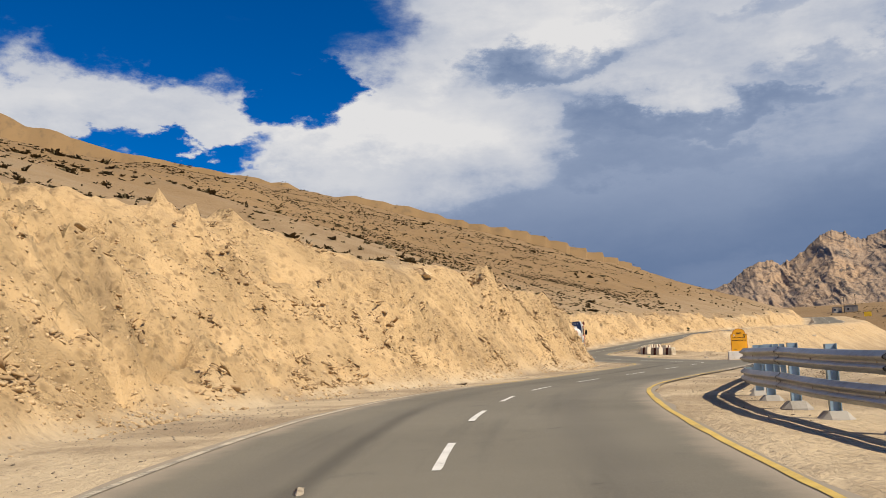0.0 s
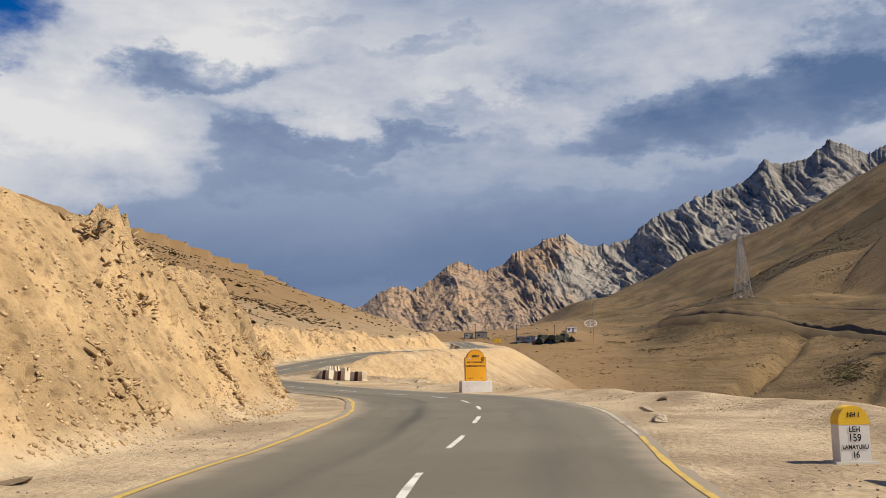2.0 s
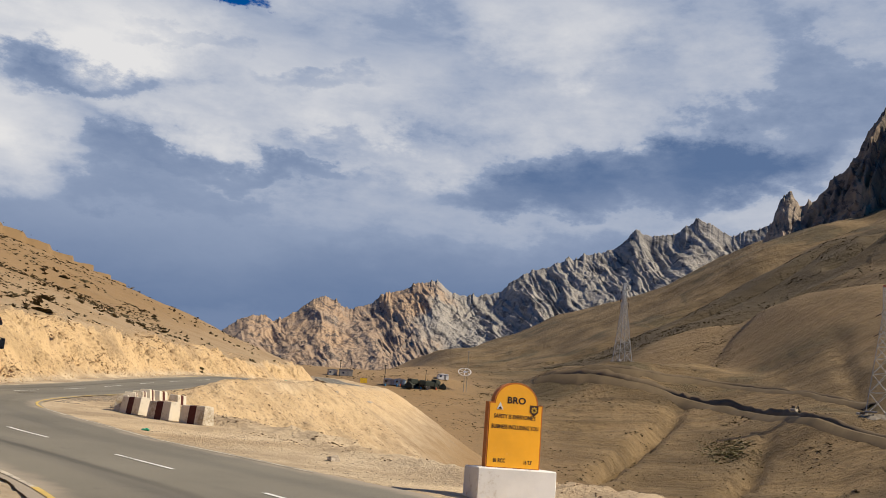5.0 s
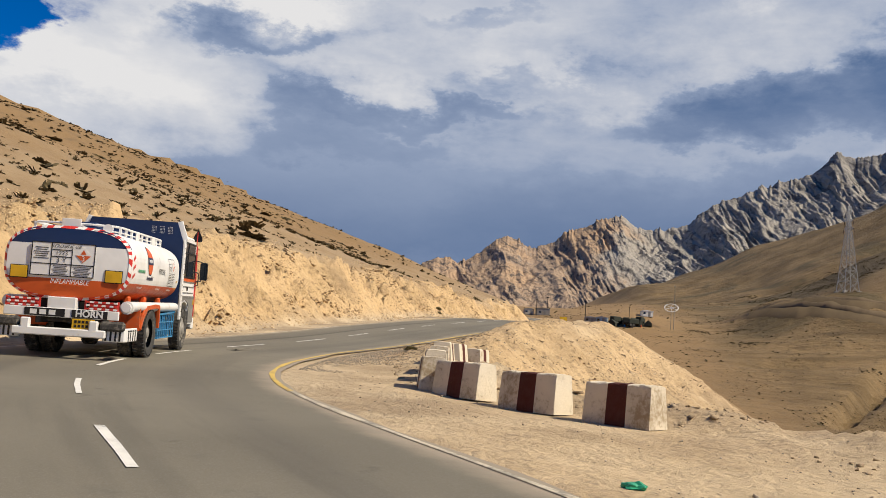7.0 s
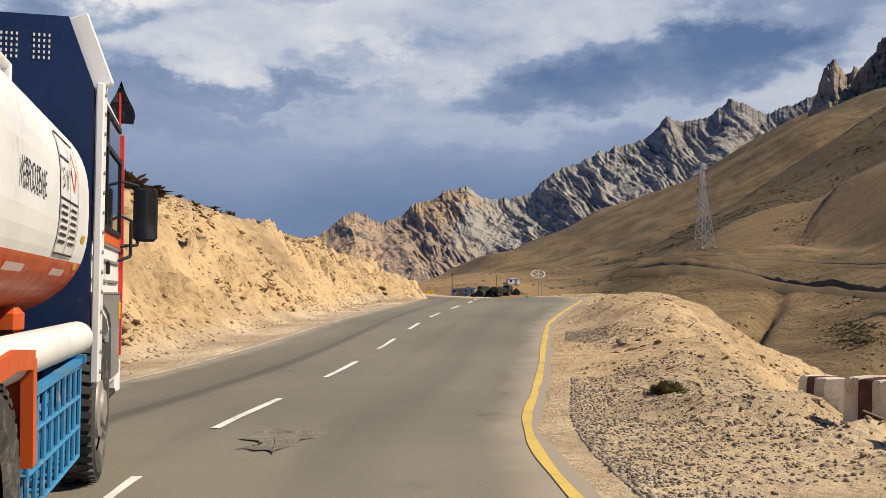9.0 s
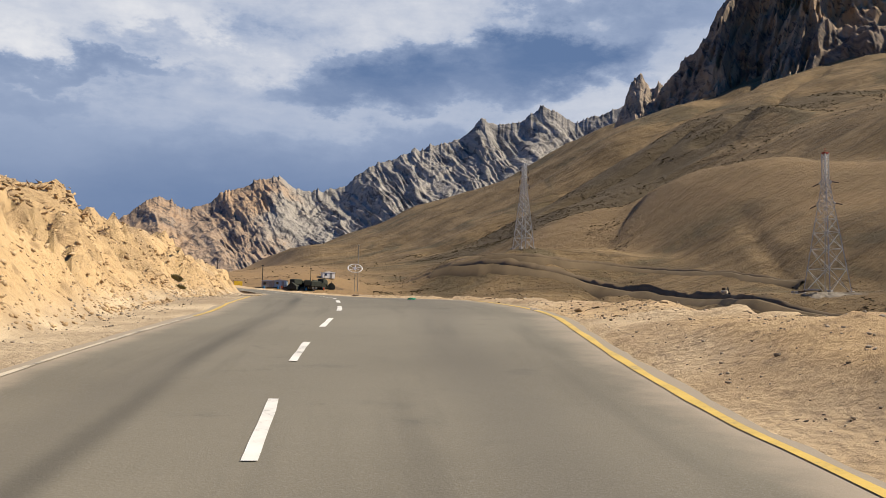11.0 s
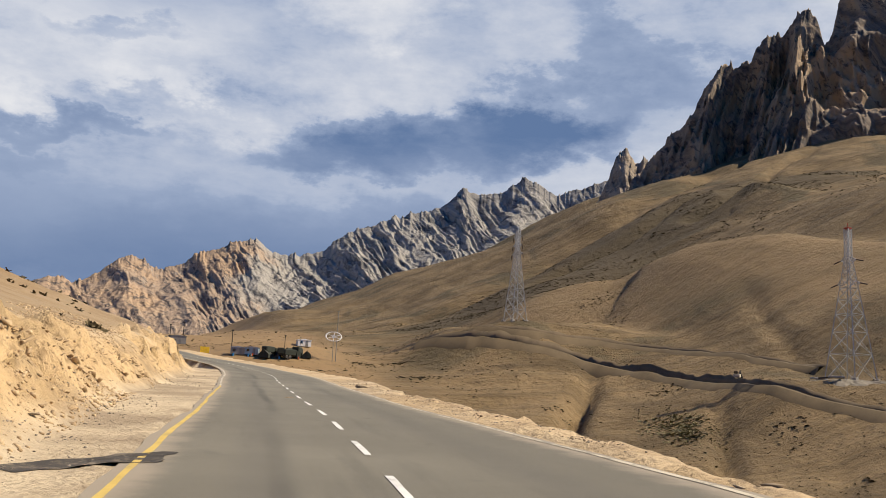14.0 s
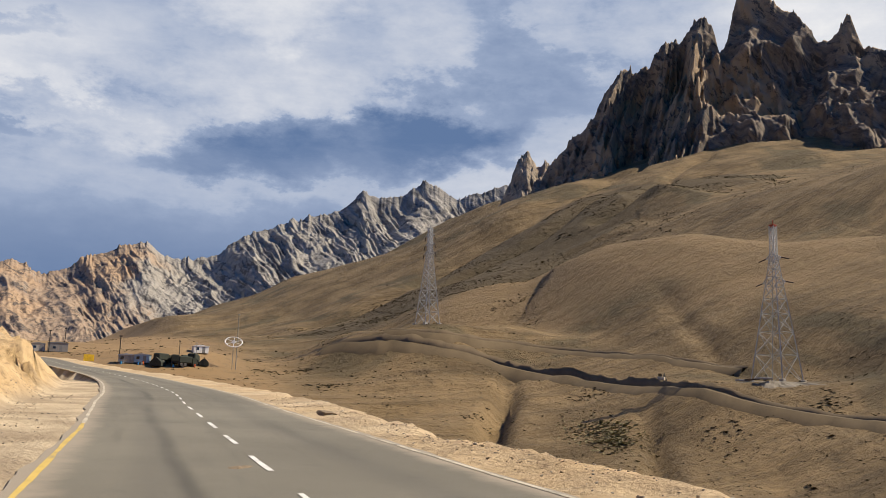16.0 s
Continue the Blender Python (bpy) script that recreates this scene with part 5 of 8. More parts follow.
        for k in range(9):
            u0, hgt = -0.26 + k * 0.06, (0.055 if k in (0, 6, 8) else 0.035)
            bars.add([fb(u0, -0.03), fb(u0 + 0.036, -0.03), fb(u0 + 0.036, hgt), fb(u0, hgt)], [(0, 1, 2, 3)], 0)
        fb = on_side(-1.05, 1.72, 0.007, sg)
        for k in range(7):
            u0 = -0.28 + k * 0.08
            bars.add([fb(u0, 0.0), fb(u0 + 0.06, 0.0), fb(u0 + 0.06, 0.06), fb(u0, 0.06)], [(0, 1, 2, 3)], 1)
        fb = on_side(0.5, 1.42, 0.010, sg)
        for row, u1 in ((0, -1.6), (1, 0.0), (2, 1.1)):
            for k in range(8):
                u0 = u1 + k * 0.05
                bars.add([fb(u0, -0.012), fb(u0 + 0.034, -0.012), fb(u0 + 0.034, 0.022), fb(u0, 0.022)], [(0, 1, 2, 3)], 2)
        part("writing", bars, [NAVY, GREEN, WHITE], T)
        lettering("KEROSENE", 0.17, on_side(0.72, 1.80, 0.008, sg), BLACK, T, squeeze=0.72)
        lab = Geo()
        fl_ = on_side(1.72, 1.80, 0.004, sg)
        zz = np.linspace(-0.29, 0.33, 9)
        for z0, z1 in zip(zz[:-1], zz[1:]):
            lab.add([fl_(-0.3, z0), fl_(0.3, z0), fl_(0.3, z1), fl_(-0.3, z1)], [(0, 1, 2, 3)], 0)
        fl_ = on_side(1.72, 1.80, 0.008, sg)
        for u0, z0, u1, z1 in ((-0.3, -0.01, 0.3, 0.0), (-0.3, 0.32, 0.3, 0.33), (-0.3, -0.29, -0.29, 0.33), (0.29, -0.29, 0.3, 0.33), (0.0, -0.29, 0.01, 0.33), (-0.3, 0.2, 0.0, 0.21), (-0.3, -0.29, 0.3, -0.28)):
            steps = max(1, int((z1 - z0) / 0.07))
            for k in range(steps):
                a, b = z0 + (z1 - z0) * k / steps, z0 + (z1 - z0) * (k + 1) / steps
                lab.add([fl_(u0, a), fl_(u1, a), fl_(u1, b), fl_(u0, b)], [(0, 1, 2, 3)], 1)
        for r in range(6):
            for u0 in (-0.26, 0.05):
                z0 = -0.05 - r * 0.036
                lab.add([fl_(u0, z0), fl_(u0 + 0.2, z0), fl_(u0 + 0.2, z0 + 0.014), fl_(u0, z0 + 0.014)], [(0, 1, 2, 3)], 1)
        lab.add([fl_(0.15, 0.05), fl_(0.25, 0.16), fl_(0.15, 0.28), fl_(0.05, 0.16)], [(0, 1, 2, 3)], 2)
        panel = part("hazard_label", lab, [WHITE, BLACK, ORANGE], T, "white hazard label with a red diamond")
        lettering("3 Y", 0.15, on_side(1.57, 1.895, 0.010, sg), BLACK, panel)
        part("yellow_label", Geo().add([on_side(2.32, 1.55, 0.007, sg)(a, b) for a, b in ((-0.07, -0.1), (0.07, -0.1), (0.07, 0.1), (-0.07, 0.1))], [(0, 1, 2, 3)]), YELLOW, T)
        # striped chevrons beside the rear rim
        chev = Geo()
        for k in range(3):
            fc = on_side(-1.66, 1.62 + k * 0.17, 0.007, sg)
            chev.add([fc(-0.08, -0.05), fc(0.08, 0.02), fc(0.08, 0.09), fc(-0.08, 0.02)], [(0, 1, 2, 3)])
        part("chevron_marks", chev, RED_TAPE, T, "red slanting reflector marks")
    # roof rail: posts and three rails along each side, joined at the rear
    for sg in (1, -1):
        rail = Geo()
        for z, r in ((2.56, 0.022), (2.46, 0.014), (2.37, 0.014)):
            rail.pipe([(sg * 0.35, -1.72, z), (sg * 0.72, -1.62, z), (sg * 0.80, -1.35, z), (sg * 0.80, 1.95, z)], r, 8)
            rail.rod((sg * 0.80, 1.95, z), (sg * 0.55, 2.2, z), r, n=8)
        top = part("roof_rail", rail, WHITE, T, "white tubular roof rail")
        for k, yy in enumerate(np.linspace(-1.5, 1.95, 9)):
            zt = TANK_Z + TANK_H * (1 - (0.80 / TANK_W) ** 2.9) ** (1 / 2.9) - 0.02
            part("post", Geo().bar((sg * 0.80, yy, zt), (sg * 0.80, yy, 2.57), 0.05, 0.035, bevel=0.006), WHITE, top)
        part("rail_panel", Geo().box((sg * 0.82, -0.2, 2.47), (0.012, 0.28, 0.17), 0.004).box((sg * 0.82, 1.2, 2.47), (0.012, 0.24, 0.15), 0.004), WHITE, top)
    deck = part("walkway", Geo().box((0, 0.2, 2.50), (0.9, 3.6, 0.05), 0.01).box((0, -0.9, 2.58), (0.5, 0.5, 0.14), 0.04).box((0, 0.9, 2.58), (0.5, 0.5, 0.14), 0.04), NAVY, T, "navy walkway with hatches on the tank")
    rear_rail = Geo().pipe([(-0.35, -1.72, 2.56), (0.35, -1.72, 2.56)], 0.022).pipe([(-0.35, -1.72, 2.42), (0.35, -1.72, 2.42)], 0.016)
    rear_rail.bar((0.08, -1.74, 2.56), (0.62, -1.66, 2.30), 0.03).bar((-0.08, -1.74, 2.56), (-0.62, -1.66, 2.30), 0.03)
    part("rear_rail", rear_rail, WHITE, T)
    part("rail_disc", Geo().rod((0.62, -1.70, 2.50), (0.62, -1.66, 2.50), 0.095, n=24), WHITE, T, "round white disc on the rear rail")
    part("rail_board", Geo().box((-0.05, -1.75, 2.55), (0.36, 0.02, 0.2), 0.006), WHITE, T)
    # pipe along the side with a flange at its rear end
    for sg in (1, -1):
        tube = part("side_pipe", Geo().rod((sg * 1.10, -1.55, 1.04), (sg * 1.10, 2.62, 1.04), 0.10, n=20), WHITE, T, "white pipe along the tank's side", True)
        part("flange", Geo().rod((sg * 1.10, -1.68, 1.02), (sg * 1.10, -1.55, 1.02), 0.125, n=20).rod((sg * 1.10, -1.74, 1.02), (sg * 1.10, -1.68, 1.02), 0.09, n=12), WHITE, tube, "white bolted flange")
        for yy in (-1.0, 0.3, 1.6):
            part("saddle", Geo().box((sg * 0.92, yy, 1.17), (0.12, 0.16, 0.14), 0.03), ORANGE, tube)
    # chassis, axles, mudguards
    ch = Geo().box((0.42, 1.2, 0.78), (0.1, 6.4, 0.26), 0.01).box((-0.42, 1.2, 0.78), (0.1, 6.4, 0.26), 0.01)
    for yy in (-1.8, -0.8, 0.6, 1.6, 2.6, 4.0):
        ch.box((0, yy, 0.78), (0.8, 0.1, 0.2), 0.01)
    ch.rod((-1.0, 0, 0.5), (1.0, 0, 0.5), 0.09, n=12).rod((-1.0, 3.55, 0.5), (1.0, 3.55, 0.5), 0.07, n=12).rod((0, -0.16, 0.5), (0, 0.16, 0.5), 0.24, n=16)
    ch.box((0, 0.4, 1.02), (1.0, 4.4, 0.22), 0.05)
    part("chassis", ch, UNDERSIDE, T, "dirty dark chassis and axles")
    for sg in (1, -1):
        mg = Geo()
        prof = [(-0.92, 0.62), (-0.72, 0.86), (-0.46, 1.04), (0.30, 1.08), (0.62, 1.06), (0.66, 0.62)]
        for (y0, z0), (y1, z1) in zip(prof[:-1], prof[1:]):
            mg.add([(sg * 1.19, y0, z0), (sg * 1.19, y1, z1), (sg * 0.6, y1, z1), (sg * 0.6, y0, z0),
                    (sg * 1.19, y0, z0 - 0.03), (sg * 1.19, y1, z1 - 0.03), (sg * 0.6, y1, z1 - 0.03), (sg * 0.6, y0, z0 - 0.03)],
                   [(0, 1, 2, 3), (7, 6, 5, 4), (0, 4, 5, 1), (2, 6, 7, 3)])
            mg.bar((sg * 1.19, y0, z0 - 0.02), (sg * 1.19, y1, z1 - 0.02), 0.05, 0.08)
        mg.box((sg * 0.9, -0.98, 0.80), (0.6, 0.03, 0.46), 0.008)
        part("mudguard", mg, ORANGE, T, "orange steel mudguard")
        wheel(T, sg * 1.2, 0.0, sg, True)
        wheel(T, sg * 1.16, 3.55, sg, False)
    # rear end: lamp guards, horn board, bumper, number plate
    for sg in (1, -1):
        g = Geo()
        for k in range(4):
            z = 1.09 - k * 0.062
            for j in range(8):
                g.box((sg * 0.72 - 0.29 + j * 0.0725 + 0.036, -2.0, z), (0.072, 0.035, 0.032), 0.003, (j + k) % 2)
        for xx in (-0.3, 0.3):
            g.box((sg * 0.72 + xx, -1.99, 0.995), (0.035, 0.03, 0.25), 0.003, 0)
        part("lamp_guard", g, [RED_TAPE, WHITE_TAPE], T, "red and white striped lamp guard")
        part("tail_lamp", Geo().box((sg * 0.72, -1.95, 0.99), (0.5, 0.07, 0.16), 0.015), RED_TAPE, T, "red tail lamp behind the guard")
    part("tool_box", Geo().box((-0.02, -1.86, 1.02), (0.52, 0.28, 0.26), 0.012), WHITE, T, "white box under the tank's end")
    tile = Geo().box((0.0, -2.0, 0.855), (2.1, 0.06, 0.17), 0.01)
    bar_ob = part("horn_board", tile, WHITE, T, "white board with black tiles")
    part("tiles", Geo().box((0.52, -2.034, 0.855), (0.66, 0.02, 0.15), 0.03).box((-0.3, -2.034, 0.855), (0.74, 0.02, 0.15), 0.03), BLACK, bar_ob)
    lettering("HORN", 0.175, lambda u, v: (0.52 + u, -2.048, 0.855 + v), WHITE, bar_ob, bold=0.006)
    part("worn_letters", Geo().box((-0.5, -2.047, 0.855), (0.12, 0.006, 0.09)).box((-0.33, -2.047, 0.855), (0.12, 0.006, 0.09)).box((-0.16, -2.047, 0.855), (0.12, 0.006, 0.09)), WHITE, bar_ob)
    npl = part("number_plate", Geo().box((0.42, -2.03, 0.665), (0.42, 0.02, 0.19), 0.006), YELLOW, T, "yellow number plate")
    nb = Geo()
    for k in range(5):
        nb.box((0.28 + k * 0.07, -2.043, 0.71), (0.045, 0.005, 0.05)).box((0.28 + k * 0.07, -2.043, 0.63), (0.045, 0.005, 0.05))
    part("plate_bars", nb, BLACK, npl)
    bump = part("bumper", Geo().box((0, -2.05, 0.50), (1.7, 0.12, 0.15), 0.02).box((0.62, -2.05, 0.64), (0.16, 0.12, 0.2), 0.02).box((-0.62, -2.05, 0.64), (0.16, 0.12, 0.2), 0.02), WHITE, T, "white steel rear bumper")
    for sg in (1, -1):
        part("underrun_guard", Geo().box((sg * 0.98, -1.92, 0.50), (0.42, 0.16, 0.26), 0.02).box((sg * 1.17, -1.5, 0.5), (0.05, 0.8, 0.26), 0.015), WHITE, bump, "white corner guard with dark marks")
        mk = Geo()
        for u in (0.84, 0.93, 1.02, 1.1):
            mk.box((sg * u, -2.004, 0.475), (0.035, 0.01, 0.18))
        for yy in (-1.75, -1.6, -1.42, -1.25):
            mk.box((sg * 1.197, yy, 0.47), (0.008, 0.05, 0.17)).box((sg * 1.197, yy, 0.58), (0.008, 0.11, 0.03))
        part("dark_marks", mk, BLACK, bump)
        part("rubber_buffer", Geo().box((sg * 0.96, -2.02, 0.66), (0.46, 0.13, 0.19), 0.045), RUBBER, bump, "dark rubber buffer block")
    # cage with blue cans between the axles
    for sg in (1, -1):
        cg = Geo()
        y0, y1, z0, z1, xo, xi = 0.80, 2.35, 0.36, 1.0, 1.16, 0.70
        for z in np.linspace(z0, z1 - 0.12, 4):
            cg.rod((sg * xo, y0, z), (sg * xo, y1, z), 0.014, n=6).rod((sg * xo, y0, z), (sg * xi, y0, z), 0.014, n=6).rod((sg * xo, y1, z), (sg * xi, y1, z), 0.014, n=6)
        for yy in np.linspace(y0, y1, 9):
            cg.rod((sg * xo, yy, z0), (sg * xo, yy, z1 - 0.12), 0.012, n=6).rod((sg * xo, yy, z0), (sg * xi, yy, z0), 0.012, n=6)
        cg.bar((sg * xo, y0, z1 - 0.12), (sg * xo, y1, z1 - 0.08), 0.05, 0.03).bar((sg * 1.2, 2.3, 0.93), (sg * 0.9, 2.3, 0.93), 0.05)
        cage = part("cage", cg, LIGHT_BLUE, T, "blue welded steel cage")
        rng = random.Random(4)
        for k in range(4):
            can = Geo().box((sg * 0.94, 1.0 + k * 0.37, 0.56), (0.36, 0.30, 0.38), 0.06).box((sg * 0.94, 1.0 + k * 0.37, 0.78), (0.10, 0.22, 0.05), 0.02)
            can.rod((sg * 0.86, 0.92 + k * 0.37, 0.75), (sg * 0.86, 0.92 + k * 0.37, 0.82), 0.03, n=8)
            part("jerrycan", can, BLUE_PLASTIC, cage, "blue plastic can")
        sheet = Geo()
        nn = 10
        P = [[(sg * (0.72 + 0.42 * i / 5), 0.85 + 1.45 * j / nn, 0.86 + 0.05 * math.sin(i * 2.1 + j * 1.7) + 0.04 * math.cos(j * 2.9 + i) - 0.03 * (i == 5)) for j in range(nn + 1)] for i in range(6)]
        for i in range(5):
            for j in range(nn):
                sheet.add([P[i][j], P[i + 1][j], P[i + 1][j + 1], P[i][j + 1]], [(0, 1, 2, 3)])
        part("crumpled_sheet", sheet, BLUE_PLASTIC, cage, "crumpled blue plastic sheet")
    # headboard and the riveted strip behind the cab
    hb = part("headboard", Geo().slab([(-1.16, 1.0), (1.16, 1.0), (1.16, 2.62), (1.0, 3.06), (-1.0, 3.06), (-1.16, 2.62)], lambda u, v, d: (u, d, v), 2.70, 2.78), NAVY, T, "dark navy headboard with chalk marks")
    chalk = Geo()
    for r in range(5):
        for k in range(3):
            for j in range(4):
                chalk.box((0.42 + k * 0.19 + j * 0.03, 2.697, 2.93 - r * 0.036), (0.010, 0.004, 0.018))
    part("chalk_marks", chalk, WHITE_TAPE, hb)
    for sg in (1, -1):
        st = Geo().box((sg * 1.2, 2.78, 1.70), (0.05, 0.16, 1.9), 0.008)
        st.bar((sg * 1.2, 2.78, 2.63), (sg * 1.03, 2.78, 3.08), 0.05, 0.16, bevel=0.008)
        strip = part("side_strip", st, WHITE, T, "white riveted strip behind the cab")
        rv = Geo()
        for z in np.linspace(0.82, 2.58, 15):
            rv.rod((sg * 1.22, 2.745, z), (sg * 1.236, 2.745, z), 0.014, n=6)
        part("rivets", rv, DUSTY_STEEL, strip)
    # cab
    cabg = Geo()
    ca, cb = 2.84, 4.72
    side = [(ca, 1.12), (2.98, 1.12), (3.02, 0.95), (3.06, 1.02), (3.2, 1.12), (3.55, 1.19), (3.9, 1.12), (4.06, 1.02), (4.12, 0.62), (cb + 0.03, 0.62), (cb + 0.04, 1.6), (cb - 0.12, 2.55), (cb - 0.22, 2.70), (ca, 2.74)]
    cabg.slab(side, lambda u, v, d: (d, u, v), -1.14, 1.14)
    cab = part("cab", cabg, WHITE, T, "white lorry cab with an orange stripe")
    for sg in (1, -1):
        X = sg * 1.147
        part("lower_panel", Geo().slab([(2.86, 0.98), (2.98, 0.99), (3.06, 1.06), (3.2, 1.16), (3.55, 1.235), (3.9, 1.16), (4.06, 1.06), (4.1, 0.66), (4.70, 0.66), (4.70, 1.30), (2.86, 1.30)], lambda u, v, d: (sg * d, u, v), 1.10, 1.158), GREY_PAINT, cab, "grey lower panel over the wheel")
        part("stripe", Geo().box((X, 3.78, 1.72), (0.016, 1.84, 0.085), 0.003), ORANGE, cab, "orange stripe along the cab")
        part("trim_line", Geo().box((X, 3.78, 1.775), (0.018, 1.84, 0.02)).box((X, 3.78, 1.665), (0.018, 1.84, 0.02)).box((X, 3.35, 1.55), (0.02, 0.85, 0.025), 0.004).box((X, 4.2, 1.55), (0.02, 0.7, 0.025), 0.004).box((X, 3.35, 1.40), (0.02, 0.85, 0.025), 0.004).box((X, 4.2, 1.40), (0.02, 0.7, 0.025), 0.004)
             .box((X, 3.78, 1.315), (0.022, 1.84, 0.012)).box((X, 3.78, 1.29), (0.022, 1.84, 0.012)).box((X, 3.78, 1.265), (0.022, 1.84, 0.012)), GREY_PAINT, cab)
        win = part("window", Geo().box((X, 3.22, 2.07), (0.02, 0.56, 0.56), 0.01).box((X, 4.02, 2.07), (0.02, 0.90, 0.56), 0.01).box((X, 3.68, 2.50), (0.02, 1.5, 0.22), 0.01), GLASS, cab, "dark cab side windows")
        fr = Geo()
        for a, b in (((2.92, 1.78), (2.92, 2.37)), ((3.53, 1.78), (3.53, 2.62)), ((4.50, 1.78), (4.46, 2.40)), ((2.9, 1.78), (4.52, 1.78)), ((2.9, 2.37), (4.5, 2.37)), ((2.9, 2.62), (4.42, 2.62))):
            fr.bar((X + sg * 0.006, a[0], a[1]), (X + sg * 0.006, b[0], b[1]), 0.035)
        for k in range(4):
            fr.bar((X + sg * 0.012, 3.0 + k * 0.09, 1.85), (X + sg * 0.012, 3.12 + k * 0.09, 2.3), 0.012)
        part("window_frame", fr, BLACK, win, "black window frame")
        part("door_handle", Geo().box((X + sg * 0.015, 3.7, 1.50), (0.03, 0.04, 0.10), 0.01), BLACK, cab)
        part("grab_handle", Geo().pipe([(X, 4.60, 1.58), (X + sg * 0.09, 4.64, 1.62), (X + sg * 0.09, 4.64, 1.92), (X, 4.60, 1.96)], 0.014), BLACK, cab, "black curved grab handle")
        part("front_pillar", Geo().bar((X, 4.71, 0.8), (X, 4.73, 1.75), 0.05, 0.06).bar((X, 4.73, 1.75), (X, 4.60, 2.62), 0.05, 0.06), RED_TAPE, cab, "red front corner pillar")
        part("corner_reflector", Geo().box((X + sg * 0.012, 4.60, 1.17), (0.02, 0.09, 0.14), 0.004), YELLOW, cab)
        mir = part("mirror", Geo().box((sg * 1.34, 4.78, 1.98), (0.20, 0.07, 0.46), 0.03), BLACK, T, "black rear-view mirror on a bracket")
        part("mirror_bracket", Geo().pipe([(X, 4.62, 2.24), (sg * 1.28, 4.76, 2.22), (sg * 1.28, 4.76, 1.72), (X, 4.62, 1.70)], 0.014), BLACK, mir)
        part("mirror_glass", Geo().box((sg * 1.34, 4.743, 1.98), (0.17, 0.006, 0.42)), GLASS, mir)
        part("flag_pole", Geo().rod((sg * 1.12, 4.70, 2.2), (sg * 1.12, 4.72, 3.0), 0.012, n=6), RED_TAPE, T, "thin red flag pole")
        pen = Geo()
        for k in range(6):
            w0, w1 = (0.10, 0.115, 0.105, 0.075, 0.045, 0.02, 0.0)[k:k + 2]
            z0, z1 = 2.74 + k * 0.06, 2.80 + k * 0.06
            for dy in (-0.015, 0.02):
                pen.add([(sg * 1.13 - w0, 4.72 + dy * (1 + k % 2), z0), (sg * 1.13 + w0, 4.72 - dy, z0), (sg * 1.13 + w1, 4.72 - dy, z1), (sg * 1.13 - w1, 4.72 + dy * (1 + (k + 1) % 2), z1)], [(0, 1, 2, 3)])
        part("pennant", pen, BLACK, T, "dark folded cloth pennant")
    part("windscreen", Geo().slab([(-1.05, 0), (1.05, 0), (1.02, 0.85), (-1.02, 0.85)], lambda u, v, d: (u, 4.765 - v * 0.125 + d, 1.68 + v), -0.01, 0.008), GLASS, cab, "dark windscreen")
    part("roof_cap", Geo().box((0, 3.7, 2.75), (2.2, 1.75, 0.09), 0.04), WHITE, cab)
    part("front_bumper", Geo().box((0, 4.85, 0.62), (2.3, 0.18, 0.3), 0.03), WHITE, T, "white front bumper")
    part("step", Geo().box((1.08, 4.35, 0.52), (0.14, 0.4, 0.05), 0.01).box((-1.08, 4.35, 0.52), (0.14, 0.4, 0.05), 0.01), UNDERSIDE, T)
    for sg in (1, -1):
        part("mud_flap", Geo().box((sg * 1.0, 4.06, 0.55), (0.3, 0.015, 0.5)), RUBBER, T)


tanker()


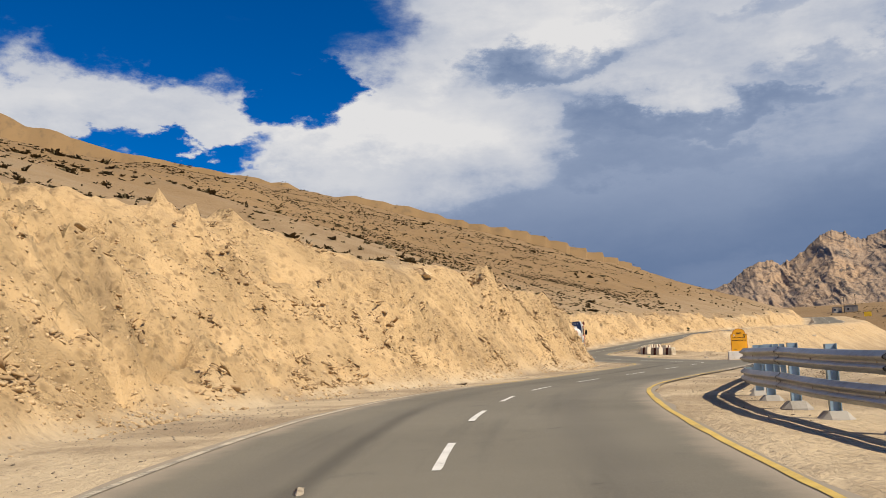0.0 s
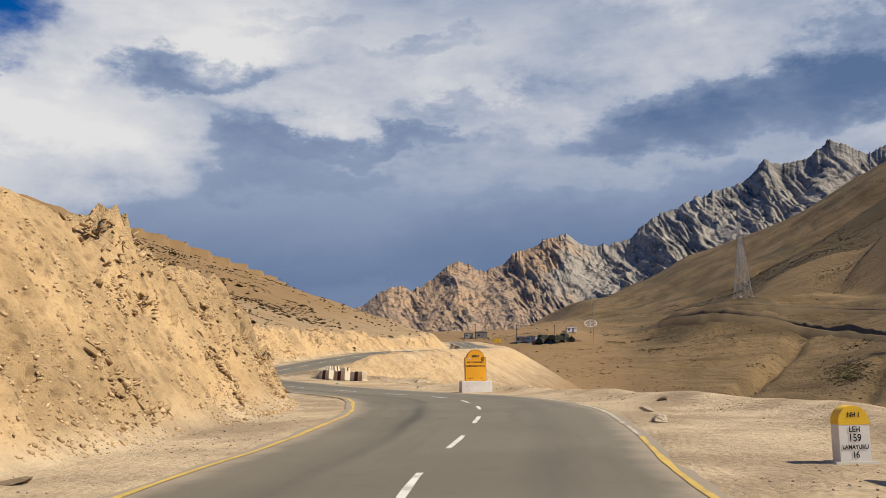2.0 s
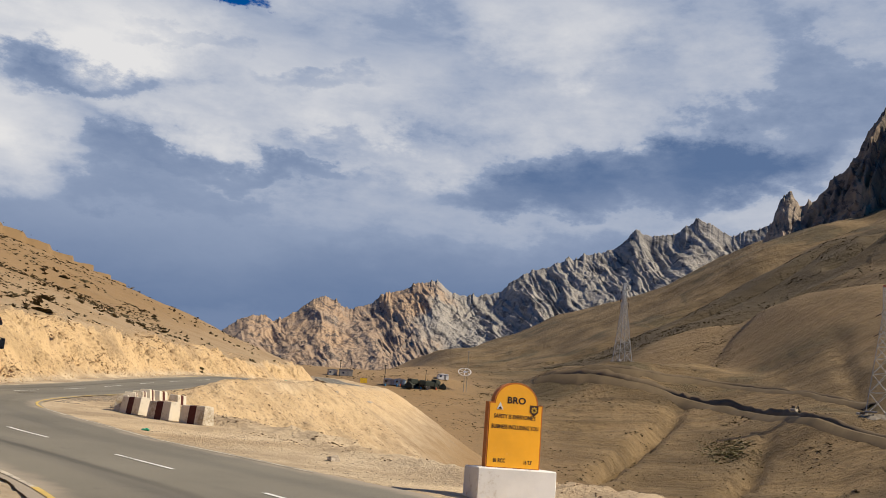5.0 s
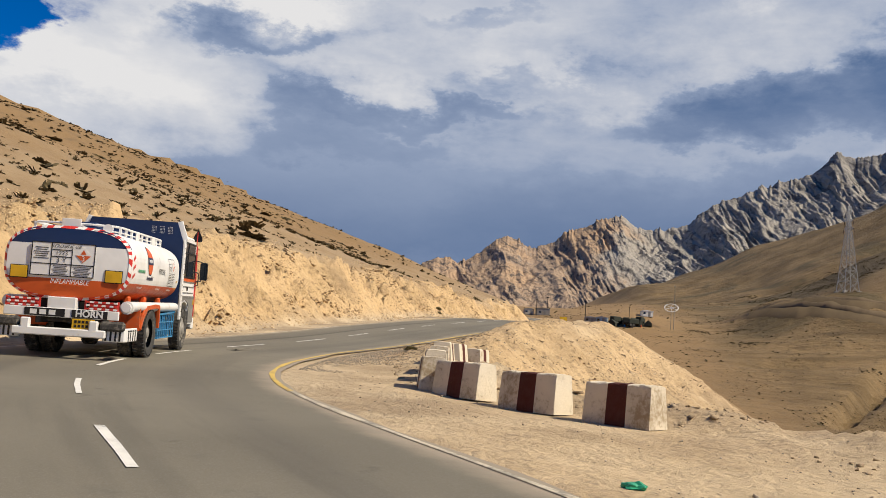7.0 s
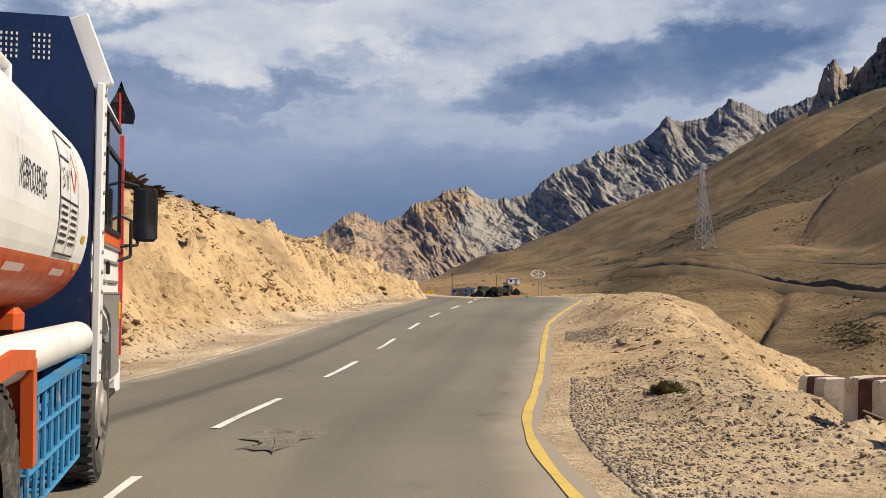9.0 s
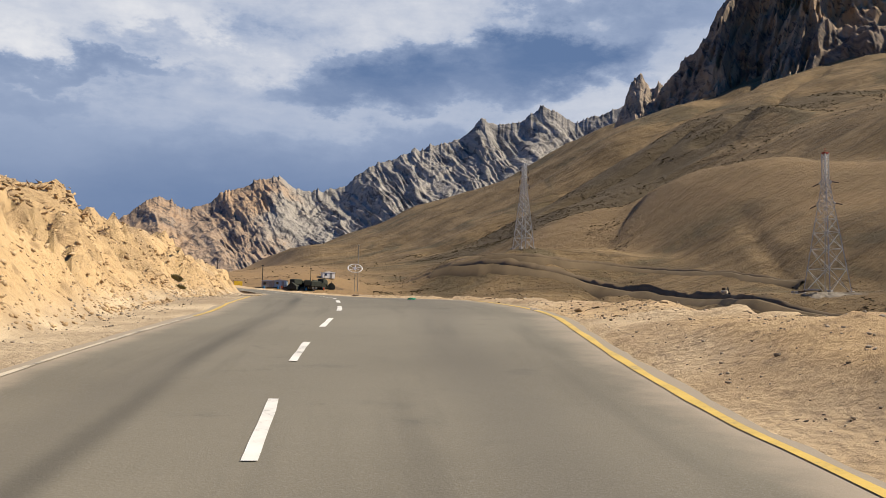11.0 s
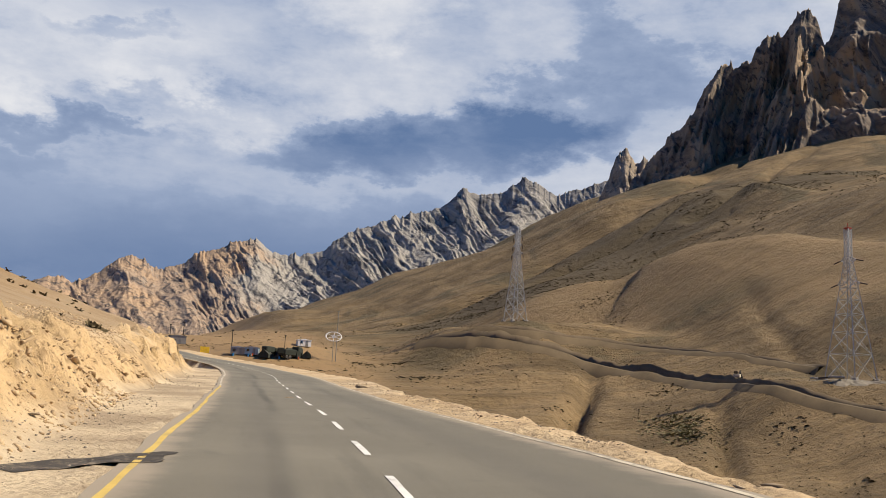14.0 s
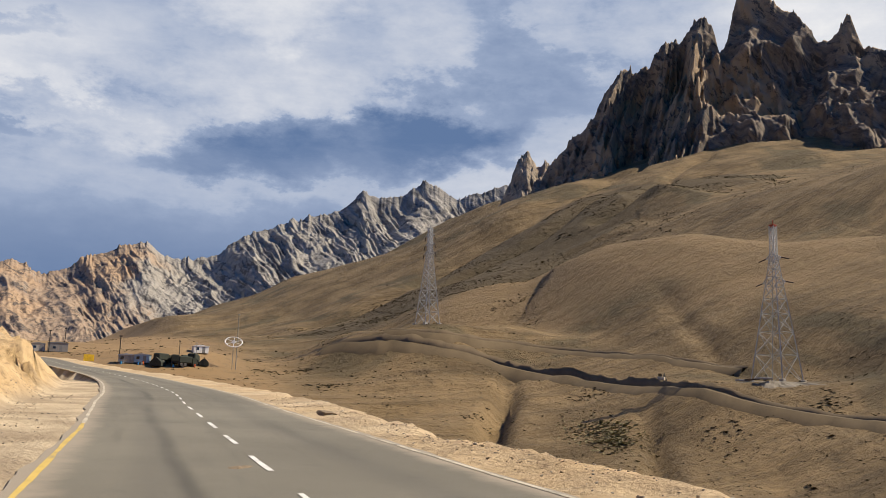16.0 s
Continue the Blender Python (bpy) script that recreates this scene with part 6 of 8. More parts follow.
# ---- orange roadside sign ----
def border_sign():
    x0, y0 = 22.585, 77.6
    z0 = height(x0, y0)
    zt = min(z0, 0.12)
    S = root("road_sign", x0, y0, zt, 0, "orange arched masonry road safety sign on a white plinth", "road sign")
    base = Geo().box((0, 0, 0.235), (1.45, 0.66, 0.57), 0.02)
    part("plinth", base, LIMEWASH, S, "limewashed white plinth")
    def outline(g=0.0):
        w, sh = 0.505 - g, 1.62
        o = [(-w, 0.51 + g), (w, 0.51 + g), (w, sh - g), (0.41 - g, sh - g + 0.0)]
        o += [((0.41 - g) * math.cos(a), sh - g + (0.36 - g * 0.3) * math.sin(a)) for a in np.linspace(0.05, math.pi - 0.05, 22)]
        return o + [(-0.41 + g, sh - g), (-w, sh - g)]
    part("body", Geo().slab(outline(), lambda u, v, d: (u, d, v), -0.08, 0.08), SIGN_EDGE, S, "red-brown painted edge")
    part("face", Geo().slab(outline(0.022), lambda u, v, d: (u, d, v), -0.087, -0.075), SIGN_ORANGE, S, "orange painted face")
    part("back", Geo().slab(outline(0.022), lambda u, v, d: (u, d, v), 0.075, 0.087), SIGN_ORANGE, S)
    ink = BLACK
    def f(cx, cz):
        return lambda u, v: (cx + u, -0.091, cz + v)
    lettering("BRO", 0.155, f(0.0, 1.665), ink, S, squeeze=1.15, bold=0.004)
    lettering("SAFETY IS EVRRYONE'S", 0.098, f(-0.015, 1.385), ink, S, squeeze=0.78, bold=0.002)
    lettering("BUSINESS INCLUDING YOU", 0.098, f(0.0, 1.21), ink, S, squeeze=0.73, bold=0.002)
    lettering("81 RCC", 0.092, f(-0.26, 0.64), ink, S, squeeze=0.75, bold=0.002)
    lettering("16 T.F", 0.088, f(0.27, 0.63), ink, S, squeeze=0.70, bold=0.002)
    e = Geo()
    e.slab([(-0.36, 1.50), (-0.24, 1.50), (-0.30, 1.63)], lambda u, v, d: (u, d, v), -0.093, -0.086, 0)
    e.slab([(-0.34, 1.51), (-0.26, 1.51), (-0.30, 1.55)], lambda u, v, d: (u, d, v), -0.097, -0.090, 1)
    part("left_emblem", e, [LIMEWASH, EMBLEM_DARK], S, "white triangular emblem")
    e = Geo()
    e.slab([(0.26, 1.61), (0.42, 1.61), (0.42, 1.49), (0.34, 1.42), (0.26, 1.49)], lambda u, v, d: (u, d, v), -0.093, -0.086, 0)
    for k in range(8):
        a = k * math.pi / 4
        c, s = math.cos(a), math.sin(a)
        e.slab([(0.34 + 0.02 * c, 1.53 + 0.02 * s), (0.34 + 0.045 * math.cos(a - 0.3), 1.53 + 0.045 * math.sin(a - 0.3)), (0.34 + 0.06 * c, 1.53 + 0.06 * s), (0.34 + 0.045 * math.cos(a + 0.3), 1.53 + 0.045 * math.sin(a + 0.3))],
               lambda u, v, d: (u, d, v), -0.097, -0.090, 1)
    part("shield_emblem", e, [EMBLEM_DARK, STONE_YELLOW], S, "dark shield emblem with a rosette")


border_sign()


# ---- kilometre stone ----
def milestone():
    x0, y0 = 20.35, 45.0
    K = root("kilometre_stone", x0, y0, height(x0, y0) - 0.03, 8, "white kilometre stone with a yellow rounded top", "milestone")
    w = 0.195
    low = [(-w, -0.1), (w, -0.1), (w, 0.50), (-w, 0.50)]
    top = [(-w, 0.50), (w, 0.50)] + [(w * math.cos(a), 0.54 + w * 1.0 * math.sin(a)) for a in np.linspace(0.0, math.pi, 20)]
    part("body", Geo().slab(low, lambda u, v, d: (u, d, v), -0.11, 0.11), LIMEWASH, K, "white painted body")
    part("top", Geo().slab(top, lambda u, v, d: (u, d, v), -0.113, 0.113), STONE_YELLOW, K, "yellow painted top")
    def f(cx, cz):
        return lambda u, v: (cx + u, -0.118, cz + v)
    for t, s, z in (("NH 1", 0.085, 0.62), ("LEH", 0.10, 0.44), ("159", 0.13, 0.335), ("LAMAYURU", 0.075, 0.225), ("16", 0.11, 0.13)):
        lettering(t, s, f(0, z), BLACK, K, squeeze=0.85, bold=0.002)
    part("footing", Geo().box((0, 0, 0.0), (0.62, 0.40, 0.10), 0.03), CONCRETE, K, "rough concrete footing")


milestone()


# ---- guard rail ----
RAIL_LINE = [(20.2, 43.0), (19.75, 41.0), (19.3, 38.8), (18.9, 36.8), (18.6, 35.2), (18.36, 33.4), (18.28, 31.8), (18.3, 30.2), (18.42, 28.5), (18.6, 26.7), (19.05, 24.5), (20.1, 20.5), (21.8, 15.5), (24.0, 10.0)]

def guard_rail():
    q, s = spline(RAIL_LINE, 0.25)
    zs = np.array([float(np.interp(y, PY, PZ)) for y in q[:, 1]]) + 0.02
    tg = np.gradient(q, axis=0)
    tg /= np.linalg.norm(tg, axis=1)[:, None]
    side = np.stack([tg[:, 1], -tg[:, 0]], -1)      # towards the road, as the line runs south
    G = root("guard_rail", 0, 0, 0, 0, "galvanised double steel guard rail on bluish posts", "guard rail")
    wave = [(0.0, -0.155), (0.012, -0.150), (0.016, -0.128), (0.078, -0.088), (0.082, -0.06), (0.020, -0.024), (0.014, 0.0), (0.020, 0.024), (0.082, 0.06), (0.078, 0.088), (0.016, 0.128), (0.012, 0.150), (0.0, 0.155)]
    for zc, name in ((0.735, "upper_beam"), (0.355, "lower_beam")):
        v, f = [], []
        for i in range(len(q)):
            for th in (0.0, -0.006):
                for o, h in wave:
                    # face the traffic
                    v.append((q[i, 0] + side[i, 0] * (o + th), q[i, 1] + side[i, 1] * (o + th), zs[i] + zc + 0.85 * h))
        m = len(wave)
        for i in range(len(q) - 1):
            a, b = i * 2 * m, (i + 1) * 2 * m
            for j in range(m - 1):
                f.append((a + j, b + j, b + j + 1, a + j + 1))
                f.append((a + m + j, a + m + j + 1, b + m + j + 1, b + m + j))
            f.append((a, a + m, b + m, b))
            f.append((a + m - 1, b + m - 1, b + 2 * m - 1, a + 2 * m - 1))
        link_mesh(name, v, f, GALVANISED, True, G, "corrugated galvanised steel beam")
        # rounded shoe at the near end of the beam
        e = Geo()
        c = Vector((q[0, 0], q[0, 1], zs[0] + zc))
        t0, s0 = Vector((-tg[0, 0], -tg[0, 1], 0)), Vector((side[0, 0], side[0, 1], 0))
        arc = [c + s0 * 0.04 + t0 * (0.16 * math.sin(a)) + s0 * (-0.10 * (1 - math.cos(a))) for a in np.linspace(0, math.pi * 0.8, 9)]
        for p0, p1 in zip(arc[:-1], arc[1:]):
            up = Vector((0, 0, 0.125))
            nrm = (p1 - p0).cross(up).normalized() * 0.004
            e.add([p0 - up, p1 - up, p1 + up, p0 + up, p0 - up + nrm, p1 - up + nrm, p1 + up + nrm, p0 + up + nrm], [(0, 1, 2, 3), (7, 6, 5, 4), (3, 2, 6, 7), (1, 0, 4, 5)])
        part("end_shoe", e, GALVANISED, G, "rounded beam end", True)
        # lapped joints, each with the dark edge of the overlap
        for i in range(9, len(q) - 3, 16):
            for nm, i0, i1, lift, mat in (("splice", i, i + 1, 0.008, GALVANISED), ("joint_edge", i + 1, i + 1, 0.010, UNDERSIDE)):
                ends = [(q[i0], side[i0], zs[i0]), (q[i1] + (tg[i1] * 0.035 if i0 == i1 else 0), side[i1], zs[i1])]
                sv = [(p[0] + sd[0] * (o + lift), p[1] + sd[1] * (o + lift), zz + zc + 0.87 * h) for p, sd, zz in ends for o, h in wave]
                link_mesh(nm, sv, [(j, m + j, m + j + 1, j + 1) for j in range(m - 1)], mat, nm == "splice", G)
    step = int(2.0 / 0.25)
    for i in range(1, len(q), step):
        s0 = Vector((side[i, 0], side[i, 1], 0))
        t0 = Vector((tg[i, 0], tg[i, 1], 0))
        c = Vector((q[i, 0], q[i, 1], 0)) - s0 * 0.24
        rot = Matrix((t0, s0, Vector((0, 0, 1)))).transposed()
        g = Geo()
        z0, zt = zs[i] - 0.25, zs[i] + 0.92
        for d, sz in ((0.0, (0.012, 0.15)), ):
            g.box((c.x, c.y, (z0 + zt) / 2), (0.010, 0.15, zt - z0), 0.0, 0, rot)
        for d in (-0.07, 0.07):
            p = c + s0 * d + t0 * 0.03
            g.box((p.x, p.y, (z0 + zt) / 2), (0.07, 0.010, zt - z0), 0.0, 0, rot)
        post = part("post", g, POST_STEEL, G, "bluish steel channel post")
        for zc in (0.735, 0.355):
            p = c + s0 * 0.16
            part("spacer", Geo().box((p.x, p.y, zs[i] + zc), (0.09, 0.17, 0.22), 0.006, 0, rot), POST_STEEL, post)
            b = c + s0 * 0.245 + Vector((0, 0, zs[i] + zc))
            part("bolt", Geo().rod(b, b + s0 * 0.02, 0.018, n=6), DUSTY_STEEL, post)
        part("footing", Geo().box((c.x, c.y, zs[i] - 0.10), (0.46, 0.44, 0.30), 0.11, 0, rot), CONCRETE, post, "rough concrete footing")


guard_rail()


# ---- painted concrete barrier blocks ----
def barrier_block(i, x, y, az, length=1.12):
    rng = random.Random(60 + i)
    z = min(height(x, y), float(np.interp(y, PY, PZ)) + 0.12) - (0.05 if i > 2 else 0.01)
    B = root("barrier_block", x, y, z, az, "chipped white concrete block with maroon bands", "concrete barrier", "barrier blocks along the bend")
    B.rotation_euler.y += radians(rng.uniform(-2, 2))
    g = Geo()
    nl = 21
    ys = np.linspace(-length / 2, length / 2, nl)
    prof = [(-0.245, 0.0), (-0.240, 0.10), (-0.220, 0.32), (-0.199, 0.54), (-0.192, 0.588), (-0.176, 0.607), (0.0, 0.614), (0.176, 0.607), (0.192, 0.588), (0.199, 0.54), (0.220, 0.32), (0.240, 0.10), (0.245, 0.0)]
    m = len(prof)
    v = []
    for k, yy in enumerate(ys):
        last = k in (0, nl - 1)
        for j, (px, pz) in enumerate(prof):
            chip = rng.uniform(0, 0.022) if j in (4, 5, 7, 8) else rng.uniform(0, 0.006)
            v.append((px * (1 - chip - 0.03 * last), yy * (1 - 0.03 * (pz / 0.61)), pz * (1 - chip - 0.012 * last)))
    for k in range(nl - 1):
        u = (k + 0.5) / (nl - 1)
        band = 1 if 0.33 < u < 0.64 else 0
        for j in range(m - 1):
            g.add([v[k * m + j], v[(k + 1) * m + j], v[(k + 1) * m + j + 1], v[k * m + j + 1]], [(0, 1, 2, 3)], band)
    for k in (0, nl - 1):
        g.add([v[k * m + j] for j in range(m)], [tuple(range(m))], 0)
    part("block", g, [BARRIER_WHITE, BARRIER_RED], B)
    return B


for i, (x, y, az) in enumerate(((18.6, 94.2, -38), (17.62, 95.55, -37), (16.72, 96.95, -33), (16.3, 98.05, 4), (16.58, 99.8, 6), (16.92, 101.65, 10), (17.28, 103.5, 13), (17.8, 105.02, 20), (18.7, 106.95, 24))):
    barrier_block(i, x, y, az)


# ---- far hillside: track cuts, towers, camp ----
TRACK_EARTH = make_paint("trodden_track_earth", (0.14, 0.10, 0.054), 0.95, (0.10, 0.074, 0.042), 0.45, 0.6, bump=0.4)
CUT_EARTH = make_paint("dark_cut_earth", (0.155, 0.113, 0.067), 0.95, (0.09, 0.068, 0.043), 0.45, 0.8, bump=0.6)

def hill_track(name, pts, wide, deep, label):
    """A bulldozed bench: level strip with a loose outer edge, and the raw face cut above it."""
    q, s = spline(pts, 1.5)
    tg = np.gradient(q, axis=0)
    tg /= np.linalg.norm(tg, axis=1)[:, None]
    out = np.stack([-tg[:, 1], tg[:, 0]], -1)
    # downhill side
    za = terrain(q[:, 0] + out[:, 0] * 4, q[:, 1] + out[:, 1] * 4, False)[0]
    zb = terrain(q[:, 0] - out[:, 0] * 4, q[:, 1] - out[:, 1] * 4, False)[0]
    if np.mean(za) > np.mean(zb):
        out = -out
    z0 = terrain(q[:, 0], q[:, 1], False)[0]
    for _ in range(160):
        z0[1:-1] = 0.25 * z0[:-2] + 0.5 * z0[1:-1] + 0.25 * z0[2:]
    n = fbm(s, s * 0, 5.0, 4, 401)
    m = fbm(s, s * 0, 3.0, 4, 402)
    T = new(name)
    tagged(T, label, "dirt track", kind="structure")

    def ground_at(o):
        return terrain(q[:, 0] + out[:, 0] * o, q[:, 1] + out[:, 1] * o, False)[0]

    def sheet(nm, offs, mat):
        P = np.stack([np.stack([q[:, 0] + out[:, 0] * o, q[:, 1] + out[:, 1] * o, h], -1) for o, h in offs], 1)
        ob = grid_mesh(nm, P[..., 0], P[..., 1], P[..., 2], mat, False)
        ob.parent = T
    bed = np.maximum(z0, ground_at(-wide * 0.15)) + 0.15
    inner, lip, back = -wide * 0.3 + 0.2 * m, -wide * 0.5 + 0.4 * m, -wide * 1.2
    sheet("bench", [(wide * 1.7 + n, ground_at(wide * 1.7) - 0.6), (wide * 0.7 + 0.4 * n, bed - 0.1 + 0.1 * m), (wide * 0.2, bed), (inner, bed + 0.02)], TRACK_EARTH)
    sheet("cut_face", [(inner, bed), (lip, np.maximum(ground_at(lip), bed) + deep * np.interp(s / s[-1], [0.0, 0.12, 0.5, 0.66, 1.0], [0.3, 1.0, 1.0, 0.5, 0.35]) * (0.45 + 0.3 * n)), (back, ground_at(back) - 0.4)], CUT_EARTH)


hill_track("hill_track", [(188, 436), (198, 421), (211, 406), (227, 393), (234, 366), (233, 337), (228, 317), (229, 300), (233, 283), (237, 262), (240, 240), (243, 215)], 3.2, 3.9, "bulldozed dirt track along the brown hillside")
hill_track("hill_track", [(204, 424), (213, 413), (226, 407), (244, 402), (256, 390), (259, 371), (260, 350), (262, 334), (262, 322)], 2.4, 1.9, "upper dirt track leading to a steel tower")


INSULATOR = make_paint("brown_porcelain", (0.045, 0.022, 0.016), 0.35, (0.07, 0.04, 0.03), 0.3, 2.0)


def lattice_tower(x, y, top_z, base, crown, label, red_top):
    z0 = height(x, y) - 0.2
    hgt = top_z - z0
    T = root("lattice_tower", x, y, z0, 0, label, "transmission tower", "lattice towers on the far hillside")
    def half(h):
        u = h / hgt
        return base / 2 + (crown / 2 - base / 2) * min(u / 0.78, 1.0)
    levels = [0.0]
    h = 0.0
    while h < hgt * 0.97:
        h += max(1.55 * half(h), hgt * 0.045)
        levels.append(min(h, hgt * 0.97))
    corners = ((-1, -1), (1, -1), (1, 1), (-1, 1))
    for cx, cy in corners:
        g = Geo()
        for a, b in zip(levels[:-1], levels[1:]):
            g.bar((cx * half(a), cy * half(a), a), (cx * half(b), cy * half(b), b), 0.22 if a < hgt * 0.5 else 0.17, m=1 if red_top and a > hgt * 0.925 else 0)
        part("leg", g, [TOWER_STEEL, TOWER_RED], T)
    for k, (a, b) in enumerate(zip(levels[:-1], levels[1:])):
        ha, hb = half(a), half(b)
        mat = TOWER_RED if red_top and a > hgt * 0.925 else TOWER_STEEL
        w = 0.10
        for j in range(4):
            (x0, y0), (x1, y1) = corners[j], corners[(j + 1) % 4]
            part("brace", Geo().bar((x0 * ha, y0 * ha, a), (x1 * hb, y1 * hb, b), w), mat, T)
            part("brace", Geo().bar((x1 * ha, y1 * ha, a), (x0 * hb, y0 * hb, b), w), mat, T)
            if k:
                part("strut", Geo().bar((x0 * ha, y0 * ha, a), (x1 * ha, y1 * ha, a), w), mat, T)
    for u, reach in ((0.60, 1.9), (0.75, 1.6)) if red_top else ((0.70, 2.6), (0.79, 2.3), (0.88, 2.0)):
        h = hgt * u
        for sg in (1, -1):
            g = Geo()
            hw = half(h)
            tip = (0, sg * (hw + reach), h + 0.5)
            for cx in (-1, 1):
                g.bar((cx * hw, sg * hw, h), tip, 0.12).bar((cx * hw, sg * hw, h + 1.3), tip, 0.12).bar((cx * hw, sg * hw, h + 1.3), (cx * hw * 0.5, sg * (hw + reach * 0.5), h + 0.25), 0.08)
            part("cross_arm", g, TOWER_STEEL, T)
            part("insulator", Geo().rod(tip, (0, sg * (hw + reach + (2.2 if red_top else 0.5)), h - (0.1 if red_top else 1.2)), 0.16 if red_top else 0.12, n=8), INSULATOR, T, "dark brown insulator string")
    part("tip", Geo().rod((0, 0, hgt * 0.95), (0, 0, hgt), 0.10, n=6).box((0, 0, hgt * 0.97), (crown * 0.9, crown * 0.9, 0.2)), TOWER_RED if red_top else TOWER_STEEL, T)
    for cx, cy in corners:
        part("footing", Geo().box((cx * base / 2, cy * base / 2, 0.15), (1.3, 1.3, 1.4), 0.1), CONCRETE, T)


lattice_tower(220.6, 423.4, 71.5, 6.2, 1.2, "grey steel lattice transmission tower on the hillside", False)
lattice_tower(251.6, 306.0, 60.6, 9.6, 1.4, "steel lattice tower with a red and white top", True)
PAD_RUBBLE = make_paint("grey_rubble", (0.24, 0.205, 0.155), 0.95, (0.13, 0.11, 0.08), 0.5, 0.9, bump=0.8)
PAD = new("tower_platform")
zp = height(251.6, 306.0)
PAD.matrix_world = pose(251.6, 306.0, zp + 0.05, 0, 0, -30)
tagged(PAD, "levelled rubble platform with pale concrete slabs under the tower", "platform")
turn = radians(-30)
count = 72
verts, faces = [], []
lumpy = random.Random(77)
for k, (wide, sink) in enumerate(((0.0, 0.0), (1.0, 0.0), (1.12, 0.22), (1.35, 0.55), (1.65, 0.82), (2.0, 1.15))):
    for a in np.linspace(0, 2 * math.pi, count, endpoint=False):
        r = wide * (7.4 + 0.7 * math.sin(5 * a) + 0.4 * math.sin(11 * a + 1) + 0.5 * math.sin(3 * a + k))
        u, v = r * math.cos(a), r * math.sin(a)
        low = height(251.6 + u * math.cos(turn) - v * math.sin(turn), 306.0 + u * math.sin(turn) + v * math.cos(turn)) - zp - 0.35
        verts.append((u, v, -0.05 + sink * (min(low, -0.4) + 0.05) + (lumpy.uniform(-0.22, 0.22) if 1 < k < 5 else 0)))
    if k:
        for s in range(count):
            e = (s + 1) % count
            faces.append(((k - 1) * count + s, k * count + s, k * count + e, (k - 1) * count + e))
part("rubble_terrace", Geo().add(verts, faces), PAD_RUBBLE, PAD, "levelled rubble terrace")
DARK_STONE_WALL = make_paint("dark_stone_wall", (0.085, 0.06, 0.045), 0.95, (0.05, 0.038, 0.03), 0.4, 1.5)
part("retaining_wall", Geo().box((-7.6, -1.5, 0.40), (0.6, 8.5, 0.45), 0.06), DARK_STONE_WALL, PAD, "low dark brown stone retaining wall")
part("slab", Geo().box((-7.2, -7.6, 0.5), (3.6, 2.2, 0.5), 0.06), CONCRETE, PAD, "pale concrete slab")
part("slab", Geo().box((-6.4, 7.4, 0.5), (3.0, 2.4, 0.5), 0.06), CONCRETE, PAD, "pale concrete slab")


def excavator(x, y):
    E = root("excavator", x, y, height(x, y) + 0.3, 60, "small dusty excavator working beside the hill track", "excavator")
    part("track", Geo().box((-0.8, 0, 0.35), (0.45, 2.6, 0.7), 0.2), UNDERSIDE, E)
    part("track", Geo().box((0.8, 0, 0.35), (0.45, 2.6, 0.7), 0.2), UNDERSIDE, E)
    part("body", Geo().box((0, -0.4, 1.25), (1.9, 2.0, 1.0), 0.12), DUSTY_LINE, E, "pale dusty body")
    part("cab", Geo().box((-0.5, 0.4, 1.9), (0.9, 1.2, 1.5), 0.1), GLASS, E)
    part("boom", Geo().bar((0.3, 0.6, 1.3), (0.3, 2.6, 2.9), 0.3).bar((0.3, 2.6, 2.9), (0.3, 4.0, 1.4), 0.25), UNDERSIDE, E, "dark boom and arm")
    part("bucket", Geo().box((0.3, 4.1, 1.0), (0.8, 0.7, 0.7), 0.12), UNDERSIDE, E)


excavator(236.8, 332.7)

# hut, dish and camp by the road's far end
def hut(x, y, az, w, d, h, wall, roof, label, name="hut"):
    H = root(name, x, y, height(x, y) - 0.1, az, label, "hut", "huts and sheds of the camp")
    part("wall", Geo().box((0, 0, h / 2), (w, d, h), 0.03), wall, H)
    part("roof", Geo().slab([(-w / 2 - 0.2, h), (w / 2 + 0.2, h), (w / 2 + 0.2, h + 0.1), (0, h + 0.45), (-w / 2 - 0.2, h + 0.1)], lambda u, v, dd: (u, dd, v), -d / 2 - 0.15, d / 2 + 0.15), roof, H)
    part("door", Geo().box((0.8, -d / 2 - 0.01, 1.0), (0.9, 0.06, 1.95), 0.01), GREY_PAINT, H)
    part("window", Geo().box((-1.1, -d / 2 - 0.01, 1.35), (0.9, 0.06, 0.8), 0.01), GLASS, H)
    return H


hut(144.4, 438.0, 8, 4.6, 2.6, 2.1, LIMEWASH, WHITE, "white prefabricated hut on the slope")
hut(119.3, 430.5, 20, 4.4, 3.0, 2.2, DUSTY_STEEL, GALVANISED, "grey tin shed beside the road", "shed")
hut(123.4, 428.5, 30, 4.2, 3.0, 2.2, POST_STEEL, GALVANISED, "bluish tin shed of the camp", "shed")
hut(111.7, 476.0, 12, 6.0, 4.0, 2.8, DUSTY_STEEL, GREY_PAINT, "far grey shed beside the road", "shed")
hut(106.0, 478.0, 5, 4.0, 3.5, 2.4, CONCRETE, GREY_PAINT, "small concrete hut beside the road", "shed")


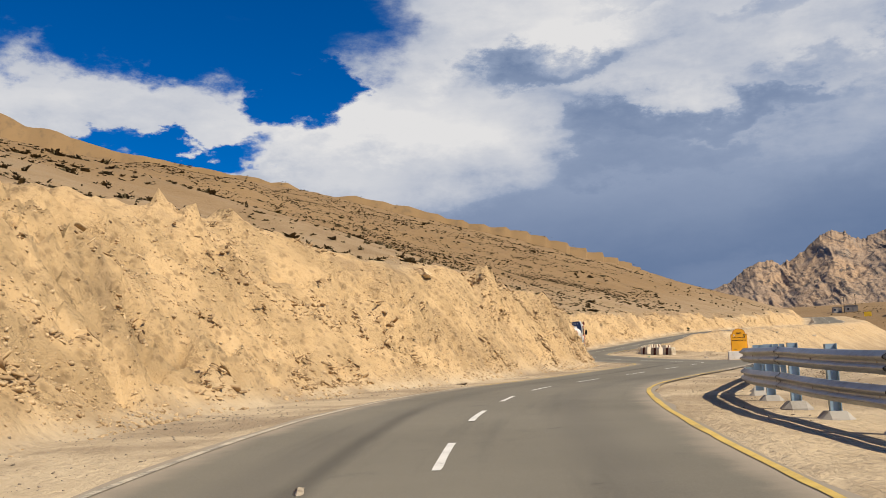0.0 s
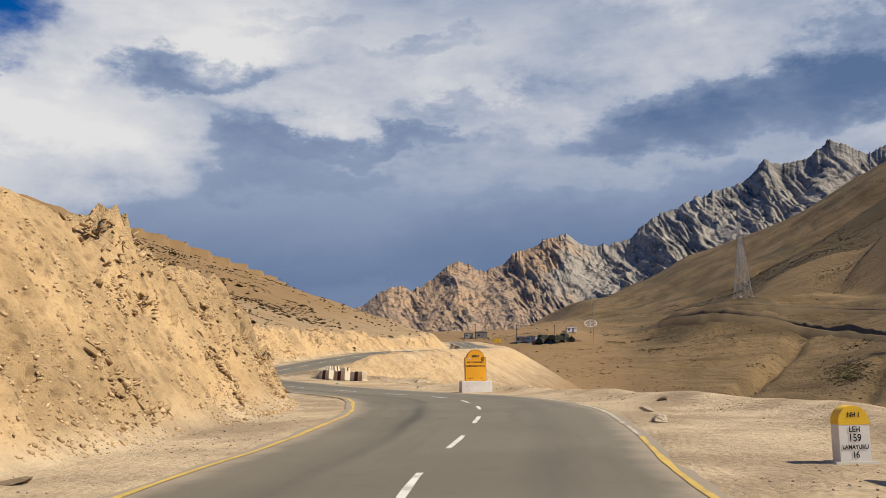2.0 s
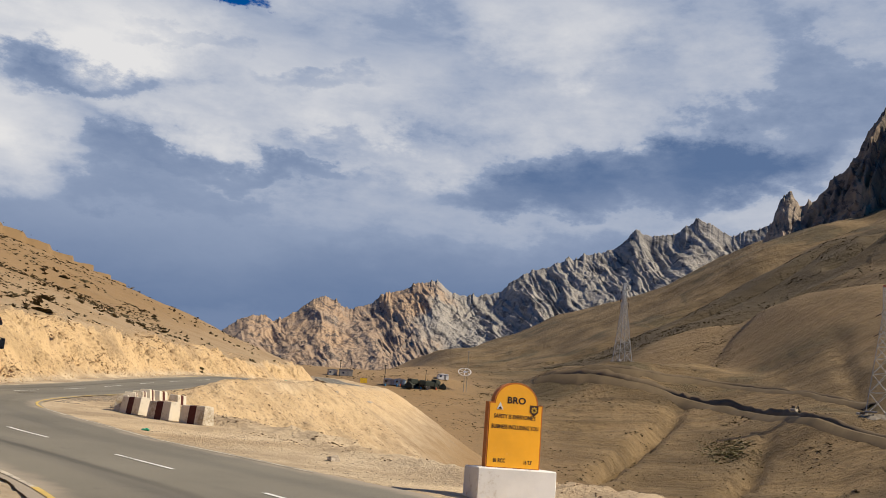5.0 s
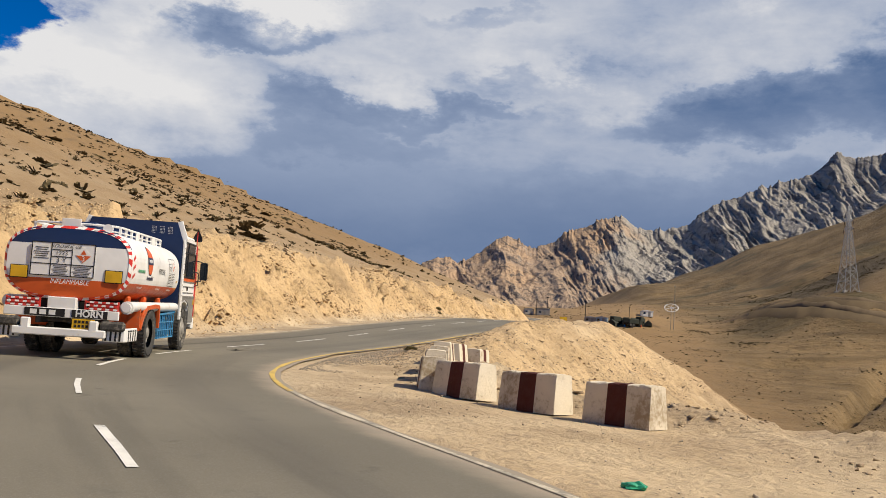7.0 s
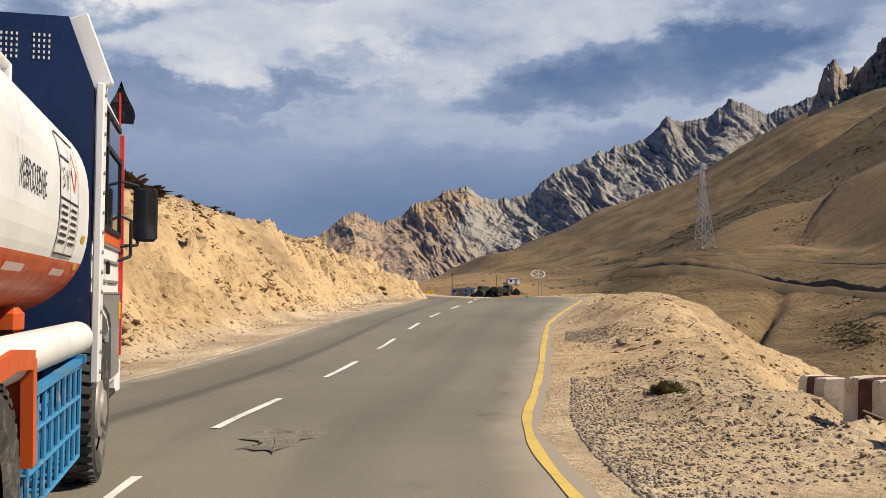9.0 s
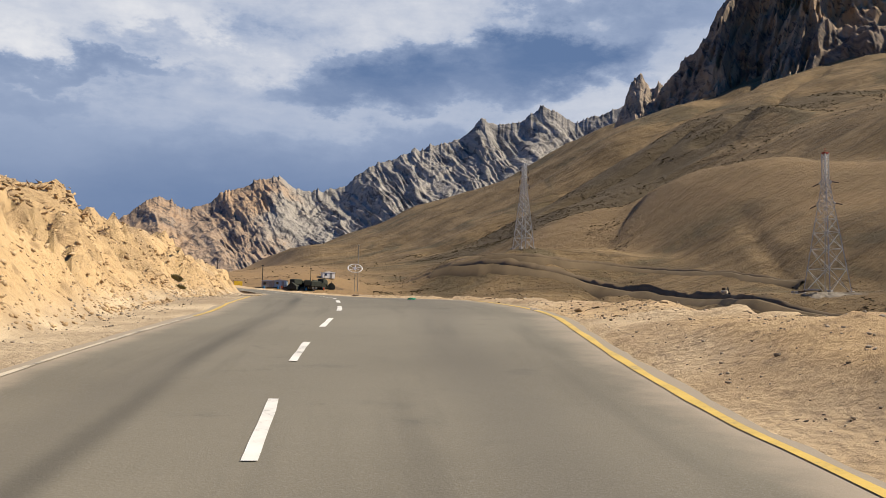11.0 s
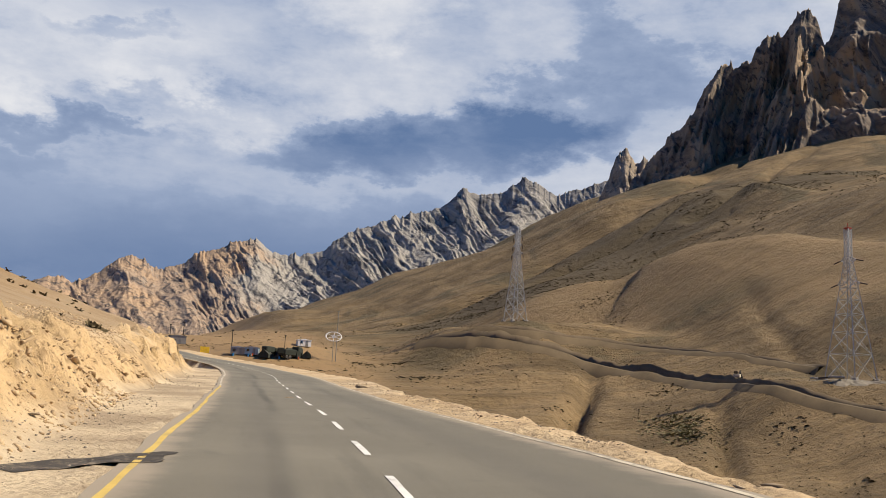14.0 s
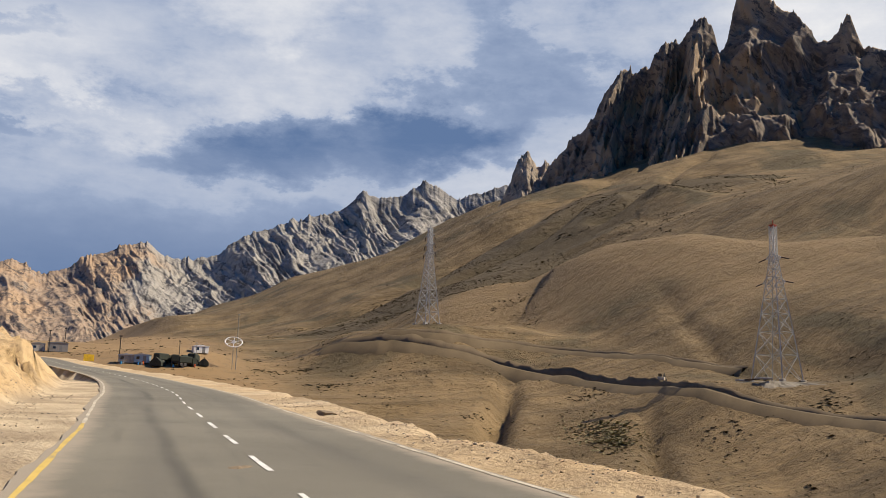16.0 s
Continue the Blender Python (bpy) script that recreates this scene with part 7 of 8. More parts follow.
def parked_lorry(x, y, az, paint, label):
    L = root("parked_lorry", x, y, height(x, y), az, label, "lorry", "parked dark lorries of the camp")
    part("cargo_body", Geo().box((0, -0.9, 1.9), (2.3, 4.4, 2.0), 0.25), paint, L, "dark canvas cargo cover")
    part("cab", Geo().slab([(1.4, 0.7), (3.0, 0.7), (3.0, 1.5), (2.6, 2.5), (1.4, 2.5)], lambda u, v, d: (d, u, v), -1.05, 1.05), paint, L)
    part("windscreen", Geo().slab([(-0.9, 0), (0.9, 0), (0.85, 0.85), (-0.85, 0.85)], lambda u, v, d: (u, 3.0 - v * 0.38 + d, 1.55 + v), 0.0, 0.03), GLASS, L)
    part("chassis", Geo().box((0, 0, 0.75), (0.9, 5.8, 0.25)), UNDERSIDE, L)
    for sx in (-1, 1):
        for yy in (-2.2, -1.0, 2.1):
            part("wheel", Geo().rod((sx * 1.1, yy, 0.5), (sx * 0.75, yy, 0.5), 0.5, n=16), RUBBER, L)


DARK_CANVAS = make_paint("dark_green_canvas", (0.035, 0.04, 0.03), 0.9, (0.09, 0.085, 0.06), 0.35, 1.5)
for x, y, az in ((128.3, 425.5, 60), (131.2, 423.6, 20), (134.0, 421.8, 80), (137.2, 424.5, 35)):
    parked_lorry(x, y, az, DARK_CANVAS, "dark canvas-covered lorry parked in the camp")


def pole(x, y, h, r, mat, label, name="pole"):
    P = root(name, x, y, height(x, y) - 0.1, 0, label, "pole")
    part("shaft", Geo().rod((0, 0, 0), (0, 0, h), r, r * 0.7, 8), mat, P)
    part("cap", Geo().box((0, 0, h), (r * 5, r * 2, r * 2), 0.01), mat, P)


pole(147.7 + 1.5, 421.5, 16.5, 0.14, DUSTY_STEEL, "thin tall mast beside the dish", "mast")
pole(118.0, 433.0, 7.5, 0.16, UNDERSIDE, "dark wooden pole beside the sheds")
pole(108.5, 474.0, 7.0, 0.14, UNDERSIDE, "dark wooden pole by the far sheds")
pole(114.5, 479.0, 7.5, 0.14, UNDERSIDE, "dark wooden pole by the far sheds")


def ring_dish(x, y, zc):
    z0 = height(x, y)
    D = root("ring_antenna", x, y, z0, 20, "white ring-shaped antenna on a post", "antenna")
    zc -= z0
    v, f, n, m = [], [], 40, 8
    for i in range(n):
        a = 2 * math.pi * i / n
        for j in range(m):
            b = 2 * math.pi * j / m
            r = 2.5 + 0.2 * math.cos(b)
            v.append((r * math.cos(a), 0.2 * math.sin(b) + 1.2 * math.sin(a), zc + r * math.sin(a) * 0.62))
    for i in range(n):
        for j in range(m):
            f.append((i * m + j, ((i + 1) % n) * m + j, ((i + 1) % n) * m + (j + 1) % m, i * m + (j + 1) % m))
    link_mesh("ring", v, f, WHITE, True, D, "white tubular ring")
    for a in (0.4, 1.45, 2.5, 3.6, 4.7, 5.8):
        part("spoke", Geo().rod((2.5 * math.cos(a), 1.2 * math.sin(a), zc + 1.55 * math.sin(a)), (0.3 * math.cos(a), 0.2, zc + 0.2 * math.sin(a)), 0.08, n=6), WHITE, D)
    part("hub", Geo().rod((0, -0.3, zc), (0, 0.5, zc), 0.55, 0.35, 16), WHITE, D)
    part("post", Geo().rod((0, 0.3, -0.2), (0, 0.3, zc), 0.10, n=8), DUSTY_STEEL, D)


ring_dish(147.7, 420.7, 24.9)
def oil_drum(x, y, paint, label):
    D = root("oil_drum", x, y, height(x, y), 0, label, "drum", "drums standing in the camp")
    part("body", Geo().lathe([(0.0, 0.0), (0.29, 0.0), (0.30, 0.03), (0.29, 0.29), (0.305, 0.31), (0.29, 0.33), (0.29, 0.60), (0.305, 0.62), (0.29, 0.64), (0.30, 0.87), (0.27, 0.88), (0.0, 0.88)], lambda a, b, h: (a, b, h), 14), paint, D)
    part("bung", Geo().rod((0.15, 0, 0.87), (0.15, 0, 0.91), 0.035, n=8), UNDERSIDE, D)


def water_tank(x, y, label):
    """A ribbed plastic tank on a low stand."""
    K = root("water_tank", x, y, height(x, y) - 0.1, 0, label, "water tank")
    part("tank", Geo().lathe([(0.0, 0.9), (0.85, 0.9), (0.9, 1.0), (0.86, 1.2), (0.9, 1.4), (0.86, 1.6), (0.9, 1.8), (0.86, 2.0), (0.88, 2.15), (0.5, 2.45), (0.25, 2.5), (0.25, 2.6), (0.0, 2.6)], lambda a, b, h: (a, b, h), 20), BLACK, K)
    for sx, sy in ((-1, -1), (1, -1), (1, 1), (-1, 1)):
        part("leg", Geo().bar((sx * 0.6, sy * 0.6, 0.0), (sx * 0.6, sy * 0.6, 0.9), 0.1), DUSTY_STEEL, K)


def canvas_tent(x, y, az, w, d, h, label):
    """A ridge tent with low side walls and two poles."""
    C = root("tent", x, y, height(x, y) - 0.1, az, label, "tent", "tents of the camp")
    part("canvas", Geo().slab([(-w / 2, 0), (w / 2, 0), (w / 2 * 0.96, h * 0.45), (w * 0.22, h * 0.78), (0, h), (-w * 0.22, h * 0.80), (-w / 2 * 0.96, h * 0.45)], lambda u, v, e: (u, e, v), -d / 2, d / 2), DARK_CANVAS, C)
    for sg in (-1, 1):
        part("pole", Geo().rod((0, sg * (d / 2 + 0.05), 0), (0, sg * (d / 2 + 0.05), h + 0.3), 0.05, n=8), UNDERSIDE, C)


for x, y, az, w, d, h in ((126.4, 424.0, 40, 3.4, 4.6, 2.5), (135.4, 425.6, 65, 3.0, 4.0, 2.3), (139.8, 423.2, 20, 2.8, 3.6, 2.2)):
    canvas_tent(x, y, az, w, d, h, "dark canvas ridge tent pitched in the camp")
for k, (x, y) in enumerate(((121.6, 426.8), (122.4, 426.5), (123.0, 427.0), (130.0, 421.6), (132.6, 421.0), (136.2, 421.2), (117.4, 429.3), (118.1, 429.6))):
    oil_drum(x, y, (LIGHT_BLUE, DUSTY_STEEL, ORANGE)[k % 3], ("dented blue oil drum in the camp", "dusty grey oil drum in the camp", "rusty orange oil drum in the camp")[k % 3])
water_tank(127.6, 428.2, "black ribbed plastic water tank on a stand")
pole(133.0, 425.5, 6.5, 0.12, UNDERSIDE, "dark wooden pole among the camp's tents")
pole(139.0, 427.5, 5.5, 0.10, DUSTY_STEEL, "thin grey pole among the camp's tents")
YS = root("roadside_board", 108.7, 430.5, height(108.7, 430.5), 12, "yellow roadside board near the camp", "sign")
part("board", Geo().box((0, 0, 2.3), (2.8, 0.12, 1.9), 0.02), STONE_YELLOW, YS)
for sx in (-1, 1):
    part("leg", Geo().box((sx * 1.0, 0.1, 0.8), (0.1, 0.08, 1.9)), DUSTY_STEEL, YS)


# ---- rocks, litter ----
def road_z(x, y):
    return float(LINE_Z[near_line(np.array([x]), np.array([y]))[0][0]])


def earth_stone(name, lo, hi):
    m, N, b = material(name, 0.92)
    p = N.position()
    isl = N.n("ShaderNodeNewGeometry").outputs["Random Per Island"]
    col = N.mix(isl, lo, hi)
    col = N.mix(N.ramp(N.noise(p, 9.0, 5.0, 0.65), 0.5, 0.75, 0, 0.55), col, tuple(v * 0.45 for v in lo))
    N.link(col, b.inputs["Base Color"])
    N.link(N.bump(N.noise(p, 14.0, 6.0, 0.7), 0.6, 0.04), b.inputs["Normal"])
    return m


GRAVEL = earth_stone("grey_tan_gravel", (0.19, 0.155, 0.115), (0.44, 0.375, 0.29))
SLOPE_STONE = earth_stone("brown_slope_stone", (0.19, 0.135, 0.08), (0.46, 0.35, 0.22))
CLODS = earth_stone("ochre_earth_clods", (0.36, 0.25, 0.135), (0.64, 0.475, 0.28))
BANK_ROCK = earth_stone("bank_rock", (0.30, 0.20, 0.105), (0.58, 0.42, 0.235))
DARK_STONE = earth_stone("brown_rock", (0.10, 0.075, 0.05), (0.24, 0.18, 0.115))
SHRUB = earth_stone("dry_olive_shrub", (0.045, 0.036, 0.017), (0.135, 0.098, 0.043))
GREEN_SHRUB = earth_stone("olive_bush", (0.18, 0.155, 0.075), (0.34, 0.29, 0.155))


def stone_shape(seed, fine=1):
    """A rough, edged stone of unit size."""
    bm = bmesh.new()
    bmesh.ops.create_icosphere(bm, subdivisions=fine, radius=1.0)
    rng = random.Random(seed)
    cuts = [(Vector((rng.gauss(0, 1), rng.gauss(0, 1), rng.gauss(0, 1))).normalized(), rng.uniform(0.30, 0.75)) for _ in range(9)]
    for v in bm.verts:
        for nrm, d in cuts:
            k = v.co.dot(nrm)
            if k > d:
                v.co -= nrm * (k - d)
        v.co *= rng.uniform(0.9, 1.1)
        v.co.z *= 0.72
    V = np.array([v.co[:] for v in bm.verts])
    bm.verts.index_update()
    F = np.array([[v.index for v in f.verts] for f in bm.faces])
    bm.free()
    return V, F


def shrub_shape(seed, blades=34, flat=0.55):
    """A low clump: a broken dome of short stiff twigs and leaves."""
    rng = random.Random(seed)
    V, F = [], []
    for k in range(blades):
        a, e = rng.uniform(0, 2 * math.pi), rng.uniform(0.05, 1.45)
        d = Vector((math.cos(a) * math.cos(e), math.sin(a) * math.cos(e), math.sin(e) * flat))
        L = rng.uniform(0.55, 1.05)
        s = Vector((-math.sin(a), math.cos(a), rng.uniform(-0.4, 0.4))).normalized() * rng.uniform(0.12, 0.26)
        b0 = d * 0.1 * L + Vector((rng.uniform(-0.3, 0.3), rng.uniform(-0.3, 0.3), 0))
        o = len(V)
        V += [b0 - s * 0.6, b0 + s * 0.6, b0 + d * L * 0.7 + s, b0 + d * L, b0 + d * L * 0.65 - s]
        F += [(o, o + 1, o + 2), (o, o + 2, o + 4), (o + 4, o + 2, o + 3)]
    return np.array([v[:] for v in V]), np.array(F)


def scatter(name, shapes, P, S, mat, seed, label, category, stretch=0.35, lean=0.25):
    """Many small pieces at places P with sizes S, as one mesh."""
    rng = np.random.default_rng(seed)
    co, tri, base = [], [], 0
    pick = rng.integers(0, len(shapes), len(P))
    for k, (V, F) in enumerate(shapes):
        sel = np.where(pick == k)[0]
        if not len(sel):
            continue
        n = len(sel)
        yaw = rng.uniform(0, 2 * np.pi, n)
        sc = S[sel, None] * (1 + stretch * rng.uniform(-1, 1, (n, 3)))
        v = V[None] * sc[:, None, :]
        tx, ty = lean * rng.normal(size=(2, n))
        v[..., 2] = v[..., 2] + v[..., 0] * tx[:, None] + v[..., 1] * ty[:, None]
        c, s = np.cos(yaw)[:, None], np.sin(yaw)[:, None]
        w = np.stack([v[..., 0] * c - v[..., 1] * s, v[..., 0] * s + v[..., 1] * c, v[..., 2]], -1) + P[sel][:, None, :]
        co.append(w.reshape(-1, 3))
        tri.append((F[None] + (np.arange(n) * len(V))[:, None, None]).reshape(-1, 3) + base)
        base += n * len(V)
    co, tri = np.concatenate(co).astype(np.float32), np.concatenate(tri).astype(np.int32)
    me = bpy.data.meshes.new(name)
    me.vertices.add(len(co))
    me.vertices.foreach_set("co", co.ravel())
    me.loops.add(tri.size)
    me.loops.foreach_set("vertex_index", tri.ravel())
    me.polygons.add(len(tri))
    me.polygons.foreach_set("loop_start", np.arange(0, tri.size, 3, dtype=np.int32))
    me.polygons.foreach_set("loop_total", np.full(len(tri), 3, np.int32))
    me.update()
    me.materials.append(mat)
    ob = new(name, me)
    tagged(ob, label, category, kind="stuff")
    return ob


def single_rock(x, y, size, mat, label, seed, flat=1.0, fine=3):
    V, F = stone_shape(seed, fine)
    rng = np.random.default_rng(seed)
    V = V * np.array(size) * 0.5
    V[:, 2] *= flat
    V = V + 0.05 * V * fbm(V[:, 0] * 7 + seed, V[:, 1] * 7 + V[:, 2] * 5, 1.0, 3, seed)[:, None]
    ob = link_mesh("rock", V, F, mat)
    ob.matrix_world = pose(x, y, height(x, y) + V[:, 2].max() * 0.45, 0, 0, seed * 37 % 360)
    tagged(ob, label, "rock", "rocks lying beside the road")


for k, (x, y, sz, mat, label) in enumerate((
        (7.7, 51.6, (1.1, 0.9, 0.9), CLODS, "ochre boulder at the foot of the bank"),
        (10.2, 46.3, (0.7, 0.5, 0.18), DARK_STONE, "dark flat stone on the shoulder"),
        (22.3, 56.3, (0.5, 0.4, 0.35), GRAVEL, "pale grey stone on the gravel shoulder"),
        (21.0, 52.5, (0.45, 0.4, 0.3), GRAVEL, "pale grey stone on the gravel shoulder"),
        (20.9, 83.9, (0.5, 0.42, 0.36), GRAVEL, "pale stone near the lip of the slope"),
        (40.73, 156.90, (0.9, 0.7, 0.55), GRAVEL, "pale boulder on the edge of the slope"),
        (30.83, 134.40, (0.7, 0.5, 0.45), GRAVEL, "pale boulder on the gravel shoulder"),
        (35.83, 169.20, (0.9, 0.5, 0.2), DARK_STONE, "dark flat stone on the road's edge"),
        (45.33, 183.50, (0.9, 0.8, 0.6), DARK_STONE, "brown boulder on the shoulder"),
        (27.93, 133.00, (0.4, 0.3, 0.28), GRAVEL, "small pale stone on the shoulder"),
        (33.43, 140.30, (0.6, 0.5, 0.4), GRAVEL, "pale stone on the gravel shoulder"),
        (24.5, 60.5, (0.4, 0.35, 0.3), DARK_STONE, "brown stone on the gravel shoulder"),
        (26.13, 155.20, (0.5, 0.3, 0.12), DARK_STONE, "dark flat stone on the shoulder"))):
    single_rock(x, y, sz, mat, label, 500 + k)
V, F = stone_shape(77, 2)
ob = link_mesh("stone", V * (0.10, 0.075, 0.06), F, GRAVEL)
ob.matrix_world = pose(13.6, 21.2, road_z(13.6, 21.2) + 0.03, 0, 0, 30)
tagged(ob, "pale stone lying on the asphalt", "stone")


def plastic_bag(x, y, seed, on_road, size):
    bm = bmesh.new()
    bmesh.ops.create_icosphere(bm, subdivisions=3, radius=1.0)
    rng = random.Random(seed)
    for v in bm.verts:
        c = v.co
        k = 0.75 + 0.22 * math.sin(5 * c.x + seed) * math.cos(4 * c.y) + 0.12 * math.sin(11 * c.y + 7 * c.z) + rng.uniform(-0.05, 0.05)
        v.co = Vector((c.x * 0.34 * k, c.y * 0.24 * k, max(c.z, -0.5) * 0.13 * k)) * size
    me = bpy.data.meshes.new("plastic_bag")
    bm.to_mesh(me)
    bm.free()
    me.materials.append(BAG)
    ob = new("plastic_bag", me)
    z = road_z(x, y) if on_road else height(x, y)
    ob.matrix_world = pose(x, y, z + 0.055 * size, 0, 0, seed * 50)
    tagged(ob, "crumpled green plastic bag lying on the ground", "plastic bag", "green plastic bags")


BAG = make_paint("green_plastic_film", (0.04, 0.36, 0.20), 0.35, (0.02, 0.22, 0.12), 0.3, 14.0)
plastic_bag(16.9, 88.9, 3, False, 0.4)
plastic_bag(29.43, 142.20, 5, True, 0.62)

# broken asphalt patch with rough lumps
PATCH = make_paint("broken_asphalt", (0.145, 0.13, 0.10), 0.95, (0.25, 0.225, 0.18), 0.6, 9.0, bump=1.0)
n, rings = 64, 12
prng = random.Random(9)
v, f = [], []
for k in range(rings + 1):
    for a in np.linspace(0, 2 * math.pi, n, endpoint=False):
        g = (rings - k) / rings
        x = 12.35 + g * (0.30 + 0.10 * math.sin(3 * a + 1) + 0.08 * math.sin(7 * a)) * math.cos(a)
        y = 106.4 + g * (0.62 + 0.12 * math.sin(4 * a) + 0.07 * math.sin(9 * a)) * math.sin(a)
        v.append((x + 0.25 * (y - 106.4), y, road_z(x, y) + (0.004 if k == 0 else 0.006 + prng.uniform(0, 0.008))))
for k in range(rings):
    f += [(k * n + i, k * n + (i + 1) % n, (k + 1) * n + (i + 1) % n, (k + 1) * n + i) for i in range(n)]
ob = link_mesh("asphalt_patch", v, f, PATCH, True)
tagged(ob, "cracked and crumbling patch in the asphalt", "road damage", kind="structure")

# ---- what nobody could count: gravel, clods, shrubs ----
RNG = np.random.default_rng(12)
def chip_shape(seed):
    """A sharp-edged chip of rock."""
    r = random.Random(seed)
    tall, wide = r.uniform(0.35, 0.75), r.uniform(0.6, 0.95)
    V = [(sx * r.uniform(0.55, 1.0), sy * wide * r.uniform(0.5, 1.0), sz * tall * r.uniform(0.55, 1.0)) for sx in (-1, 1) for sy in (-1, 1) for sz in (-1, 1)]
    F = []
    for q in ((0, 1, 3, 2), (4, 6, 7, 5), (0, 4, 5, 1), (2, 3, 7, 6), (0, 2, 6, 4), (1, 5, 7, 3)):
        F += [(q[0], q[1], q[2]), (q[0], q[2], q[3])]
    return np.array(V), np.array(F)


STONES = [chip_shape(s) for s in range(1, 11)]
PLATES = [(V * (1.5, 0.9, 0.45), F) for V, F in (chip_shape(s) for s in range(31, 39))]

def beside(n, y0, y1, side, near, far_rows, power, seed):
    """Places beside the road on one side, thicker towards its edge."""
    r = np.random.default_rng(seed)
    i = r.integers(int(np.searchsorted(LINE[:, 1], y0)), int(np.searchsorted(LINE[:, 1], y1)), n)
    wide = along(far_rows, LINE[i, 1])
    base = HALF + (along(WIDER, LINE[i, 1]) if side > 0 else along(WIDER_R, LINE[i, 1]))
    d = side * (base + near + (wide - base - near) * r.uniform(0, 1, n) ** power)
    j = r.uniform(-0.5, 0.5, n)
    x = LINE[i, 0] + LEFT[i, 0] * d + TAN[i, 0] * j
    y = LINE[i, 1] + LEFT[i, 1] * d + TAN[i, 1] * j
    return x, y


def patchy(x, y, scale, seed, keep):
    """Keep the places where a broad noise is high, thinning out towards the edges of such patches."""
    return fbm(x, y, scale, 3, seed) + np.random.default_rng(seed).uniform(-0.22, 0.22, len(x)) > keep


CREST_OUT = [(k, v + 2.5) for k, v in CREST]
TOE_OUT = [(k, v + 0.8) for k, v in TOE]
STRIP = [(101, 4.4), (105, 5.8), (108, 6.2), (112, 5.8), (116, 5.0), (119, 4.2)]
xs, ys, ss = [], [], []
for n, y0, y1, side, near, rows, power, lo, hi, sd in (
        (11000, 12, 112, -1, 0.5, CREST_OUT, 0.9, 0.012, 0.04, 1), (1500, 12, 112, -1, 0.7, CREST_OUT, 0.6, 0.02, 0.06, 2), (6000, 112, 200, -1, 0.5, CREST_OUT, 1.0, 0.02, 0.06, 3),
        (1500, 112, 200, -1, 0.8, CREST_OUT, 0.6, 0.035, 0.10, 4), (9000, 12, 112, 1, 0.4, TOE_OUT, 0.8, 0.012, 0.045, 5), (1500, 12, 112, 1, 0.6, TOE_OUT, 0.5, 0.025, 0.07, 6),
        (3500, 112, 200, 1, 0.6, TOE_OUT, 0.6, 0.015, 0.05, 7), (900, 112, 200, 1, 0.6, TOE_OUT, 0.5, 0.03, 0.09, 8), (17000, 101, 119, -1, 0.45, STRIP, 1.7, 0.014, 0.046, 9)):
    x, y = beside(n, y0, y1, side, near, rows, power, sd)
    s = 0.48 * (lo + (hi - lo) * np.random.default_rng(sd + 40).uniform(0, 1, n) ** 2.6)
    k = patchy(x, y, 3.0, 90 + sd, 0.08 if sd in (1, 2) else (0.03 if sd == 9 else -0.12))
    xs.append(x[k]); ys.append(y[k]); ss.append(s[k])
x, y, s = np.concatenate(xs), np.concatenate(ys), np.concatenate(ss)
scatter("gravel", STONES, np.stack([x, y, lying(x, y) + s * 0.25], -1), s, GRAVEL, 1, "grey-tan gravel and loose stones on the shoulders", "gravel")

# clods and rubble on the cut bank, coarser at its foot and along the broken top edge
xs, ys, ss = [], [], []
BANK_OUT = [(k, v + 5.5) for k, v in TOE]
for n, y0, y1, lo, hi, power, sd in ((42000, 14, 112, 0.025, 0.10, 1.0, 21), (4500, 14, 112, 0.04, 0.13, 1.0, 22), (14000, 112, 185, 0.03, 0.11, 1.0, 23), (1800, 112, 185, 0.05, 0.14, 1.0, 24), (2600, 14, 180, 0.02, 0.08, 0.5, 25)):
    r = np.random.default_rng(sd)
    i = r.integers(int(np.searchsorted(LINE[:, 1], y0)), int(np.searchsorted(LINE[:, 1], y1)), n)
    toe = along(TOE, LINE[i, 1])
    d = toe - 0.2 + 5.8 * r.uniform(0, 1, n) ** (1 / power)
    x, y = LINE[i, 0] + LEFT[i, 0] * d, LINE[i, 1] + LEFT[i, 1] * d + r.uniform(0, 0.5, n)
    s = 0.6 * (lo + (hi - lo) * r.uniform(0, 1, n) ** 2.5)
    k = patchy(x, y + 1.5 * d, 2.4, 60, 0.0)
    xs.append(x[k]); ys.append(y[k]); ss.append(s[k])
x, y, s = np.concatenate(xs), np.concatenate(ys), np.concatenate(ss)
scatter("earth_clods", STONES, np.stack([x, y, lying(x, y) + s * 0.05], -1), s, CLODS, 2, "ochre clods and rubble on the cut bank", "rubble")

# angular plates of rock that break out of the bank in clusters
xs, ys, ss = [], [], []
for n, y0, y1, sd in ((60000, 10, 112, 27), (22000, 112, 185, 28)):
    r = np.random.default_rng(sd)
    i = r.integers(int(np.searchsorted(LINE[:, 1], y0)), int(np.searchsorted(LINE[:, 1], y1)), n)
    d = along(TOE, LINE[i, 1]) + 0.1 + 6.2 * r.uniform(0, 1, n)
    x, y = LINE[i, 0] + LEFT[i, 0] * d, LINE[i, 1] + LEFT[i, 1] * d + r.uniform(0, 0.5, n)
    s = 0.03 + 0.075 * r.uniform(0, 1, n) ** 2.2
    k = (fbm(x, y + 1.2 * d, 2.6, 3, 64) + 0.6 * fbm(x, y, 0.9, 2, 65) > 0.42)
    xs.append(x[k]); ys.append(y[k]); ss.append(s[k])
x, y, s = np.concatenate(xs), np.concatenate(ys), np.concatenate(ss)
z, cut, _ = terrain(x, y)
k = cut > 0.4
x, y, z, s = x[k], y[k], z[k], s[k]
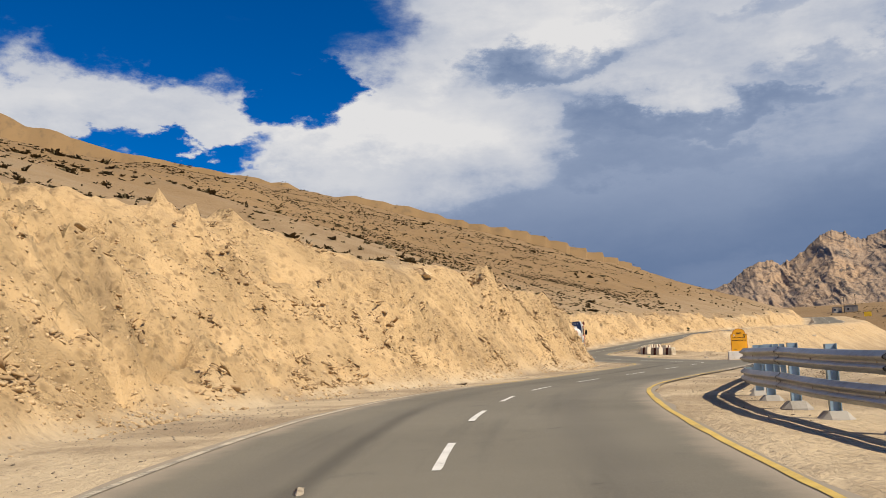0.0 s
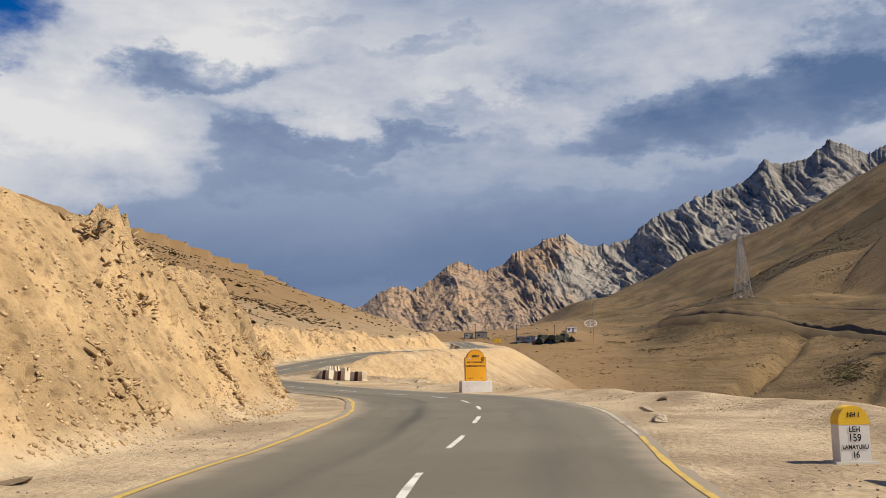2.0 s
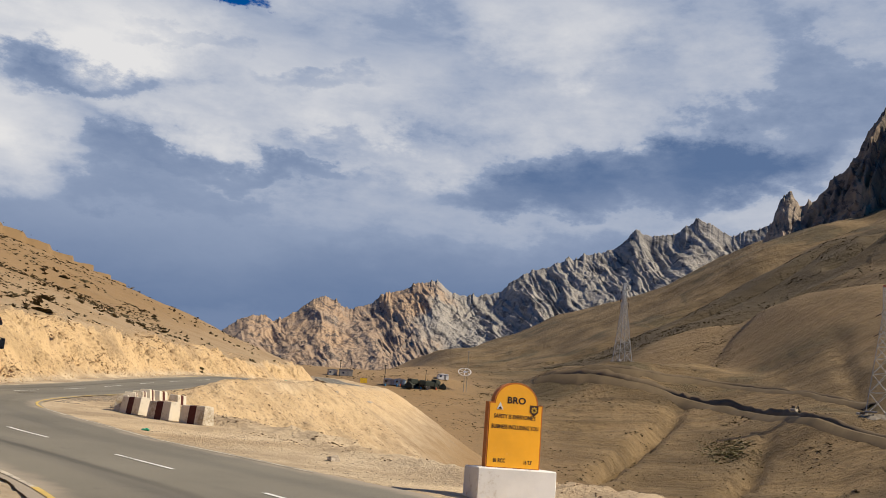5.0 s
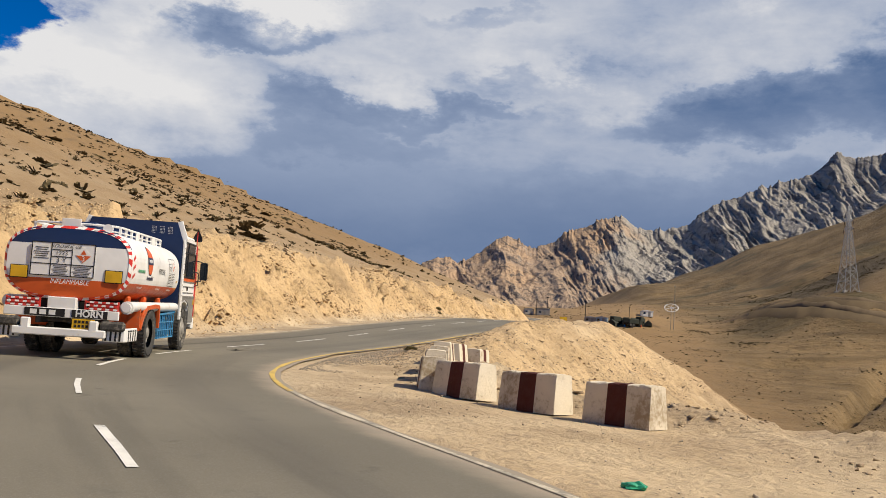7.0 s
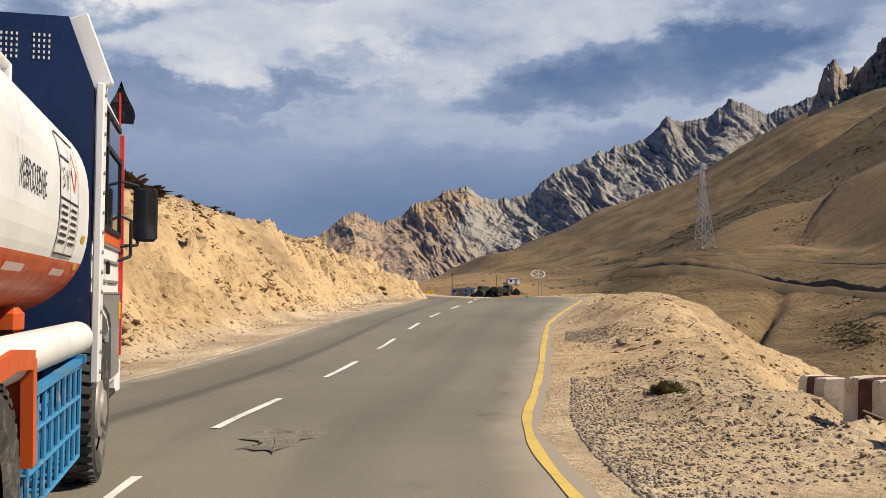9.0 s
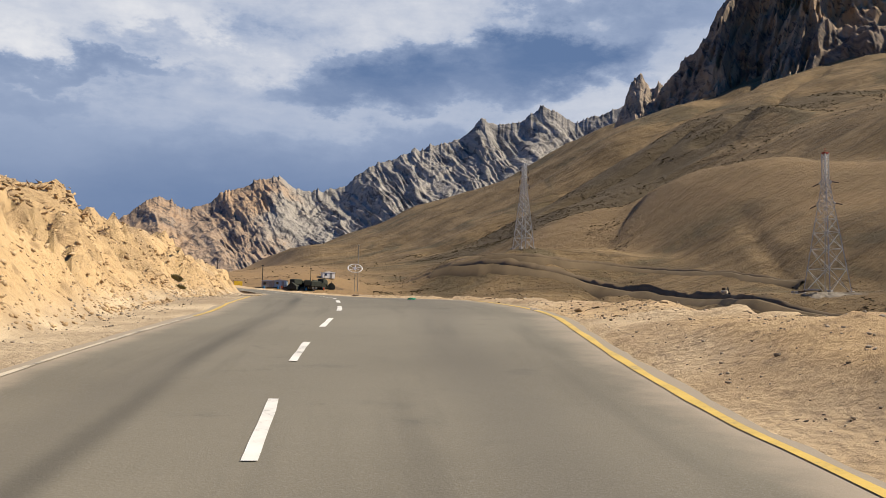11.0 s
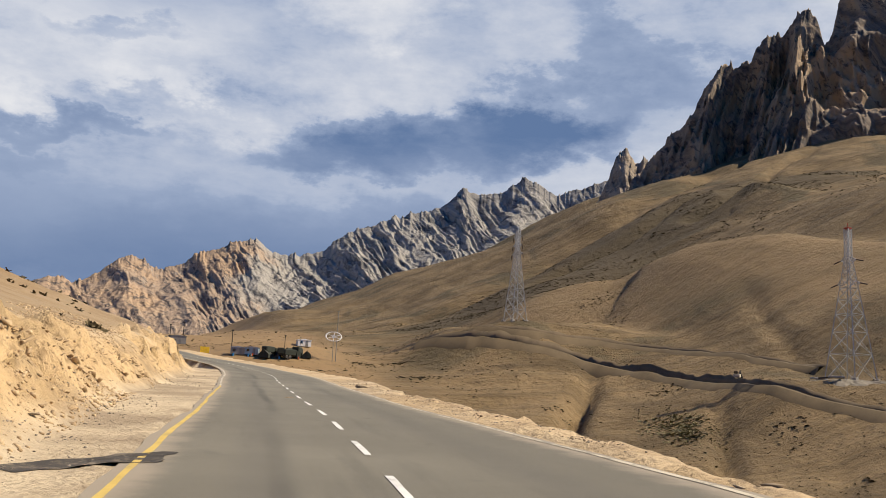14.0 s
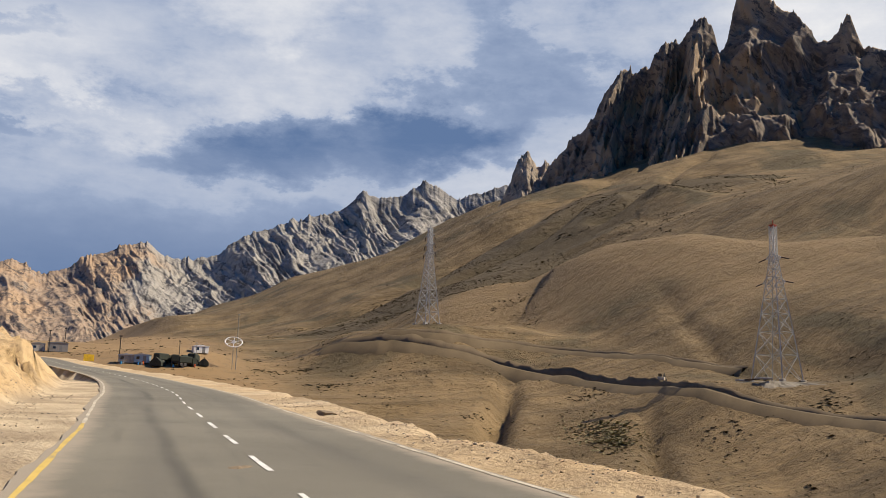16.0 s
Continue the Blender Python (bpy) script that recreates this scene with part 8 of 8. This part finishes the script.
scatter("bank_outcrop", PLATES, np.stack([x, y, z + s * 0.02], -1), s, BANK_ROCK, 12, "broken brown rock standing out of the ochre bank", "rock", 0.4, 0.45)

# larger stones on the slope below the bend
r = np.random.default_rng(36)
n = 5200
i = r.integers(int(np.searchsorted(LINE[:, 1], 84)), int(np.searchsorted(LINE[:, 1], 150)), n)
d = -(along(CREST, LINE[i, 1]) - 1.5 + 10.0 * r.uniform(0, 1, n))
x, y = LINE[i, 0] + LEFT[i, 0] * d, LINE[i, 1] + LEFT[i, 1] * d + r.uniform(0, 0.5, n)
s = 0.025 + 0.065 * r.uniform(0, 1, n) ** 3.0
k = patchy(x, y, 3.2, 77, 0.02)
x, y, s = x[k], y[k], s[k]
scatter("slope_stones", PLATES, np.stack([x, y, lying(x, y) + s * 0.15], -1), s, SLOPE_STONE, 13, "brown stones lying on the slope below the bend", "rubble")

# brown rubble down the right-hand slope
xs, ys, ss = [], [], []
for n, y0, y1, sd in ((16000, 74, 130, 31), (7000, 130, 200, 32), (3000, 30, 80, 33)):
    r = np.random.default_rng(sd)
    i = r.integers(int(np.searchsorted(LINE[:, 1], y0)), int(np.searchsorted(LINE[:, 1], y1)), n)
    d = -np.maximum(along(CREST, LINE[i, 1]) - 2.2 + 9.0 * r.uniform(0, 1, n) ** 1.2, HALF + along(WIDER_R, LINE[i, 1]) + 0.7 + 1.5 * r.uniform(0, 1, n))
    x, y = LINE[i, 0] + LEFT[i, 0] * d, LINE[i, 1] + LEFT[i, 1] * d + r.uniform(0, 0.5, n)
    s = 0.008 + 0.030 * r.uniform(0, 1, n) ** 3.0
    k = patchy(x, y, 2.5, 70 + sd, 0.0)
    xs.append(x[k]); ys.append(y[k]); ss.append(s[k])
x, y, s = np.concatenate(xs), np.concatenate(ys), np.concatenate(ss)
scatter("slope_rubble", STONES, np.stack([x, y, lying(x, y) + s * 0.2], -1), s, SLOPE_STONE, 3, "loose ochre rubble along the lip of the slope", "rubble")

SHRUBS = [shrub_shape(s, 17) for s in (11, 12, 13, 14, 15, 16)]
MATS = [shrub_shape(s, 44, 0.28) for s in (21, 22, 23)]

def grow(n, x0, x1, y0, y1, seed, keep, scale, side):
    r = np.random.default_rng(seed)
    x, y = r.uniform(x0, x1, n), r.uniform(y0, y1, n)
    z, cut, slope = terrain(x, y)
    i, d = near_line(x, y)
    k = (d * side > 0) & (slope > 0.3) & (cut < 0.55) & (fbm(x, y, scale, 3, seed + 1) > keep)
    if side < 0:
        k &= scrub_cover(x, y) + 0.5 * fbm(x, y, 14.0, 3, seed + 7) > -0.12
    return x[k], y[k], z[k], r


xs, ys, zs, ss = [], [], [], []
for n, box, sd, keep, scale, lo, hi in ((14000, (-32, 14, 8, 190), 201, -0.06, 6.0, 0.08, 0.24), (26000, (-110, 20, 0, 260), 202, -0.06, 9.0, 0.15, 0.36), (16000, (-260, 60, -10, 420), 203, -0.05, 14.0, 0.25, 0.52)):
    x, y, z, r = grow(n, *box, sd, keep, scale, 1)
    xs.append(x); ys.append(y); zs.append(z); ss.append(lo + (hi - lo) * r.uniform(0, 1, len(x)) ** 1.6)
x, y, z, s = map(np.concatenate, (xs, ys, zs, ss))
scatter("shrubs", SHRUBS, np.stack([x, y, z - 0.02], -1), s, SHRUB, 4, "dry dark olive shrubs dotted over the hillside", "shrubs")
xs, ys, zs, ss = [], [], [], []
for n, box, sd, keep, scale, lo, hi in ((3600, (-40, 12, 10, 120), 211, 0.12, 5.0, 0.20, 0.50), (6000, (-200, 20, 0, 330), 212, 0.16, 12.0, 0.35, 0.85)):
    x, y, z, r = grow(n, *box, sd, keep, scale, 1)
    xs.append(x); ys.append(y); zs.append(z); ss.append(lo + (hi - lo) * r.uniform(0, 1, len(x)) ** 2)
x, y, z, s = map(np.concatenate, (xs, ys, zs, ss))
scatter("shrub_mats", MATS, np.stack([x, y, z - 0.03], -1), s, SHRUB, 5, "dark mats of low dry scrub on the hillside", "shrubs")
xs, ys, zs, ss = [], [], [], []
for n, box, sd, keep, scale, lo, hi in ((20000, (110, 330, 190, 480), 221, -0.10, 16.0, 0.16, 0.50), (11000, (120, 560, 240, 760), 222, 0.04, 40.0, 0.25, 0.7), (16000, (280, 620, 490, 720), 224, 0.0, 20.0, 0.3, 1.0), (2200, (70, 420, 190, 560), 223, 0.22, 12.0, 0.4, 1.0)):
    x, y, z, r = grow(n, *box, sd, keep, scale, -1)
    xs.append(x); ys.append(y); zs.append(z); ss.append(lo + (hi - lo) * r.uniform(0, 1, len(x)) ** 2)
x, y, z, s = map(np.concatenate, (xs, ys, zs, ss))
scatter("valley_scrub", MATS + SHRUBS, np.stack([x, y, z - 0.05], -1), s, SHRUB, 6, "dark dry scrub scattered over the far hillside", "shrubs")
# green bush at the bank and a tuft on the right-hand slope
for x, y, sz in ((23.38, 152.60, 0.36), (16.9, 107.4, 0.26), (22.68, 145.90, 0.34), (22.63, 145.00, 0.24)):
    V, F = shrub_shape(int(x * 10 + y), 420, 0.75)
    ob = link_mesh("bush", V * sz * 0.85, F, GREEN_SHRUB)
    ob.matrix_world = pose(x, y, height(x, y) - 0.02)
    tagged(ob, "low olive-green bush growing in dry earth", "bush", "olive bushes beside the road")


# dark tar stain across the left shoulder
TAR = make_paint("dried_tar", (0.05, 0.043, 0.036), 0.85, (0.26, 0.21, 0.15), 0.72, 5.0)
v, f, n, rings = [], [], 40, 5
for k in range(rings + 1):
    for a in np.linspace(0, 2 * math.pi, n, endpoint=False):
        g = (rings - k) / rings
        u = g * 1.35 * (1 + 0.12 * math.sin(5 * a + 1)) * math.cos(a)
        w = g * 0.42 * (1 + 0.35 * math.sin(4 * a) + 0.2 * math.sin(9 * a)) * math.sin(a)
        x, y = 26.18 + 0.85 * u - 0.53 * w, 150.4 + 0.53 * u + 0.85 * w
        v.append((x, y, 0.0))
v = np.array(v)
i, d = near_line(v[:, 0], v[:, 1])
v[:, 2] = np.maximum(terrain(v[:, 0], v[:, 1])[0], np.where(np.abs(d) < 3.4, LINE_Z[i], -99)) + 0.009
for k in range(rings):
    f += [(k * n + i, k * n + (i + 1) % n, (k + 1) * n + (i + 1) % n, (k + 1) * n + i) for i in range(n)]
ob = link_mesh("tar_stain", v, f, TAR)
tagged(ob, "dark dried tar stain across the gravel shoulder", "stain", kind="structure")

# grassy seep in the gully and dense dark scrub on the far slope
r = np.random.default_rng(77)
xs, ys, ss = [], [], []
for cx, cy, rx, ry, n in ((202, 321, 7, 9, 700), (196, 314, 5, 5, 300)):
    xs.append(cx + rx * r.normal(size=n) * 0.6); ys.append(cy + ry * r.normal(size=n) * 0.6); ss.append(r.uniform(0.25, 0.6, n))
x, y, s = map(np.concatenate, (xs, ys, ss))
scatter("grass", MATS, np.stack([x, y, terrain(x, y)[0]], -1), s, GREEN_SHRUB, 8, "olive-green grass in a damp gully", "grass")
xs, ys, ss = [], [], []
for cx, cy, rx, ry, n in ((174.8, 424.7, 5, 3, 60), (160.7, 423.8, 4, 3, 50), (168, 398, 6, 4, 60), (190, 352, 6, 4, 50), (226, 350, 7, 4, 60), (215, 296, 6, 5, 60), (240, 285, 8, 5, 70), (300, 470, 16, 10, 160), (340, 500, 22, 12, 220), (280, 440, 10, 8, 110)):
    xs.append(cx + rx * r.normal(size=n) * 0.6); ys.append(cy + ry * r.normal(size=n) * 0.6); ss.append(r.uniform(0.25, 0.65, n))
x, y, s = map(np.concatenate, (xs, ys, ss))
scatter("dark_scrub", MATS, np.stack([x, y, terrain(x, y)[0]], -1), s, SHRUB, 9, "clusters of dark scrub on the far slope", "shrubs")
